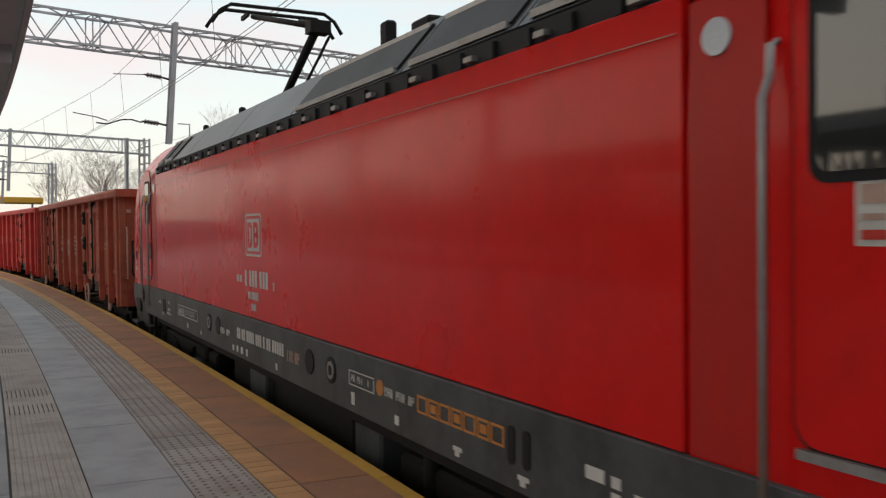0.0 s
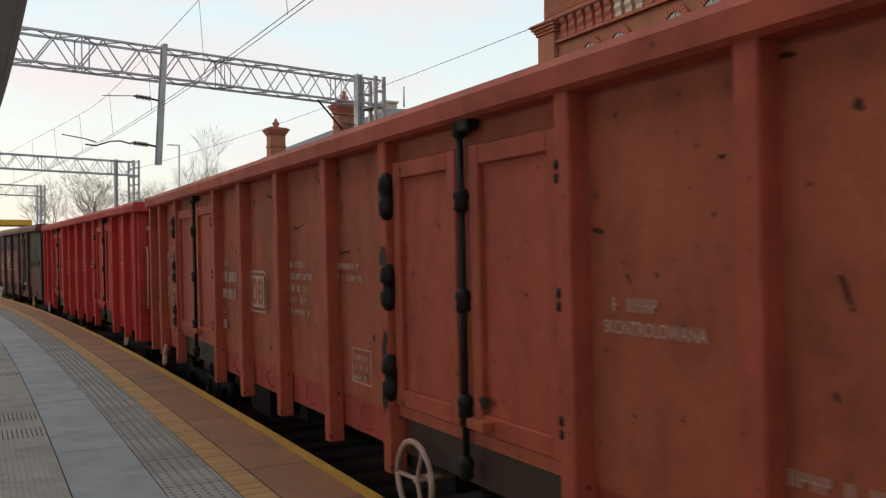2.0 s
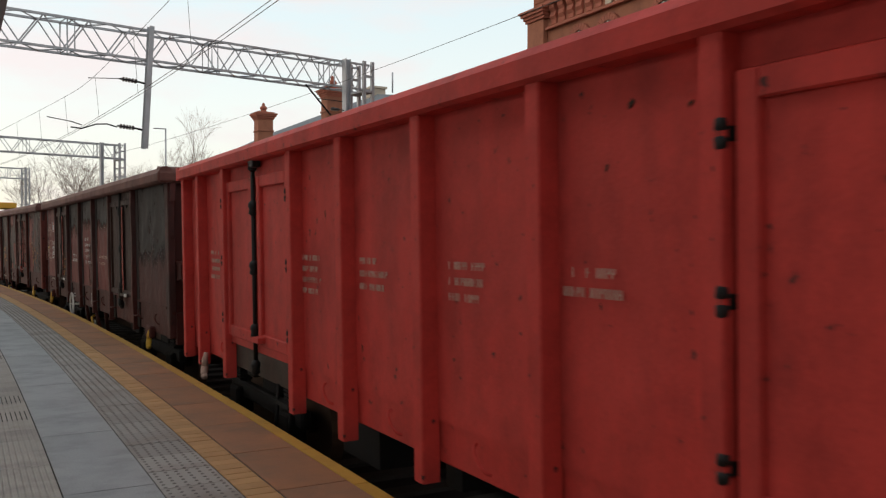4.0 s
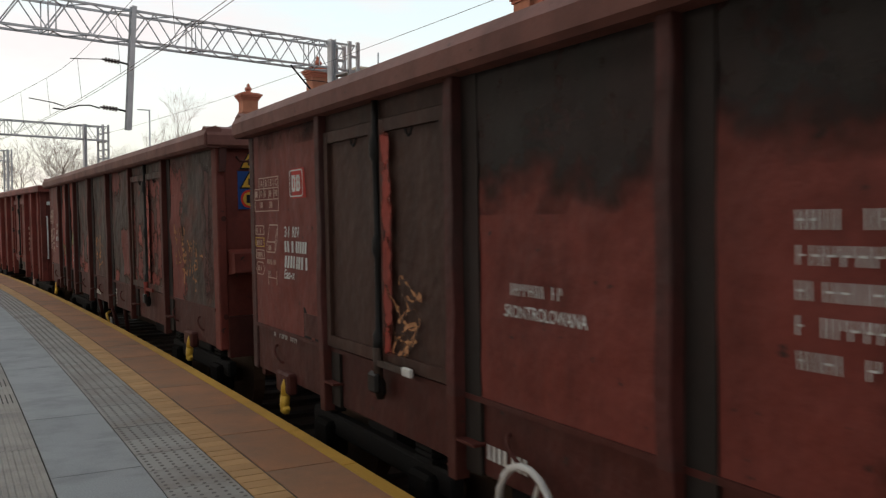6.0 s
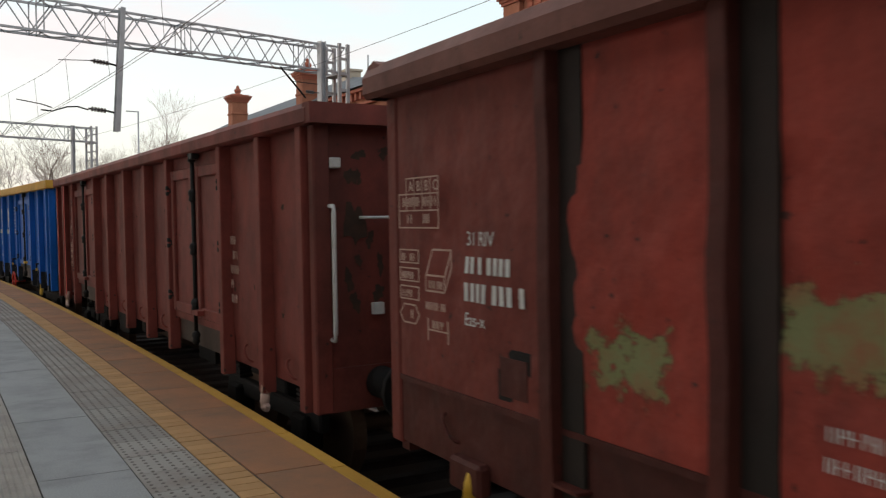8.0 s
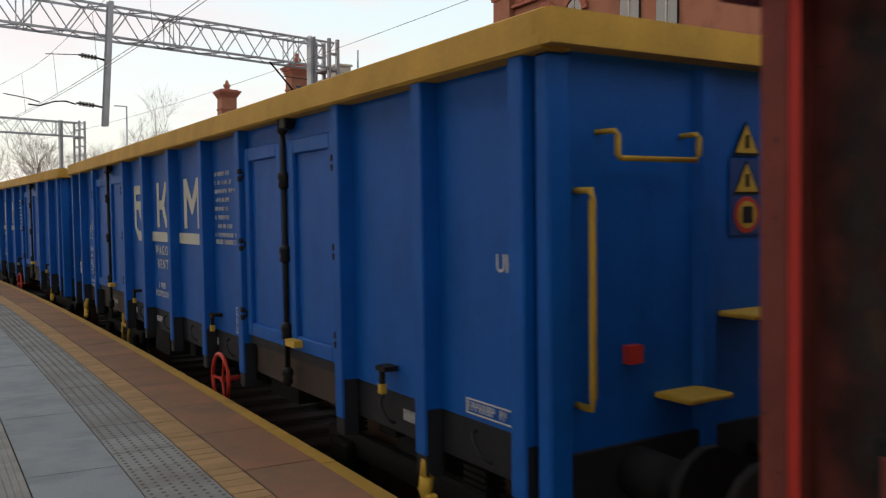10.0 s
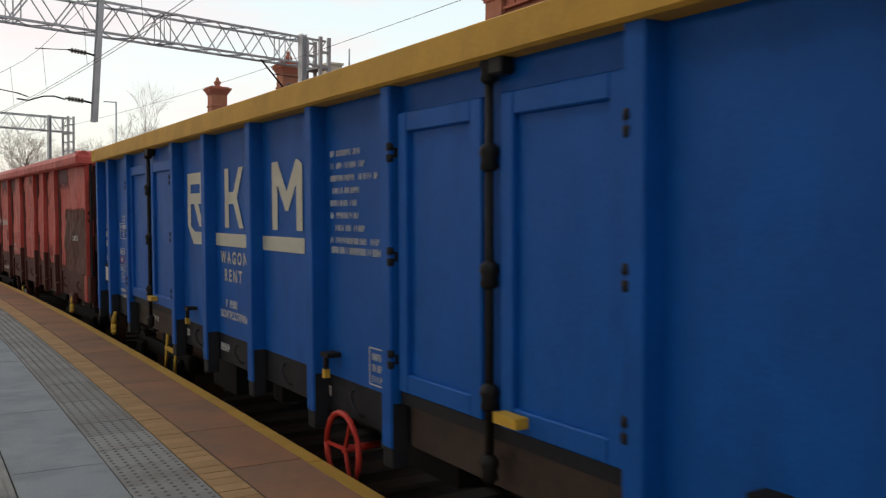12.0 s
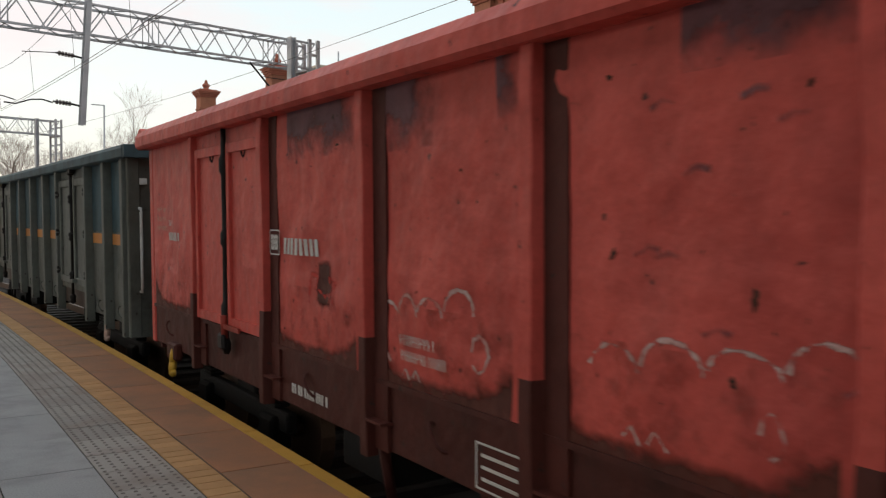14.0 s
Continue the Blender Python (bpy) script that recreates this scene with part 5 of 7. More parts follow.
wagon_blue_b = box_wagon("deep blue box wagon with yellow rim, cream lettering and black sill", P_BLUE, P_SILL, P_RIMY, M_YELLOWP, M_YELLOWP, M_YELLOWP, (4.75 - HALF, 0.82, M_REDP), seed=7, band=True)
# Maroon flank strips put the posts' shaded sides into colour here.
wagon_coral = sheeted_wagon("sunbleached red wagon with dented sheets and chalky graffiti", P_CORAL, P_CORAL, P_MAROON, seed=8, dent=0.045, rim=P_CORAL, rail=M_REDP, posts=(2.27, 3.3, 4.32, 5.93, 7.55, 9.26, 11.12), doors=((9.34, 11.04),), foot=1.62, flank_shade=P_MAROON, front=0.3)
wagon_grey = box_wagon("weathered grey and teal box wagon with an orange stripe", P_GREY, P_GREY, P_TEAL, seed=9, dent=0.016)


# ---- paint, lettering and wear on the wagons ----
def load_table(t, y, z, mat, w=0.62, seed=1, x=-1.366, accent=None):
    """The load grid and round marks of a wagon, in plain bars."""
    cell = w / 5
    for k, ch in enumerate("ABBC"):
        sign(t, ch, y - (k + 1.3) * cell, z + 0.012, 0.085, mat, x, 0.001)
    for i in (1, 2):
        for k in range(i - 1, 5, 1 if i == 1 else 2):
            bars(t, side_pose(y - (k + 0.15) * cell, z - i * 0.1 + 0.02, x), 1, mat, cell * 0.62, 0.055, seed=seed + 3 * i + k, name="load_figure")
    rules = [(cell, w, 0.085, 0.093), (0, w, -0.01, -0.002), (0, w, -0.108, -0.1), (0, w, -0.21, -0.202), (0, 0.008, -0.202, -0.01), (w - 0.008, w, -0.202, 0.085)]
    rules += [(cell * k, cell * k + 0.005, -0.1 if k > 1 else -0.1, 0.085 if k else -0.01) for k in range(1, 5)]
    flat(t, "load_grid", rules, mat, side_pose(y, z, x))["kind"] = "stuff"
    for i in range(3):
        flat(t, "data_frame", frame_rects(0.25, 0.085, 0.008), accent if accent and i == 1 else mat, side_pose(y, z - 0.42 - i * 0.11, x))
        bars(t, side_pose(y - 0.03, z - 0.405 - i * 0.11, x), 1, mat, 0.17, 0.045, seed=seed + 5 + i, name="data_figure")
    hexagon = ((0.0, 0.055), (0.05, 0.11), (0.2, 0.11), (0.25, 0.055), (0.2, 0.0), (0.05, 0.0))
    strokes(t, list(zip(hexagon, hexagon[1:] + hexagon[:1])), 0.01, mat, side_pose(y, z - 0.78, x), "hexagon_mark")["kind"] = "stuff"
    bars(t, side_pose(y - 0.06, z - 0.75, x), 1, mat, 0.12, 0.05, seed=seed + 11, name="data_figure")
    corner = ((0.0, 0.0), (0.08, 0.15), (0.3, 0.15), (0.22, 0.0), (0.22, -0.09), (0.3, 0.05))
    lines = [(corner[a], corner[b]) for a, b in ((0, 1), (1, 2), (2, 3), (3, 0), (3, 4), (4, 5), (5, 2))] + [((0, 0), (0, -0.09)), ((0, -0.09), (0.22, -0.09))]
    strokes(t, lines, 0.011, mat, side_pose(y - 0.34, z - 0.48, x), "capacity_mark")["kind"] = "stuff"
    bars(t, side_pose(y - 0.37, z - 0.555, x), 1, mat, 0.16, 0.045, seed=seed + 9, name="data_figure")
    bars(t, side_pose(y - 0.33, z - 0.68, x), 1, mat, 0.28, 0.045, seed=seed + 10, name="data_figure")
    flat(t, "bracket_mark", [(0, 0.008, -0.06, 0.07), (0.232, 0.24, -0.06, 0.07), (0.008, 0.232, 0.0, 0.008)], mat, side_pose(y - 0.35, z - 0.8, x))["kind"] = "stuff"
    bars(t, side_pose(y - 0.37, z - 0.785, x), 1, mat, 0.18, 0.045, seed=seed + 12, name="data_figure")


def label_holder(t, y, z, w, h, mat):
    """A framed card clip on the side."""
    c = part("label_clip", boxes((-1.385, -1.355, y - w / 2, y + w / 2, z - h / 2, z + h / 2), bevel=0.006), M_DARK, t)
    part("card", boxes((-1.39, -1.384, y - w / 2 + 0.03, y + w / 2 - 0.03, z - h / 2 + 0.03, z + h / 2 - 0.05)), mat, c)


def chips(t, n, seed, y0, y1, z0, z1, size, x=-1.364):
    rng = random.Random(seed)
    for i in range(n):
        y, z = rng.uniform(y0, y1), rng.uniform(z0, z1)
        lay(blotch(t, side_pose(y, z, x), size * rng.uniform(0.4, 1.3), seed * 50 + i, tall=rng.uniform(0.35, 2.2)), t)


def end_chips(t, n, seed, x0, x1, z0, z1, size):
    rng = random.Random(seed)
    for i in range(n):
        blotch(t, end_pose(rng.uniform(x0, x1), rng.uniform(z0, z1), -HALF - 0.034), size * rng.uniform(0.4, 1.4), seed * 70 + i, tall=rng.uniform(0.6, 2.4))


def end_date_marks(t, x, z, mat, seed):
    y = -HALF - 0.036
    for i in range(3):
        flat(t, "date_frame", frame_rects(0.16, 0.085, 0.008), mat, end_pose(x, z - i * 0.095, y))
        bars(t, end_pose(x + 0.2, z + 0.015 - i * 0.095, y), 1, mat, 0.42, 0.055, seed=seed + i, name="date_bar")


X = -1.366
# brown wagon
sign(wagon_brown, "33 RIV", 2.43, 2.2, 0.125, M_FADED, X - 0.012)
digits(wagon_brown, side_pose(2.43, 2.02, X - 0.012), (2, 2, 5), 0.11, M_FADED)
digits(wagon_brown, side_pose(2.43, 1.83, X - 0.012), (4, 3, 1), 0.11, M_FADED)
sign(wagon_brown, "Eaos", 2.43, 1.66, 0.125, M_FADED, X - 0.012)
digits(wagon_brown, side_pose(2.43, 1.49, X - 0.012), (4,), 0.1, M_FADED)
emblem(wagon_brown, side_pose(1.22, 1.74, X - 0.012), 0.56, 0.42, M_FADED, P_BROWN)
bars(wagon_brown, side_pose(-0.08, 2.2, X - 0.012), 5, M_FADED, 0.6, 0.06, 0.105, 21)
bars(wagon_brown, side_pose(-1.13, 2.2, X - 0.012), 2, M_FADED, 0.62, 0.05, 0.09, 22)
flat(wagon_brown, "data_frame", frame_rects(0.36, 0.26, 0.01), M_FADED, side_pose(-1.50, 1.36, X - 0.012))
bars(wagon_brown, side_pose(-1.54, 1.53, X - 0.012), 3, M_FADED, 0.28, 0.045, 0.075, 23)
load_table(wagon_brown, 5.55, 2.36, M_FADED, 0.62, 24, X - 0.012)
label_holder(wagon_brown, 6.15, 1.52, 0.28, 0.3, P_BROWN)
bars(wagon_brown, side_pose(-4.55, 2.06, X - 0.012), 1, M_FADED, 0.36, 0.06, 0.09, 25)
sign(wagon_brown, "SKONTROLOWANA", -4.48, 1.96, 0.085, M_FADED, X - 0.012, 0.001, 0.8)
bars(wagon_brown, side_pose(-5.48, 1.5, X - 0.012), 1, M_FADED, 0.5, 0.06, 0.09, 26)
for pts in (((-0.2, 2.55), (-0.3, 2.555), (-0.42, 2.575)), ((-5.36, 3.05), (-5.44, 2.99), (-5.53, 2.995)), ((-1.12, 2.36), (-1.29, 2.32), (-1.48, 2.34)), ((-1.26, 2.33), (-1.34, 2.27)), ((-1.2, 3.05), (-1.26, 2.93), (-1.3, 2.95)), ((-4.4, 2.42), (-4.48, 2.41)), ((-4.61, 2.25), (-4.65, 2.18)), ((-5.7, 2.24), (-5.74, 2.13)), ((2.0, 2.5), (1.95, 2.38)), ((0.6, 2.9), (0.45, 2.86)), ((2.35, 2.95), (2.2, 2.99))):
    ribbon(wagon_brown, pts, 0.022, M_CHIP, name="scuff", cover=0.8)
chips(wagon_brown, 60, 3, -6.3, 6.3, 1.4, 3.0, 0.028)
end_chips(wagon_brown, 26, 4, -1.15, 0.6, 1.3, 3.0, 0.05)
for i, (x, z, q) in enumerate(((-0.92, 2.45, 0.1), (-0.95, 2.3, 0.09), (-0.98, 2.12, 0.09), (-1.0, 1.98, 0.08), (-0.72, 2.28, 0.06), (-0.85, 2.55, 0.07))):
    blotch(wagon_brown, end_pose(x, z, -HALF - 0.036), q * 0.6, 300 + i, tall=1.6)
end_date_marks(wagon_brown, -0.98, 1.9, M_FADED, 30)
# red wagon
end_date_marks(wagon_red, -1.05, 1.9, M_FADED, 40)
for k in range(6):
    bars(wagon_red, side_pose((5.4, 2.3, 1.1, -0.2, -1.3, -4.7)[k], 2.15, X - 0.012), (4, 4, 3, 3, 2, 2)[k], M_FADED, 0.45, 0.045, 0.09, 41 + k)
chips(wagon_red, 22, 6, -6.3, 6.3, 1.4, 3.0, 0.02)
# sooty wagon
T = wagon_sooty
for y0, y1, z0, sd in ((-2.4, -0.8, 2.45, 2), (-0.7, 0.88, 2.5, 3), (0.98, 2.53, 2.35, 4), (-6.3, -4.45, 1.9, 5), (4.6, 6.2, 2.95, 6)):
    patch(T, y0, y1, z0, 3.12, P_SOOT_SHADE, sd, 0.3, shut="tfr")
patch(T, -0.35, 0.1, 1.4, 2.3, P_UMBER, 8, 0.2)
lay(flat(T, "badge_field", [(0, 0.33, 0, 0.24)], M_BRIGHT, side_pose(5.31, 2.51, X)), T, 0.006)
emblem(T, side_pose(5.30, 2.52, -1.41), 0.31, 0.22, M_WHITE)
for ob in (sign(T, "31 RIV", 5.52, 2.19, 0.125, M_WHITE, X, 0.002), digits(T, side_pose(5.52, 2.06, X), (2, 1, 5), 0.095, M_WHITE), digits(T, side_pose(5.52, 1.93, X), (4, 3, 1), 0.1, M_WHITE),
           sign(T, "Eas-x", 5.52, 1.84, 0.11, M_WHITE, X, 0.002), bars(T, side_pose(0.36, 2.29, X), 5, M_WHITE, 0.56, 0.065, 0.115, 51), sign(T, "Stacja macierzysta", -1.24, 1.97, 0.095, M_FADED, X), bars(T, side_pose(-1.28, 1.84, X), 1, M_FADED, 0.55, 0.06, 0.1, 53),
           bars(T, side_pose(2.07, 1.95, X), 1, M_WHITE, 0.42, 0.06, 0.09, 54), sign(T, "SKONTROLOWANA", 2.12, 1.84, 0.09, M_WHITE, X, 0.001, 0.8)):
    lay(ob, T, 0.008)
load_table(T, 6.3, 2.62, M_FADED, 0.68, 55, -1.4, M_YELLOWP)
bars(T, side_pose(5.9, 1.3, -1.375), 1, M_WHITE, 0.75, 0.06, 0.1, 60)
flat(T, "data_frame", frame_rects(0.42, 0.24, 0.01), M_WHITE, side_pose(-0.1, 1.0, -1.375))
bars(T, side_pose(-0.18, 1.16, -1.375), 3, M_WHITE, 0.3, 0.04, 0.065, 61)
digits(T, side_pose(2.6, 1.05, -1.375), (2, 2, 4, 3), 0.08, M_WHITE)
label_holder(T, 4.93, 1.5, 0.36, 0.26, P_MAROON)
rng = random.Random(9)
for k in range(5):
    y, z = 3.2 + rng.uniform(-0.1, 0.1), 1.55 + k * 0.09
    ribbon(T, [(y + 0.16 * math.sin(q * 0.8 + k), z + 0.07 * math.cos(q * 1.1 + k * 2)) for q in range(9)], 0.03, M_TAN, 0.05)
# graffiti wagon
T = wagon_graffiti
scrawl(T, -4.75, 1.55, 0.75, 0.72, M_TAN, 1, 0.05)
scrawl(T, -5.3, 1.5, 0.6, 0.6, M_TAN, 3, 0.045)
scrawl(T, 0.74, 1.45, 0.84, 0.64, M_TAN, 2, 0.05)
scrawl(T, 0.7, 1.6, 0.7, 0.46, M_TAN, 7, 0.04)
for y0, y1, z0, z1, mat, sd, rag, shut in ((-5.25, -4.3, 1.38, 3.1, P_DULL, 11, 0.3, "rb"), (-4.75, -4.38, 2.6, 3.05, P_WINE, 12, 0.1, ""), (-6.3, -5.9, 1.4, 3.0, P_MAROON, 13, 0.2, ""), (-2.18, -1.6, 1.42, 2.3, P_DULL, 14, 0.16, "r"), (-1.7, -0.65, 2.6, 3.1, P_DULL, 15, 0.4, "t"),
                                          (-1.3, -0.9, 1.38, 1.6, P_RUST, 20, 0.12, "b"), (1.85, 2.3, 1.4, 2.2, P_DULL, 16, 0.2, ""), (2.9, 3.6, 1.72, 2.2, M_GREENP, 17, 0.22, ""), (3.95, 4.6, 1.5, 1.95, M_GREENP, 22, 0.25, ""), (1.4, 1.75, 1.6, 2.3, P_RUST, 21, 0.16, ""), (1.45, 2.1, 1.38, 1.65, P_RUBY, 24, 0.2, "b"), (2.1, 2.6, 1.38, 1.75, P_DULL, 18, 0.16, ""), (0.8, 1.1, 1.4, 3.1, P_MAROON, 19, 0.12, "r"), (-0.95, -0.6, 1.4, 3.1, P_DULL, 23, 0.2, "r")):
    patch(T, y0, y1, z0, z1, mat, sd, rag, shut=shut)
for y0, y1, z0, z1, mat, sd in ((-3.02, -2.76, 1.96, 2.3, P_RUST, 31), (-3.88, -3.68, 1.86, 2.2, P_RUST, 32), (-3.95, -3.5, 1.45, 1.66, P_RUST, 33), (-2.6, -2.4, 1.5, 2.6, P_DULL, 34), (-3.9, -3.5, 2.6, 2.9, P_DULL, 35), (-3.75, -3.45, 1.7, 2.5, P_DULL, 36), (-4.1, -3.85, 1.5, 2.9, P_DULL, 37), (-3.0, -2.7, 1.5, 1.9, P_DULL, 38)):
    patch(T, y0 - 0.05, y1 + 0.05, z0 - 0.05, z1 + 0.05, mat, sd, 0.15, 0.0185, cap=0.75, cell=0.03)
for k, (y, z, q) in enumerate(((-2.9, 2.72, 0.06), (-2.95, 1.7, 0.09), (-3.7, 2.75, 0.07), (-3.0, 1.86, 0.05))):
    blotch(T, side_pose(y, z, -1.405), q, 410 + k, P_DULL, 1.2, "paint_chip")
for ob in (sign(T, "31 RIV", 5.55, 2.2, 0.11, M_WHITE, X), digits(T, side_pose(5.55, 2.05, X), (2, 1, 4), 0.09, M_WHITE), digits(T, side_pose(5.55, 1.9, X), (4, 3, 1), 0.1, M_WHITE), sign(T, "Eas-x", 5.55, 1.77, 0.1, M_WHITE, X), bars(T, side_pose(3.36, 1.62, X), 2, M_WHITE, 0.42, 0.05, 0.1, 71)):
    lay(ob, T, 0.008)
load_table(T, 6.3, 2.5, M_FADED, 0.5, 72, -1.41)
digits(T, side_pose(1.1, 1.05, -1.375), (2, 2, 4, 3), 0.08, M_WHITE)
flat(T, "data_frame", frame_rects(0.4, 0.24, 0.01) + [(0.05, 0.35, 0.05 + k * 0.06, 0.066 + k * 0.06) for k in range(3)], M_WHITE, side_pose(-0.55, 1.0, -1.375))
label_holder(T, 5.1, 1.55, 0.3, 0.28, P_MAROON)


def end_signs(t, x0=-1.15, drop=0.0, inset=0.0):
    """Warning signs of the overhead line on the front end."""
    y = -HALF - (0.04 if drop else 0.005) + inset
    plate_a = part("sign_plate", boxes((x0, x0 + 0.26, y - 0.004, y, 2.450, 2.860)), M_BLUES, t, "blue warning sign plate", m=pose(0, 0, -drop))
    def tri(z, size, mat, out, name):
        bm = bmesh.new()
        prism(bm, ((x0 + 0.13 - size / 2, z), (x0 + 0.13 + size / 2, z), (x0 + 0.13, z + size * 0.86)), y - out, y - out + 0.003)
        part(name, bm, mat, plate_a)
    tri(2.880, 0.22, M_BLACK, 0.006, "triangle_border")
    tri(2.895, 0.175, M_YELLOWP, 0.009, "triangle")
    tri(2.670, 0.22, M_BLACK, 0.008, "triangle_border")
    tri(2.685, 0.175, M_YELLOWP, 0.011, "triangle")
    for z in (2.920, 2.710):
        part("pictogram", boxes((x0 + 0.115, x0 + 0.145, y - 0.014, y - 0.012, z, z + 0.07)), M_BLACK, plate_a)
    for r, q, mat in ((0.1, 0.008, M_REDP), (0.075, 0.011, M_YELLOWP)):
        bm = bmesh.new()
        disc(bm, (x0 + 0.13, y - q, 2.560), "y", 0.0, r, 0.003, 24)
        part("round_sign", bm, mat, plate_a)
    part("pictogram", boxes((x0 + 0.09, x0 + 0.17, y - 0.016, y - 0.014, 2.515, 2.605)), M_BLACK, plate_a)


end_signs(wagon_graffiti)
end_signs(wagon_coral, inset=0.2)
# maroon wagon
T = wagon_maroon
end_chips(T, 40, 12, -1.15, 0.9, 1.2, 3.0, 0.085)
bars(T, side_pose(-4.2, 2.12, X - 0.012), 5, M_FADED, 0.4, 0.08, 0.14, 81)
load_table(T, 5.4, 2.3, M_FADED, 0.6, 82, X - 0.012)
label_holder(T, 5.95, 1.5, 0.4, 0.3, P_WINE)
patch(T, 5.78, 6.36, 1.3, 3.05, P_SOOT_SHADE, 51, 0.2, cap=0.8)
chips(T, 50, 13, 3.0, 6.3, 1.3, 3.0, 0.05)
chips(T, 40, 14, -6.3, 3.0, 1.3, 3.0, 0.03)
for a in (5.55, 6.39):
    part("red_post_face", boxes((-1.4635, -1.4615, a - 0.04, a + 0.04, 0.9, 3.08)), M_BRIGHT, T)


def blue_marks(t, seed):
    x = X
    z0, z1 = 2.22, 2.75
    def S(y, width, shapes):
        bm = bmesh.new()
        for shape in shapes:
            bm.faces.new([bm.verts.new((0.17 - y + a * width, z0 + b * (z1 - z0), 0.002)) for a, b in shape])
        bm.normal_update()
        bmesh.ops.triangulate(bm, faces=bm.faces[:])
        for f in bm.faces:
            if f.normal.z < 0:
                f.normal_flip()
        part("emblem_letter", bm, M_CREAM, t, m=side_pose(0.01, 0, x))
    # first mark: a post with a squared loop and a long foot
    S(2.31, 0.54, (((0, 1), (0, 0), (0.2, 0), (0.2, 1)), ((0.2, 0.79), (0.8, 0.79), (1, 0.79), (1, 0.93), (0.92, 1), (0.2, 1)), ((0.8, 0.42), (0.92, 0.42), (1, 0.5), (1, 0.79), (0.8, 0.79)), ((0.2, 0.42), (0.8, 0.42), (0.8, 0.62), (0.2, 0.62)),
                   ((0.42, 0.42), (0.74, 0.0), (1, 0.0), (0.68, 0.42)), ((0, 0), (0.36, -0.33), (1.12, -0.33), (1.12, -0.1), (0.46, -0.1), (0.2, 0))))
    S(1.11, 0.5, (((0, 0), (0.22, 0), (0.22, 0.4), (0.48, 0.4), (0.76, 0), (1, 0), (0.66, 0.5), (1, 1), (0.76, 1), (0.48, 0.6), (0.22, 0.6), (0.22, 1), (0, 1)),))
    S(-0.07, 0.61, (((0, 0), (0.19, 0), (0.19, 0.66), (0.46, 0.28), (0.54, 0.28), (0.81, 0.66), (0.81, 0), (1, 0), (1, 0.93), (0.86, 1), (0.8, 1), (0.5, 0.56), (0.2, 1), (0, 1)),))
    for a, b in ((1.43, 0.35), (0.18, -0.71)):
        flat(t, "emblem_bar", [(0.17 - a, 0.17 - b, 2.053, 2.168)], M_CREAM, side_pose(0.01, 0, x + 0.001))
    sign(t, "W A G O N", 1.09, 1.9, 0.15, M_CREAM, x, 0.004, 0.93)
    sign(t, "R E N T", 0.99, 1.74, 0.15, M_CREAM, x, 0.004, 0.95)
    bars(t, side_pose(0.95, 1.5, x), 1, M_WHITE, 0.42, 0.07, 0.1, seed)
    sign(t, "SKONTROLOWANA", 1.12, 1.4, 0.1, M_WHITE, x, 0.002, 0.82)
    for i in range(8):
        bars(t, side_pose(-1.33 - (0.08 if i == 6 else 0), 2.73 - i * 0.083, x), 1, M_WHITE, (0.42, 0.5, 0.72, 0.45, 0.5, 0.6, 0.55, 0.7)[i], 0.04, 0.1, seed + 3 + i)
    bars(t, side_pose(-1.34, 2.08, x), 1, M_WHITE, 0.9, 0.045, 0.1, seed + 12)
    sign(t, "31 RIV", 6.36, 2.14, 0.105, M_WHITE, x, 0.002)
    digits(t, side_pose(6.36, 2.01, x), (2, 2, 4), 0.08, M_WHITE)
    digits(t, side_pose(6.36, 1.88, x), (7, 1), 0.085, M_WHITE)
    sign(t, "Eaos", 6.36, 1.69, 0.11, M_WHITE, x, 0.002)
    label_holder(t, 6.2, 1.5, 0.34, 0.27, M_WHITE)
    load_table(t, 5.42, 2.22, M_WHITE, 0.72, seed + 20, x, M_REDP)
    bars(t, side_pose(5.41, 1.3, x), 2, M_WHITE, 0.62, 0.045, 0.07, seed + 30)
    flat(t, "data_frame", frame_rects(0.3, 0.24, 0.009), M_WHITE, side_pose(-1.89, 1.27, x))
    bars(t, side_pose(-1.93, 1.43, x), 3, M_WHITE, 0.22, 0.045, 0.07, seed + 33)
    digits(t, side_pose(3.93, 1.09, -1.349), (4, 4, 3), 0.06, M_WHITE)
    for y, wd in ((1.17, 0.33), (-2.05, 0.3), (2.3, 0.06), (-1.2, 0.06), (-4.2, 0.06), (-5.0, 0.15), (-5.3, 0.1)):
        bars(t, side_pose(y, 1.08, -1.349), 1, M_WHITE, wd, 0.07, 0.1, seed + 40)
    bars(t, side_pose(-5.75, 1.288, x), 1, M_WHITE, 0.44, 0.05, 0.06, seed + 41)
    sign(t, "UIC", -6.02, 2.05, 0.13, M_WHITE, x, 0.002, 0.9)
    flat(t, "data_frame", frame_rects(0.44, 0.085, 0.009), M_WHITE, side_pose(-5.73, 1.27, x))
    for y in (1.95, -1.4, -4.9):
        hook = part("load_hook", boxes((-1.46, -1.36, y - 0.06, y + 0.06, 1.38, 1.41), (-1.46, -1.43, y - 0.015, y + 0.015, 1.26, 1.38)), M_DARK, t)
        part("hook_tip", boxes((-1.465, -1.425, y - 0.02, y + 0.02, 1.24, 1.30)), M_YELLOWP, hook)


end_signs(wagon_blue, -0.16, 0.24)
end_signs(wagon_blue_b, -0.16, 0.24)
blue_marks(wagon_blue, 100)
blue_marks(wagon_blue_b, 100)
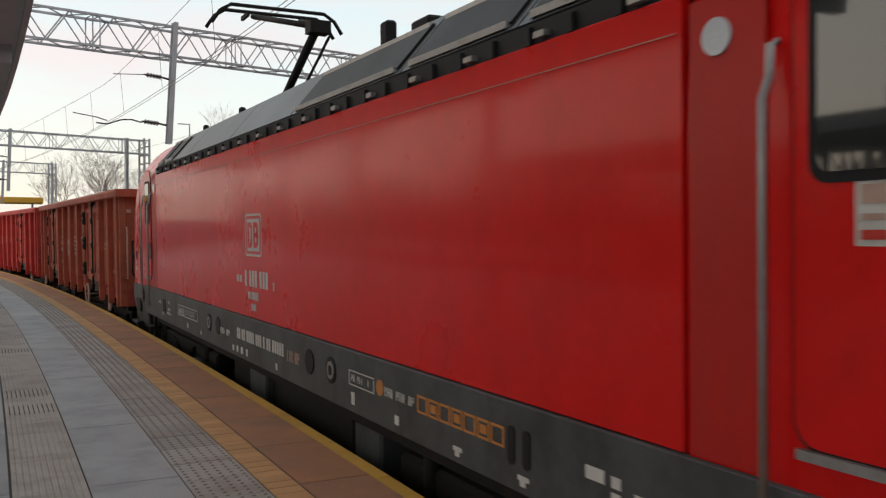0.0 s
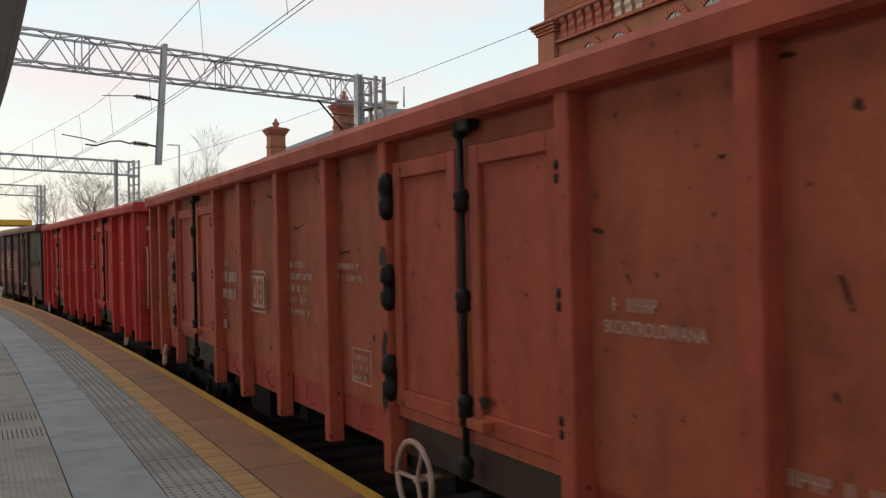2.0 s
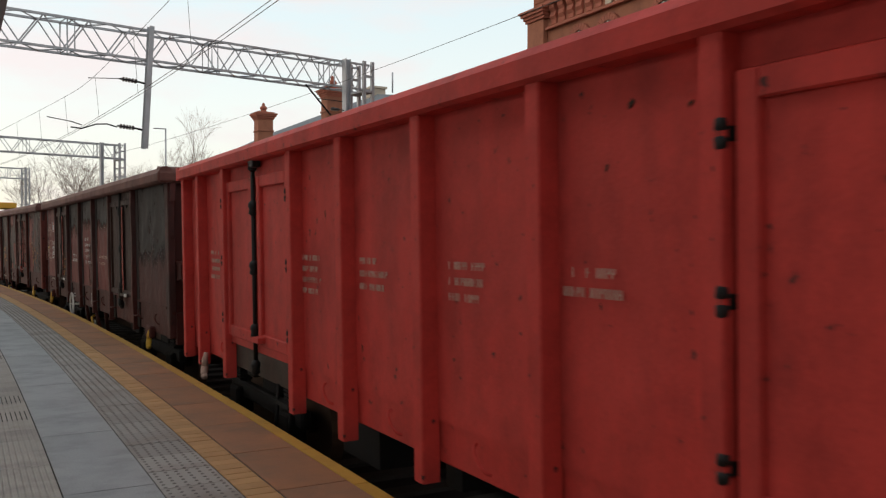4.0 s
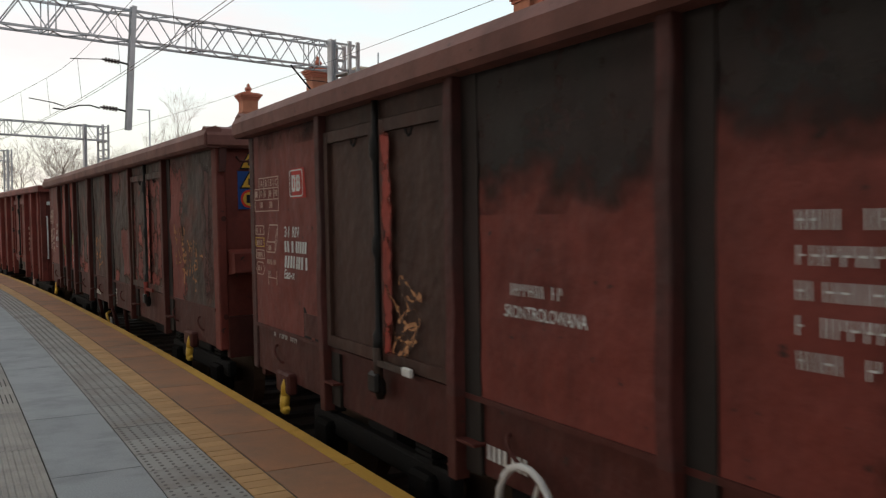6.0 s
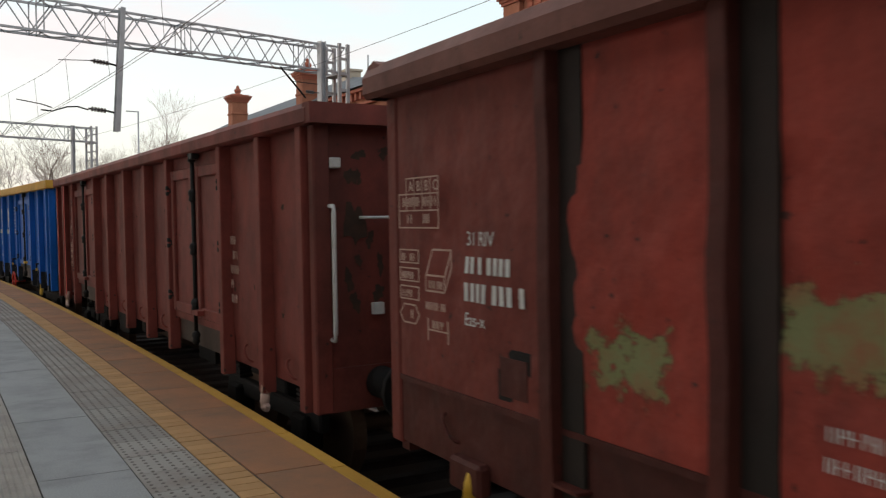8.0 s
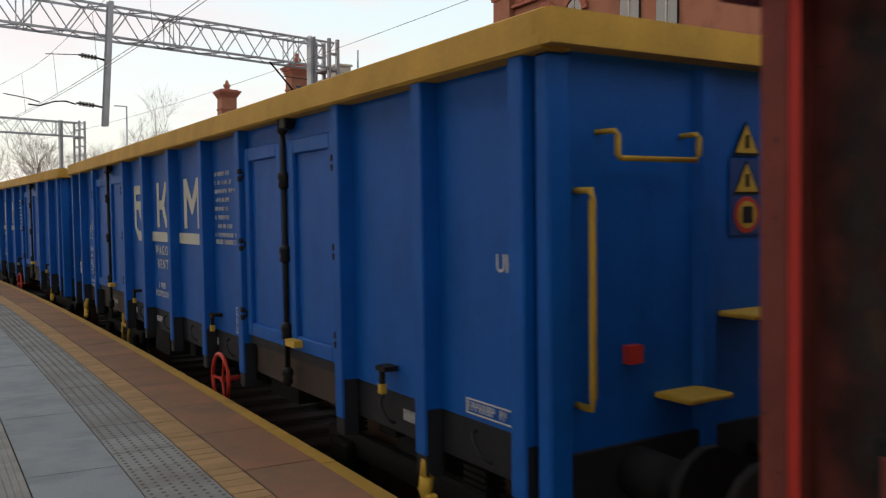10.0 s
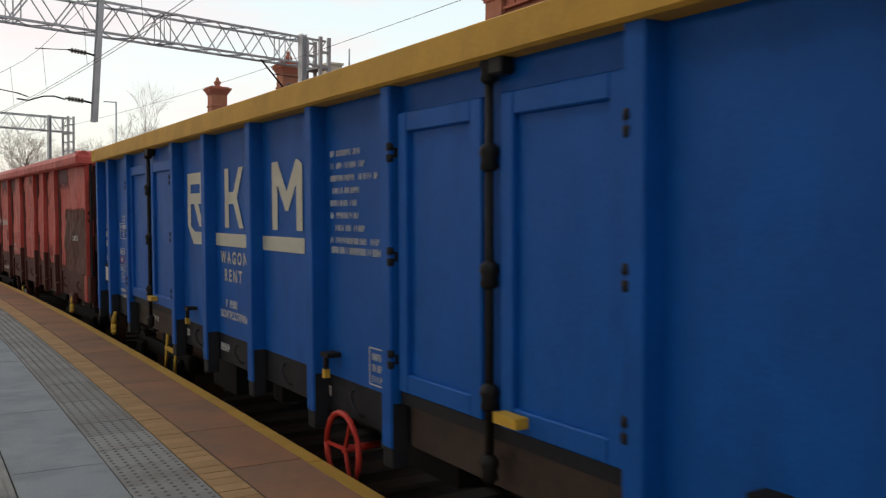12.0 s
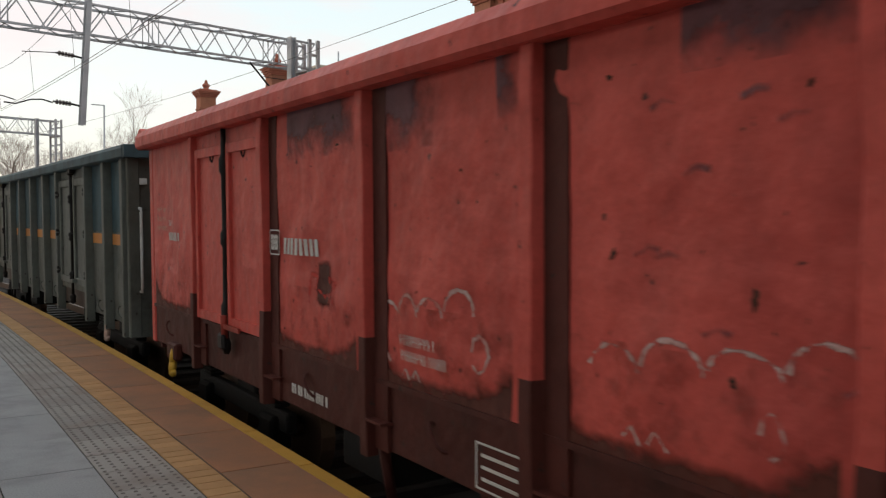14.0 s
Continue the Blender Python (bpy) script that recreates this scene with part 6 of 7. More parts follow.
# sunbleached wagon
T = wagon_coral
patch(T, -6.28, -4.72, 1.37, 2.44, P_UMBER, 21, 0.07, 0.0055, shut="fb")
patch(T, -5.1, -4.25, 2.76, 3.1, P_PURPLE, 22, 0.16, shut="tr")
patch(T, -2.05, -1.35, 2.86, 3.1, P_PURPLE, 23, 0.2, shut="tr")
patch(T, 0.35, 1.12, 2.72, 3.1, P_PURPLE, 24, 0.25, shut="tr")
patch(T, -0.4, -0.2, 2.75, 3.1, P_PURPLE, 28, 0.2, shut="tr")
patch(T, 1.3, 2.4, 2.75, 3.1, P_PURPLE, 29, 0.25, shut="tr")
patch(T, 0.88, 1.12, 1.9, 2.95, P_PURPLE, 25, 0.1, shut="r")
patch(T, 1.7, 1.95, 1.72, 2.05, P_UMBER, 27, 0.05)
for y0, y1 in ((1.3, 2.75), (-0.31, 1.13), (-1.99, -0.5), (-3.01, -2.3), (-4.1, -3.3), (-4.75, -4.3), (4.75, 6.3)):
    patch(T, y0, y1, 1.37, 1.85, P_UMBER, int(y0 * 10) + 60, 0.06, shut="bfr", top=lambda u: 1.47 + 0.16 * abs(2 * u - 1) ** 5 + 0.2 * max(0.0, u - 0.8))
for y, z, n, r in ((1.0, 1.76, 4, 0.12), (-0.85, 1.74, 4, 0.15)):
    for k in range(n):
        ribbon(T, [(y - k * 2.1 * r - r + r * math.cos(a), z + 0.03 * k + (0.09 + 0.03 * (k % 2)) * math.sin(a)) for a in [math.pi * q / 6 for q in range(7)]], 0.022, M_CHALK, cover=0.8 if y > 0 else 0.62)
ribbon(T, [(1.0, 1.76), (0.97, 1.6), (0.85, 1.5)], 0.022, M_CHALK, cover=0.8)
ribbon(T, [(-0.05 + 0.07 * math.cos(q * 0.8), 1.66 + 0.09 * math.sin(q * 0.8)) for q in range(8)], 0.022, M_CHALK, cover=0.8)
ribbon(T, [(-1.75 + 0.05 * math.cos(q * 0.8), 1.62 + 0.08 * math.sin(q * 0.8)) for q in range(7)], 0.02, M_CHALK, cover=0.7)
for k in range(2):
    ribbon(T, [(0.72 - k * 0.12, 1.44), (0.68 - k * 0.12, 1.49), (0.64 - k * 0.12, 1.43)], 0.02, M_CHALK, cover=0.75)
    ribbon(T, [(-1.05 - k * 0.14, 1.47), (-1.1 - k * 0.14, 1.52), (-1.15 - k * 0.14, 1.46)], 0.02, M_CHALK, cover=0.75)
# chalked letters over three bays
GLYPHS = {"M": ((0, 0, 0, 1), (0, 1, 0.5, 0.4), (0.5, 0.4, 1, 1), (1, 1, 1, 0)), "R": ((0, 0, 0, 1), (0, 1, 0.9, 0.8), (0.9, 0.8, 0, 0.5), (0.2, 0.5, 1, 0)), "L": ((0, 1, 0, 0), (0, 0, 0.8, 0)), "I": ((0.2, 0.9, 0.2, 0.1), (0.2, 0.1, 0.8, 0.05))}
for ch, y, z in (("M", -2.57, 1.53), ("R", -2.76, 1.53), ("L", -3.41, 1.55), ("I", -3.56, 1.55), ("M", -3.7, 1.55), ("R", -3.89, 1.55), ("L", -4.52, 1.58)):
    for a, b, c, d in GLYPHS[ch]:
        ribbon(T, [(y - 0.13 * a, z + 0.17 * b), (y - 0.13 * c, z + 0.17 * d)], 0.026, M_CHALK, cover=0.75)
emblem(T, side_pose(2.72, 2.06, -1.41), 0.2, 0.19, M_WHITE)
word = digits(T, side_pose(2.5, 2.07, X), (8,), 0.12, M_WHITE, "word_bar")
uic = sign(T, "UIC St", -5.41, 1.9, 0.115, M_WHITE, X, 0.002)
extra = bars(T, side_pose(0.72, 1.62, X), 2, M_WHITE, 0.5, 0.06, 0.09, 91)
lay(uic, T, 0.011)
for ob in (word, extra, sign(T, "31 RIV", 5.75, 2.25, 0.09, M_WHITE, X), digits(T, side_pose(5.75, 2.1, X), (4, 3, 1), 0.085, M_WHITE), bars(T, side_pose(6.2, 2.4, X), 3, M_FADED, 0.4, 0.05, 0.1, 92)):
    lay(ob, T, 0.008)
flat(T, "data_frame", frame_rects(0.4, 0.24, 0.01) + [(0.05, 0.35, 0.05 + k * 0.06, 0.066 + k * 0.06) for k in range(3)], M_WHITE, side_pose(-0.0, 0.98, -1.375))
digits(T, side_pose(2.4, 1.05, -1.375), (2, 2, 4, 3, 1), 0.07, M_WHITE)
chips(T, 26, 15, -6.0, 2.8, 1.5, 3.0, 0.02)
for k, (y, z) in enumerate(((-1.2, 2.75), (-1.6, 2.75), (-1.75, 2.66), (-1.35, 2.5), (-1.1, 2.2), (-1.2, 2.18), (-1.45, 1.92), (-2.0, 1.8))):
    ribbon(T, [(y, z), (y - 0.07, z + 0.025), (y - 0.13, z + 0.01)], 0.022, P_PURPLE, cover=0.55)
ribbon(T, [(2.05, 1.75), (2.03, 1.95), (1.93, 1.93), (1.96, 1.85), (1.9, 1.84), (1.82, 1.8)], 0.035, M_BRIGHT, cover=0.7)
ribbon(T, [(1.75, 1.77), (1.74, 1.93), (1.64, 1.9), (1.72, 1.84), (1.6, 1.74)], 0.035, M_BRIGHT, cover=0.7)
# grey wagon: a stripe and teal upper panels
T = wagon_grey
edges = [a - HALF for a in A_POSTS]
for i, (a, b) in enumerate(zip(edges, edges[1:])):
    patch(T, a + 0.07, b - 0.07, 2.12, 3.08, P_TEAL, 31 + i, 0.02, 0.003, "painted_field", shut="tfr")
    lay(flat(T, "stripe", [(0, b - a - 0.14, 0, 0.14)], M_ORANGEP, side_pose(b - 0.07, 1.98, X)), T, 0.006)


# ---- the locomotive ----
def rounded(y0, y1, w, r, n=5):
    """A plan outline: flat at y0, rounded corners at y1."""
    pts = [(-w, y0), (w, y0)]
    s = 1 if y1 > y0 else -1
    for k in range(n + 1):
        a = math.pi / 2 * k / n
        pts.append((w - r + r * math.cos(a), y1 - s * r + s * r * math.sin(a)))
    for k in range(n + 1):
        a = math.pi / 2 * (1 - k / n)
        pts.append((-w + r - r * math.cos(a), y1 - s * r + s * r * math.sin(a)))
    return pts


def loft(bm, levels):
    rings = [[bm.verts.new((x, y, z)) for x, y in pts] for z, pts in levels]
    n = len(rings[0])
    for a, b in zip(rings, rings[1:]):
        for j in range(n):
            f = bm.faces.new((a[j], a[(j + 1) % n], b[(j + 1) % n], b[j]))
            f.smooth = 2 <= j < n - 1
    bm.faces.new(rings[0])
    bm.faces.new(rings[-1])
    bmesh.ops.recalc_face_normals(bm, faces=bm.faces[:])


def plate(w, h, r, t):
    bm = bmesh.new()
    prism(bm, rounded_rect(w, h, r), 0, t, axis="z")
    return bm


def locomotive():
    t = thing("electric_locomotive", "red electric locomotive with grey skirt and raised pantograph", "locomotive")
    W = 1.49
    for sx in (-1, 1):
        part("side_panel", boxes((sx * 1.467 - 0.03, sx * 1.467 + 0.03, -5.8, 5.8, 1.475, 3.25), bevel=0.004), M_LOCO, t)
        part("skirt", boxes((sx * W - 0.035, sx * W + 0.028, -6.9, 6.9, 1.02, 1.47), bevel=0.004), M_LGREY, t)
        bm = bmesh.new()
        box(bm, sx * 1.44 - 0.04, sx * 1.44 + 0.04, -5.86, 5.86, 3.24, 3.36)
        for k in range(34):
            box(bm, sx * 1.475 - 0.03, sx * 1.475 + 0.03, -5.8 + k * 0.345, -5.8 + k * 0.345 + 0.05, 3.25, 3.34)
        part("gutter", bm, M_BLACK, t)
        bolt = mesh_of("roof_bolt", boxes((sx * 1.49 - 0.03, sx * 1.49 + 0.02, 0.0, 0.09, 3.27, 3.3)), M_STEEL)
        for k in range(17):
            part("roof_bolt", bolt, None, t, m=pose(0, -5.6 + k * 0.69, 0))
        for i, (y0, y1, dark) in enumerate(((-5.86, -4.6, True), (-4.58, -3.2, True), (-3.18, -0.9, True), (-0.88, 1.3, False), (1.32, 3.6, False), (3.62, 4.55, False), (4.57, 5.25, True), (5.27, 5.86, True))):
            bm = bmesh.new()
            prism(bm, tuple((sx * x, z) for x, z in ((1.44, 3.36), (1.46, 3.38), (1.10, 3.80), (1.02, 3.80), (1.36, 3.36))), y0, y1)
            panel = part("roof_panel", bm, M_LROOF, t)
            if dark:
                bm = bmesh.new()
                prism(bm, tuple((sx * x, z) for x, z in ((1.43, 3.42), (1.44, 3.43), (1.165, 3.75), (1.14, 3.74))), y0 + 0.08, y1 - 0.08)
                part("grille", bm, M_BLACK, panel)
                for z in (3.42, 3.74):
                    x = 1.472 - (z - 3.38) * 0.857
                    part("grille_bar", boxes((sx * x - 0.02, sx * x + 0.02, y0 + 0.1, y1 - 0.1, z - 0.02, z + 0.02)), M_STEEL, panel)
    part("roof", boxes((-1.04, 1.04, -5.86, 5.86, 3.72, 3.81), (-1.4, 1.4, -5.8, 5.8, 1.3, 3.35), (-1.0, 1.0, -5.8, 5.8, 3.35, 3.72)), M_LROOF, t)
    for q in ((-0.9, -0.8, -1.75, -1.6, 3.81, 4.1), (-0.9, -0.82, 2.9, 3.0, 3.81, 3.98), (-0.9, -0.82, 5.0, 5.1, 3.81, 3.98), (-0.5, 0.5, -3.2, -2.6, 3.81, 3.98), (-0.95, -0.75, -2.6, -2.3, 3.81, 3.95)):
        part("roof_gear", boxes(q, bevel=0.02), M_DARK, t)
    for s in (-1, 1):
        lv = []
        for z, yf, w, r in ((1.44, 8.6, 1.485, 0.45), (1.9, 8.62, 1.485, 0.45), (2.3, 8.6, 1.485, 0.47), (2.6, 8.54, 1.485, 0.48), (2.9, 8.44, 1.48, 0.5), (3.15, 8.3, 1.465, 0.52), (3.35, 8.1, 1.42, 0.54), (3.5, 7.92, 1.35, 0.54), (3.65, 7.68, 1.24, 0.52), (3.76, 7.4, 1.12, 0.5), (3.82, 7.0, 1.0, 0.4)):
            lv.append((z, rounded(s * 5.82, s * yf, w, r)))
        bm = bmesh.new()
        loft(bm, lv)
        cab = part("cab", bm, M_LOCO, t)
        lv = [(z, rounded(s * 6.9, s * yf, w, 0.4)) for z, yf, w in ((0.55, 8.3, 1.3), (0.8, 8.5, 1.45), (1.2, 8.6, 1.505), (1.44, 8.6, 1.505))]
        bm = bmesh.new()
        loft(bm, lv)
        part("nose_skirt", bm, M_LGREY, cab)
        part("anti_climber", boxes((-1.35, 1.35, s * 8.7 - 0.3, s * 8.7 + 0.25, 0.95, 1.42), bevel=0.03), M_LGREY, cab)
        # Raised black plate in place of a hollow; its colour paints the shade inside.
        part("recess_plate", boxes((-1.37, -1.3, s * 8.68 - 0.12, s * 8.68 + 0.14, 1.02, 1.3)), M_BLACK, cab)
        bm = bmesh.new()
        prism(bm, ((s * 8.2, 2.4), (s * 8.53, 2.4), (s * 8.1, 3.32), (s * 7.7, 3.32)), -0.9, 0.9, axis="x")
        part("windscreen", bm, M_GLASS, cab)
        for sx in (-1, 1):
            dm = Matrix(((0, 0, sx, sx * 1.487), (1, 0, 0, s * 6.6), (0, 1, 0, 2.49), (0, 0, 0, 1)))
            bm = bmesh.new()
            prism(bm, rounded_rect(0.58, 1.76, 0.1), 0.0, 0.006, axis="z")
            gap = part("door_gap", bm, M_BLACK, cab, m=dm)
            door = part("cab_door", plate(0.558, 1.735, 0.095, 0.012), M_LOCO, cab, m=dm)
            part("window_seal", plate(0.43, 0.70, 0.07, 0.02), M_BLACK, door, m=pose(0, 0.35, 0))
            part("window_pane", plate(0.36, 0.63, 0.05, 0.023), M_GLASS, door, m=pose(0, 0.35, 0))
            part("notice", plate(0.13, 0.22, 0.004, 0.016), M_WHITE, door, m=pose(-0.02, -0.09, 0))
            flat(door, "notice_print", [(-0.045, 0.045, 0.02, 0.08), (-0.045, 0.045, -0.03, -0.01)], M_FADED, pose(-0.02, -0.09, 0.0165))
            flat(door, "notice_print", [(-0.045, 0.045, -0.09, -0.06)], M_REDP, pose(-0.02, -0.09, 0.0165))
            part("threshold", boxes((-0.26, 0.26, -0.91, -0.875, 0.0, 0.03)), M_STEEL, door)
            bm = bmesh.new()
            box(bm, -0.03, 0.03, -0.62, -0.36, 0.012, 0.045)
            box(bm, -0.05, 0.05, -0.55, -0.45, 0.012, 0.035)
            part("door_handle", bm, M_STEEL, door, m=pose(s * -0.27 * sx * -1 * s, 0.05, 0))
            for yy in (6.245, 6.9):
                bm = bmesh.new()
                x = sx * 1.49
                tube(bm, [(x, s * yy, 2.98), (x + sx * 0.03, s * yy, 2.97), (x + sx * 0.035, s * yy, 2.86), (x + sx * 0.07, s * yy, 2.78), (x + sx * 0.07, s * yy, 1.2), (x, s * yy, 1.17)], 0.0155, 8)
                part("handrail", bm, M_STEEL, cab)
            bm = bmesh.new()
            disc(bm, (sx * 1.493, s * 5.98, 3.05), "x", 0.0, 0.07, 0.02, 20)
            part("marker_disc", bm, M_LAMP, cab)
            part("dusty_panel", boxes((sx * 1.487 - 0.006, sx * 1.487 + 0.006, min(s * 5.84, s * 6.2), max(s * 5.84, s * 6.2), 1.48, 3.2)), M_LOCOD, cab)
            # No opening is cut: a black plate paints the shaded step well.
            part("step_well_plate", boxes((sx * 1.515 - 0.01, sx * 1.515 + 0.012, min(s * 6.4, s * 6.72), max(s * 6.4, s * 6.72), 1.1, 1.34), bevel=0.004), M_BLACK, cab)
            for zz in (0.5, 0.78):
                part("cab_step", boxes((sx * 1.44 - 0.09, sx * 1.44 + 0.09, s * 6.55 - 0.22, s * 6.55 + 0.22, zz, zz + 0.035), bevel=0.008), M_DARK, cab)
            for q in (-0.21, 0.21):
                part("step_hanger", boxes((sx * 1.44 - 0.02, sx * 1.44 + 0.02, s * 6.55 + q - 0.015, s * 6.55 + q + 0.015, 0.5, 1.03)), M_DARK, cab)
            # Another flat black plate, painting the shade of a hollow in the skirt.
            part("side_recess_plate", boxes((sx * 1.512 - 0.01, sx * 1.512 + 0.008, s * 7.6 - 0.22, s * 7.6 + 0.22, 0.98, 1.2), bevel=0.004), M_BLACK, cab)
            part("tread_plate", boxes((sx * 1.44 - 0.1, sx * 1.44 + 0.1, s * 7.95 - 0.3, s * 7.95 + 0.3, 0.72, 0.78), bevel=0.01), M_BLACK, cab)
            bm = bmesh.new()
            disc(bm, (sx * 1.52, s * 7.08, 1.3), "x", 0.0, 0.1, 0.02, 18)
            part("socket", bm, M_BLACK, cab)
            part("panel_seam", boxes((sx * 1.487 - 0.004, sx * 1.487 + 0.004, s * 7.5 - 0.006, s * 7.5 + 0.006, 1.47, 3.1)), M_BLACK, cab)
            bm = bmesh.new()
            disc(bm, (sx * 1.487, s * 7.92, 1.95), "x", 0.0, 0.07, 0.012, 18)
            part("round_cap", bm, M_BLACK, cab)
            part("tag", boxes((sx * 1.487 - 0.004, sx * 1.487 + 0.004, s * 7.92 - 0.04, s * 7.92 + 0.04, 1.68, 1.75), (sx * 1.487 - 0.004, sx * 1.487 + 0.004, s * 7.92 - 0.02, s * 7.92 + 0.02, 1.79, 1.84)), M_WHITE, cab)
            bm = bmesh.new()
            tube(bm, [(sx * 1.3, s * 8.35, 2.2), (sx * 1.5, s * 8.3, 2.2), (sx * 1.5, s * 8.36, 1.6), (sx * 1.42, s * 8.42, 1.5)], 0.02, 6)
            part("nose_rail", bm, M_BLACK, cab)
        buffers(t, s * 8.93, s)
    # skirt marks on the platform side
    X, K = -1.4985, -1.5275
    for y in (2.12, 1.68, -1.5, -2.0):
        bm = bmesh.new()
        disc(bm, (K, y, 1.27), "x", 0.0, 0.105, 0.012, 22)
        part("port", bm, M_BLACK, t)
    for y in (2.12, -2.0):
        bm = bmesh.new()
        disc(bm, (K - 0.008, y - 0.01, 1.27), "x", 0.045, 0.07, 0.012, 18)
        part("filler_ring", bm, M_STEEL, t)
    for y in (-4.6, -4.74, 5.0, 5.12):
        part("latch_slot", plate(0.065, 0.2, 0.03, 0.006), M_BLACK, t, m=side_pose(y, 1.25, K + 0.002))
    emblem(t, side_pose(0.54, 2.1, X), 0.60, 0.43, M_WHITE, M_LOCO)
    digits(t, side_pose(0.90, 1.82, X), (2, 2), 0.075, M_WHITE)
    digits(t, side_pose(0.57, 1.79, X), (1, 3, 3), 0.165, M_WHITE)
    digits(t, side_pose(-0.42, 1.79, X), (1,), 0.08, M_WHITE)
    digits(t, side_pose(0.46, 1.66, X), (2, 5), 0.08, M_WHITE)
    digits(t, side_pose(0.34, 1.55, X), (4,), 0.07, M_WHITE)
    bars(t, side_pose(1.57, 1.2, K), 1, M_WHITE, 0.5, 0.07, seed=3)
    digits(t, side_pose(0.82, 1.22, K), (2, 2, 4, 3, 1, 2, 5), 0.115, M_WHITE)
    bars(t, side_pose(-0.9, 1.2, K), 1, M_FADED, 0.42, 0.1, seed=4)
    flat(t, "data_frame", frame_rects(0.46, 0.11, 0.008), M_WHITE, side_pose(-2.38, 1.22, K))
    bars(t, side_pose(-2.42, 1.25, K), 1, M_WHITE, 0.36, 0.05, seed=5)
    bm = bmesh.new()
    disc(bm, (K, -2.94, 1.28), "x", 0.0, 0.055, 0.008, 16)
    part("orange_dot", bm, M_ORANGEP, t)
    bars(t, side_pose(-3.02, 1.24, K), 1, M_WHITE, 0.46, 0.06, seed=6)
    for k in range(7):
        flat(t, "orange_marking", frame_rects(0.13, 0.11, 0.014) + [(0.03, 0.1, 0.03, 0.08)] * (k % 2), M_ORANGEP, side_pose(-3.52 - k * 0.147, 1.22, K))
    flat(t, "data_frame", frame_rects(1.25, 0.14, 0.008) + [(0.45 + k * 0.055, 0.453 + k * 0.055, 0.03, 0.11) for k in range(12)], M_WHITE, side_pose(4.02, 1.21, K))
    sign(t, "160 PL", 4.0, 1.225, 0.13, M_WHITE, K, 0.002, 1.1)
    bars(t, side_pose(4.85, 1.3, K), 1, M_WHITE, 0.3, 0.045, seed=7)
    bars(t, side_pose(4.85, 1.2, K), 2, M_WHITE, 0.35, 0.04, 0.06, seed=8)
    bars(t, side_pose(5.6, 1.26, K), 1, M_WHITE, 0.3, 0.05, seed=9)
    for y, z, w, h in ((1.02, 1.07, 0.06, 0.06), (0.85, 1.07, 0.06, 0.07), (0.68, 1.07, 0.08, 0.07), (0.48, 1.07, 0.06, 0.07), (-0.55, 1.07, 0.05, 0.06), (-2.42, 1.08, 0.06, 0.09), (-3.18, 1.08, 0.06, 0.06), (-3.98, 1.09, 0.1, 0.025), (-4.0, 1.06, 0.05, 0.05), (-4.66, 1.09, 0.1, 0.025), (-4.68, 1.06, 0.05, 0.05), (2.6, 1.07, 0.05, 0.05), (3.4, 1.08, 0.06, 0.06), (5.2, 1.1, 0.05, 0.05), (-5.22, 1.24, 0.13, 0.06), (-5.4, 1.24, 0.06, 0.05), (-5.4, 1.17, 0.06, 0.05), (-5.55, 1.2, 0.2, 0.05)):
        flat(t, "marking", [(0, w, 0, h)], M_WHITE, side_pose(y, z, K))
    flat(t, "pinstripe", [(0, 11.55, 0, 0.004)], M_FADED, side_pose(5.78, 3.1, X))
    # running gear
    for y in (-4.75, 4.75):
        bogie(t, y, 1.3, 0.6)
        for x in (-1.2, 1.2):
            part("bogie_beam", boxes((x - 0.1, x + 0.1, y - 2.0, y + 2.0, 0.52, 0.78), bevel=0.03), M_DARK, t)
        for k in (-1, 1):
            bm = bmesh.new()
            tube(bm, [(-1.3, y + k * 0.75, 0.7), (-1.32, y + k * 0.25, 0.55)], 0.05, 8)
            part("damper", bm, M_DARK, t)
            bm = bmesh.new()
            tube(bm, [(-1.28, y + k * 1.5, 0.45), (-1.28, y + k * 1.5, 0.9)], 0.07, 8)
            part("damper", bm, M_DARK, t)
    part("transformer_case", boxes((-1.3, 1.3, -1.9, 1.9, 0.35, 0.95), bevel=0.04), M_DARK, t)
    part("equipment_box", boxes((-1.38, -1.1, 0.3, 0.9, 0.5, 0.88), bevel=0.02), M_LGREY, t)
    part("equipment_box", boxes((-1.38, -1.1, -2.6, -2.1, 0.45, 0.88), bevel=0.02), M_LGREY, t)
    part("floor_frame", boxes((-1.42, 1.42, -8.2, 8.2, 0.9, 1.3)), M_DARK, t)
    bm = bmesh.new()
    tube(bm, [(-1.36, 3.0, 0.55), (-1.36, 3.7, 0.55)], 0.09, 12)
    part("air_cylinder", bm, M_LGREY, t)
    # raised pantograph over the trailing bogie
    pg = part("pantograph", boxes((-0.55, 0.55, 3.3, 4.6, 3.98, 4.03)), M_DARK, t, "black single-arm pantograph")
    bm = bmesh.new()
    for x in (-0.5, 0.5):
        for y in (3.4, 4.5):
            tube(bm, [(x, y, 3.8), (x, y, 4.0)], 0.06, 8)
    part("base_insulator", bm, M_INSUL, pg)
    bm = bmesh.new()
    tube(bm, [(0, 4.35, 4.03), (0, 2.4, 5.0)], 0.06, 8)
    tube(bm, [(0.12, 4.0, 4.03), (0.12, 2.3, 4.86)], 0.022, 6)
    part("lower_arm", bm, M_DARK, pg)
    bm = bmesh.new()
    for x in (-0.12, 0.12):
        tube(bm, [(x * 0.6, 2.4, 5.0), (x * 3, 4.15, 5.48)], 0.04, 8)
    box(bm, -0.14, 0.14, 2.28, 2.5, 4.9, 5.06)
    part("upper_arm", bm, M_DARK, pg)
    bm = bmesh.new()
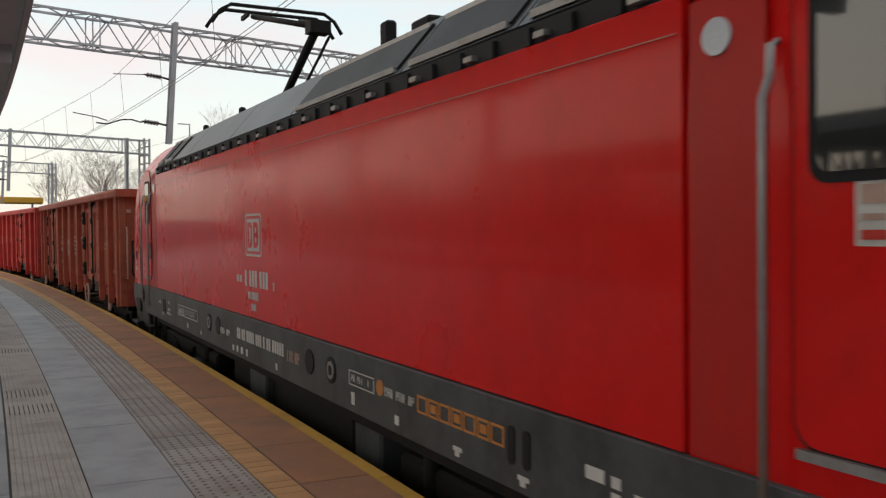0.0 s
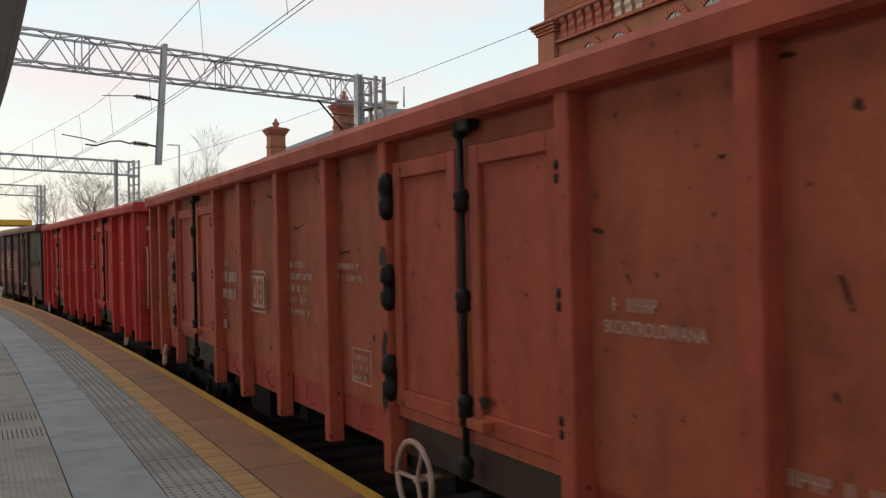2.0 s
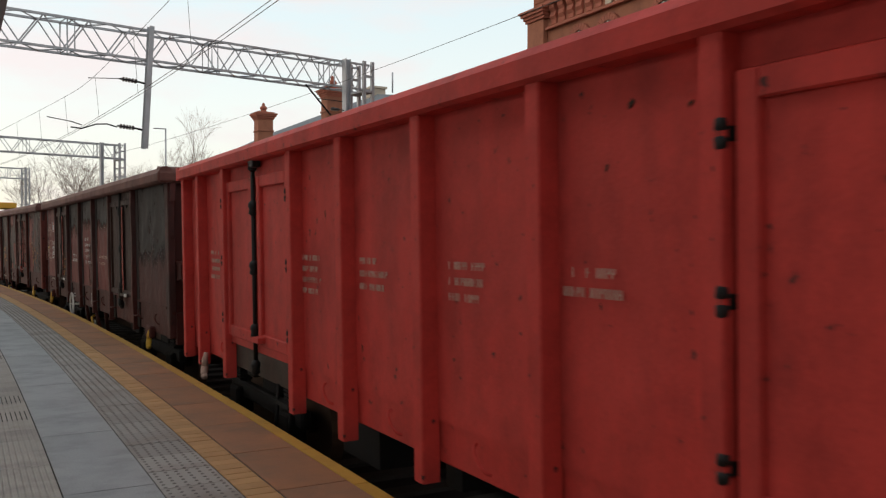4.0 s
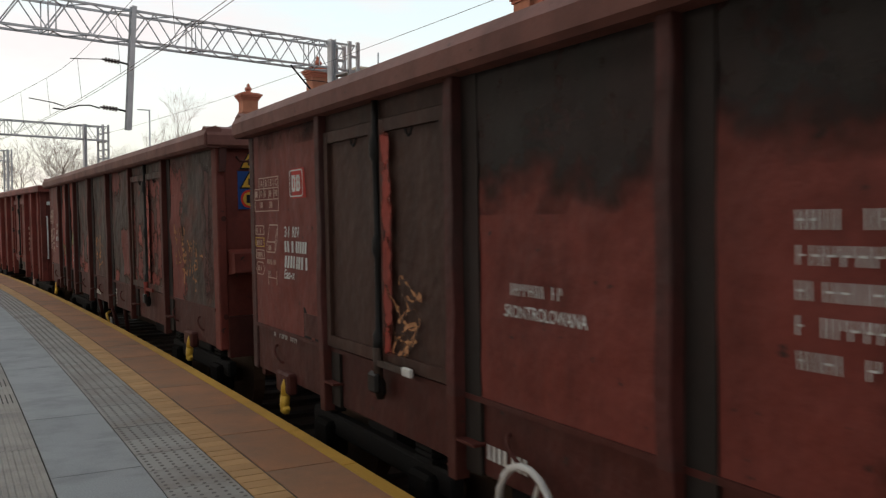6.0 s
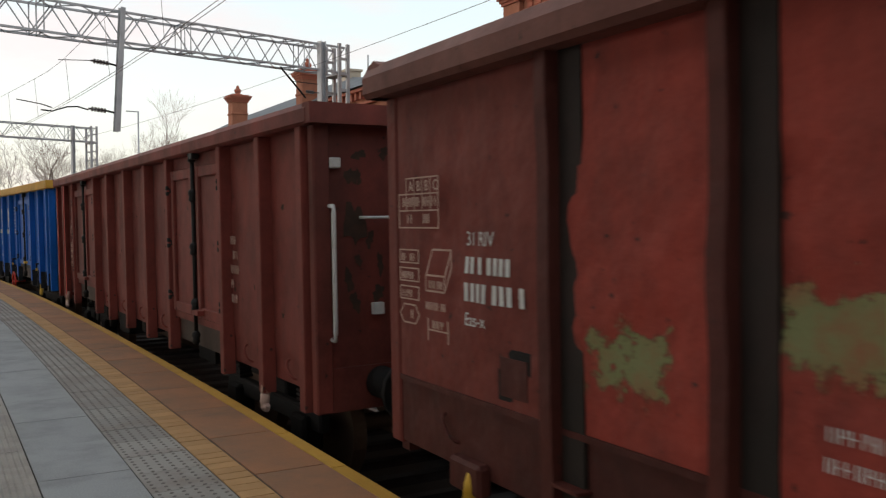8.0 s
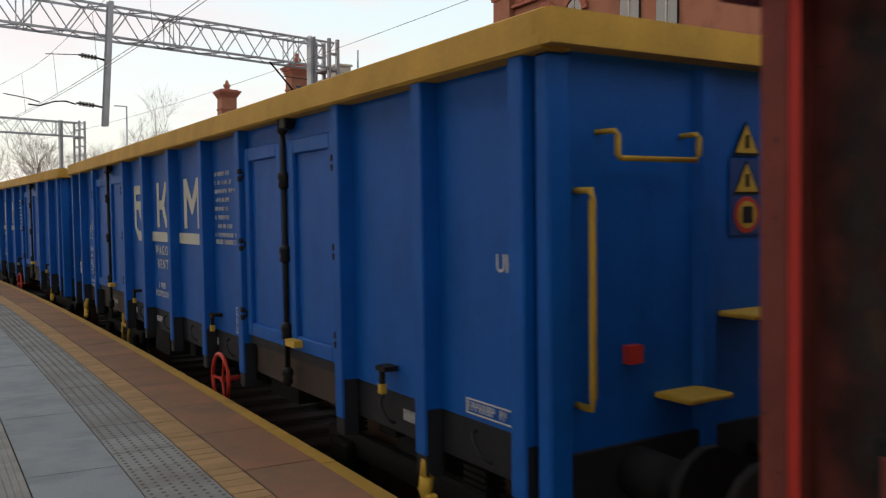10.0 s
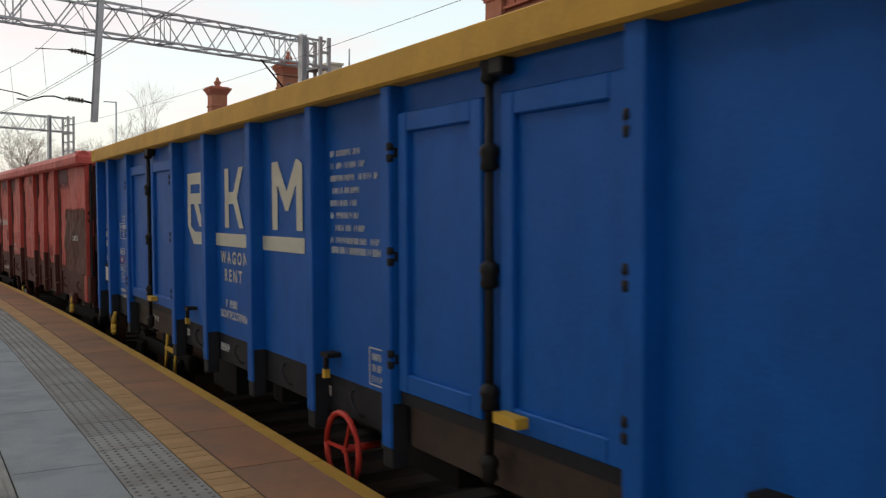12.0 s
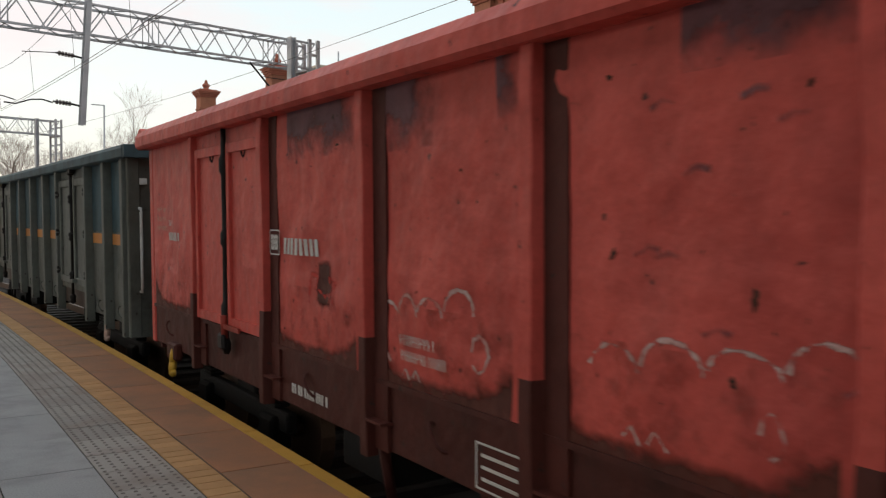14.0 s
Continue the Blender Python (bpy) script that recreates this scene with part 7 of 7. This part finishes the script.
    for y in (4.05, 4.4):
        tube(bm, [(-0.98, y, 5.32), (-0.86, y, 5.5), (-0.7, y, 5.6), (0.7, y, 5.6), (0.86, y, 5.5), (0.98, y, 5.32)], 0.028, 6)
    for x in (-0.45, 0.45):
        box(bm, x - 0.02, x + 0.02, 4.05, 4.4, 5.46, 5.52)
    part("collector_head", bm, M_DARK, pg)
    return t


loco = locomotive()
PITCH = 14.04
# Each wagon's shift along the train, set to fit the camera's view.
VIEW_SHIFT = (-0.05, 0.0, 0.02, 0.0, 0.06, 0.165, 0.33, 0.2, -0.05)
TRAIN = [(loco, -9.94, 4.75)] + [(w, HALF + PITCH * i + VIEW_SHIFT[i], 4.5) for i, w in enumerate((wagon_brown, wagon_red, wagon_sooty, wagon_graffiti, wagon_maroon, wagon_blue, wagon_blue_b, wagon_coral, wagon_grey))]


# ---- paving, piece by piece ----
def paving(name, mat, o0, o1, length, s0, s1, gap=0.006, make=None, limit=300, first=0.0, tilt=0.0):
    """Pieces along a band; the nearest are single objects, the rest one mesh."""
    rng = random.Random(name)
    n = int((s1 - s0) / length)
    w = o1 - o0 - gap
    def bm_piece():
        bm = bmesh.new()
        if make:
            make(bm, w, length - gap)
        else:
            a, b, c = w / 2, (length - gap) / 2, 0.003
            prism(bm, ((-a, -0.03), (a, -0.03), (a, -c), (a - c, 0), (-a + c, 0), (-a, -c)), -b, b)
        return bm
    me = mesh_of(name, bm_piece(), mat)
    near = []
    rest = bmesh.new()
    for i in range(n):
        s = s0 + (i + 0.5) * length
        m = line_pose(s, (o0 + o1) / 2, rng.uniform(-0.0015, 0.0015)) @ pose(0, 0, 0, rng.uniform(-tilt, tilt), rng.uniform(-tilt, tilt), 0)
        if 2.0 <= s and len(near) < limit:
            near.append(part(name, me, None, platform, m=m))
        else:
            k = len(rest.verts)
            rest.from_mesh(me)
            rest.verts.ensure_lookup_table()
            for v in rest.verts[k:]:
                v.co = m @ v.co
    if len(rest.verts):
        ob = part(name + "_run", rest, mat, platform)
        ob["kind"] = "stuff"
    else:
        rest.free()


def ribbed(bm, w, l):
    n = 11
    out = [(-w / 2, -0.03), (w / 2, -0.03)]
    pitch = w / n
    for i in range(n):
        x = w / 2 - i * pitch
        out += [(x - 0.001, -0.005), (x - pitch * 0.12, 0.0), (x - pitch * 0.72, 0.0), (x - pitch * 0.82, -0.005)]
    prism(bm, out, -l / 2, l / 2)


def studded(bm, w, l):
    prism(bm, ((-w / 2, -0.03), (w / 2, -0.03), (w / 2, -0.002), (w / 2 - 0.002, 0), (-w / 2 + 0.002, 0), (-w / 2, -0.002)), -l / 2, l / 2)


paving("edge_line", M_LINE, EDGE - 0.105, EDGE, 1.0, -10, 70, 0.004, limit=60)
paving("edge_slab", M_EDGE, 1.622, EDGE - 0.105, 1.02, -10.2, 70, 0.006, limit=60)
paving("tactile_block", M_BLOCK, 1.412, 1.618, 0.13, -10, 70, 0.009, limit=300)
paving("studded_slab", M_STUD, 0.996, 1.41, 0.424, -9.8, 70, 0.005, make=studded, limit=140)
paving("grey_slab", M_SLAB, 0.460, 0.994, 0.87, -10.05, 70, 0.005, limit=70)
paving("ribbed_tile", M_RIB, 0.036, 0.456, 0.43, -9.9, 50, 0.004, make=ribbed, limit=110)
for k in range(3):
    paving("grey_slab", M_SLAB, -0.56 - k * 0.6, 0.032 - k * 0.6, 0.87, -10.0 - k * 0.3, 60, 0.006, limit=60)
bm = bmesh.new()
strip(bm, -30, 100, -9.0, -1.77, -0.03, -0.001, 2.0)
part("far_paving", bm, M_SLAB, platform)
# domes on the studded slabs
verts, faces = [], []
for row in range(int(40 / 0.0706)):
    s = -2 + row * 0.0706
    m = line_pose(s, 0.0)
    for j in range(6):
        o = 1.03 + j * 0.069
        c = m @ Vector((o, 0, 0))
        k0 = len(verts)
        for r, z in ((0.0135, 0.0005), (0.009, 0.004)):
            for q in range(6):
                verts.append((c.x + r * math.cos(q * 1.0472), c.y + r * math.sin(q * 1.0472), z))
        for q in range(6):
            faces.append((k0 + q, k0 + (q + 1) % 6, k0 + 6 + (q + 1) % 6, k0 + 6 + q))
        faces.append(tuple(k0 + 6 + q for q in range(6)))
me = bpy.data.meshes.new("stud")
me.from_pydata(verts, [], faces)
me.materials.append(M_STUDTOP)
studs = part("stud", me, None, platform)
studs["kind"] = "stuff"


# ---- the ride ----
SPEED, START = 8.545, 18.25


def ride_pose(s, pivot):
    a, b = on_line(s - pivot, TRACK, RAIL), on_line(s + pivot, TRACK, RAIL)
    d = b - a
    return Matrix.Translation((a + b) / 2) @ Matrix.Rotation(math.atan2(-d.x, d.y), 4, "Z") @ Matrix.Rotation(radians(-0.97), 4, "Y")


def motions():
    for vehicle, middle, pivot in TRAIN:
        walk(vehicle, [(t / 2, ride_pose(START - SPEED * t / 2 + middle, pivot)) for t in range(29)])


motions()
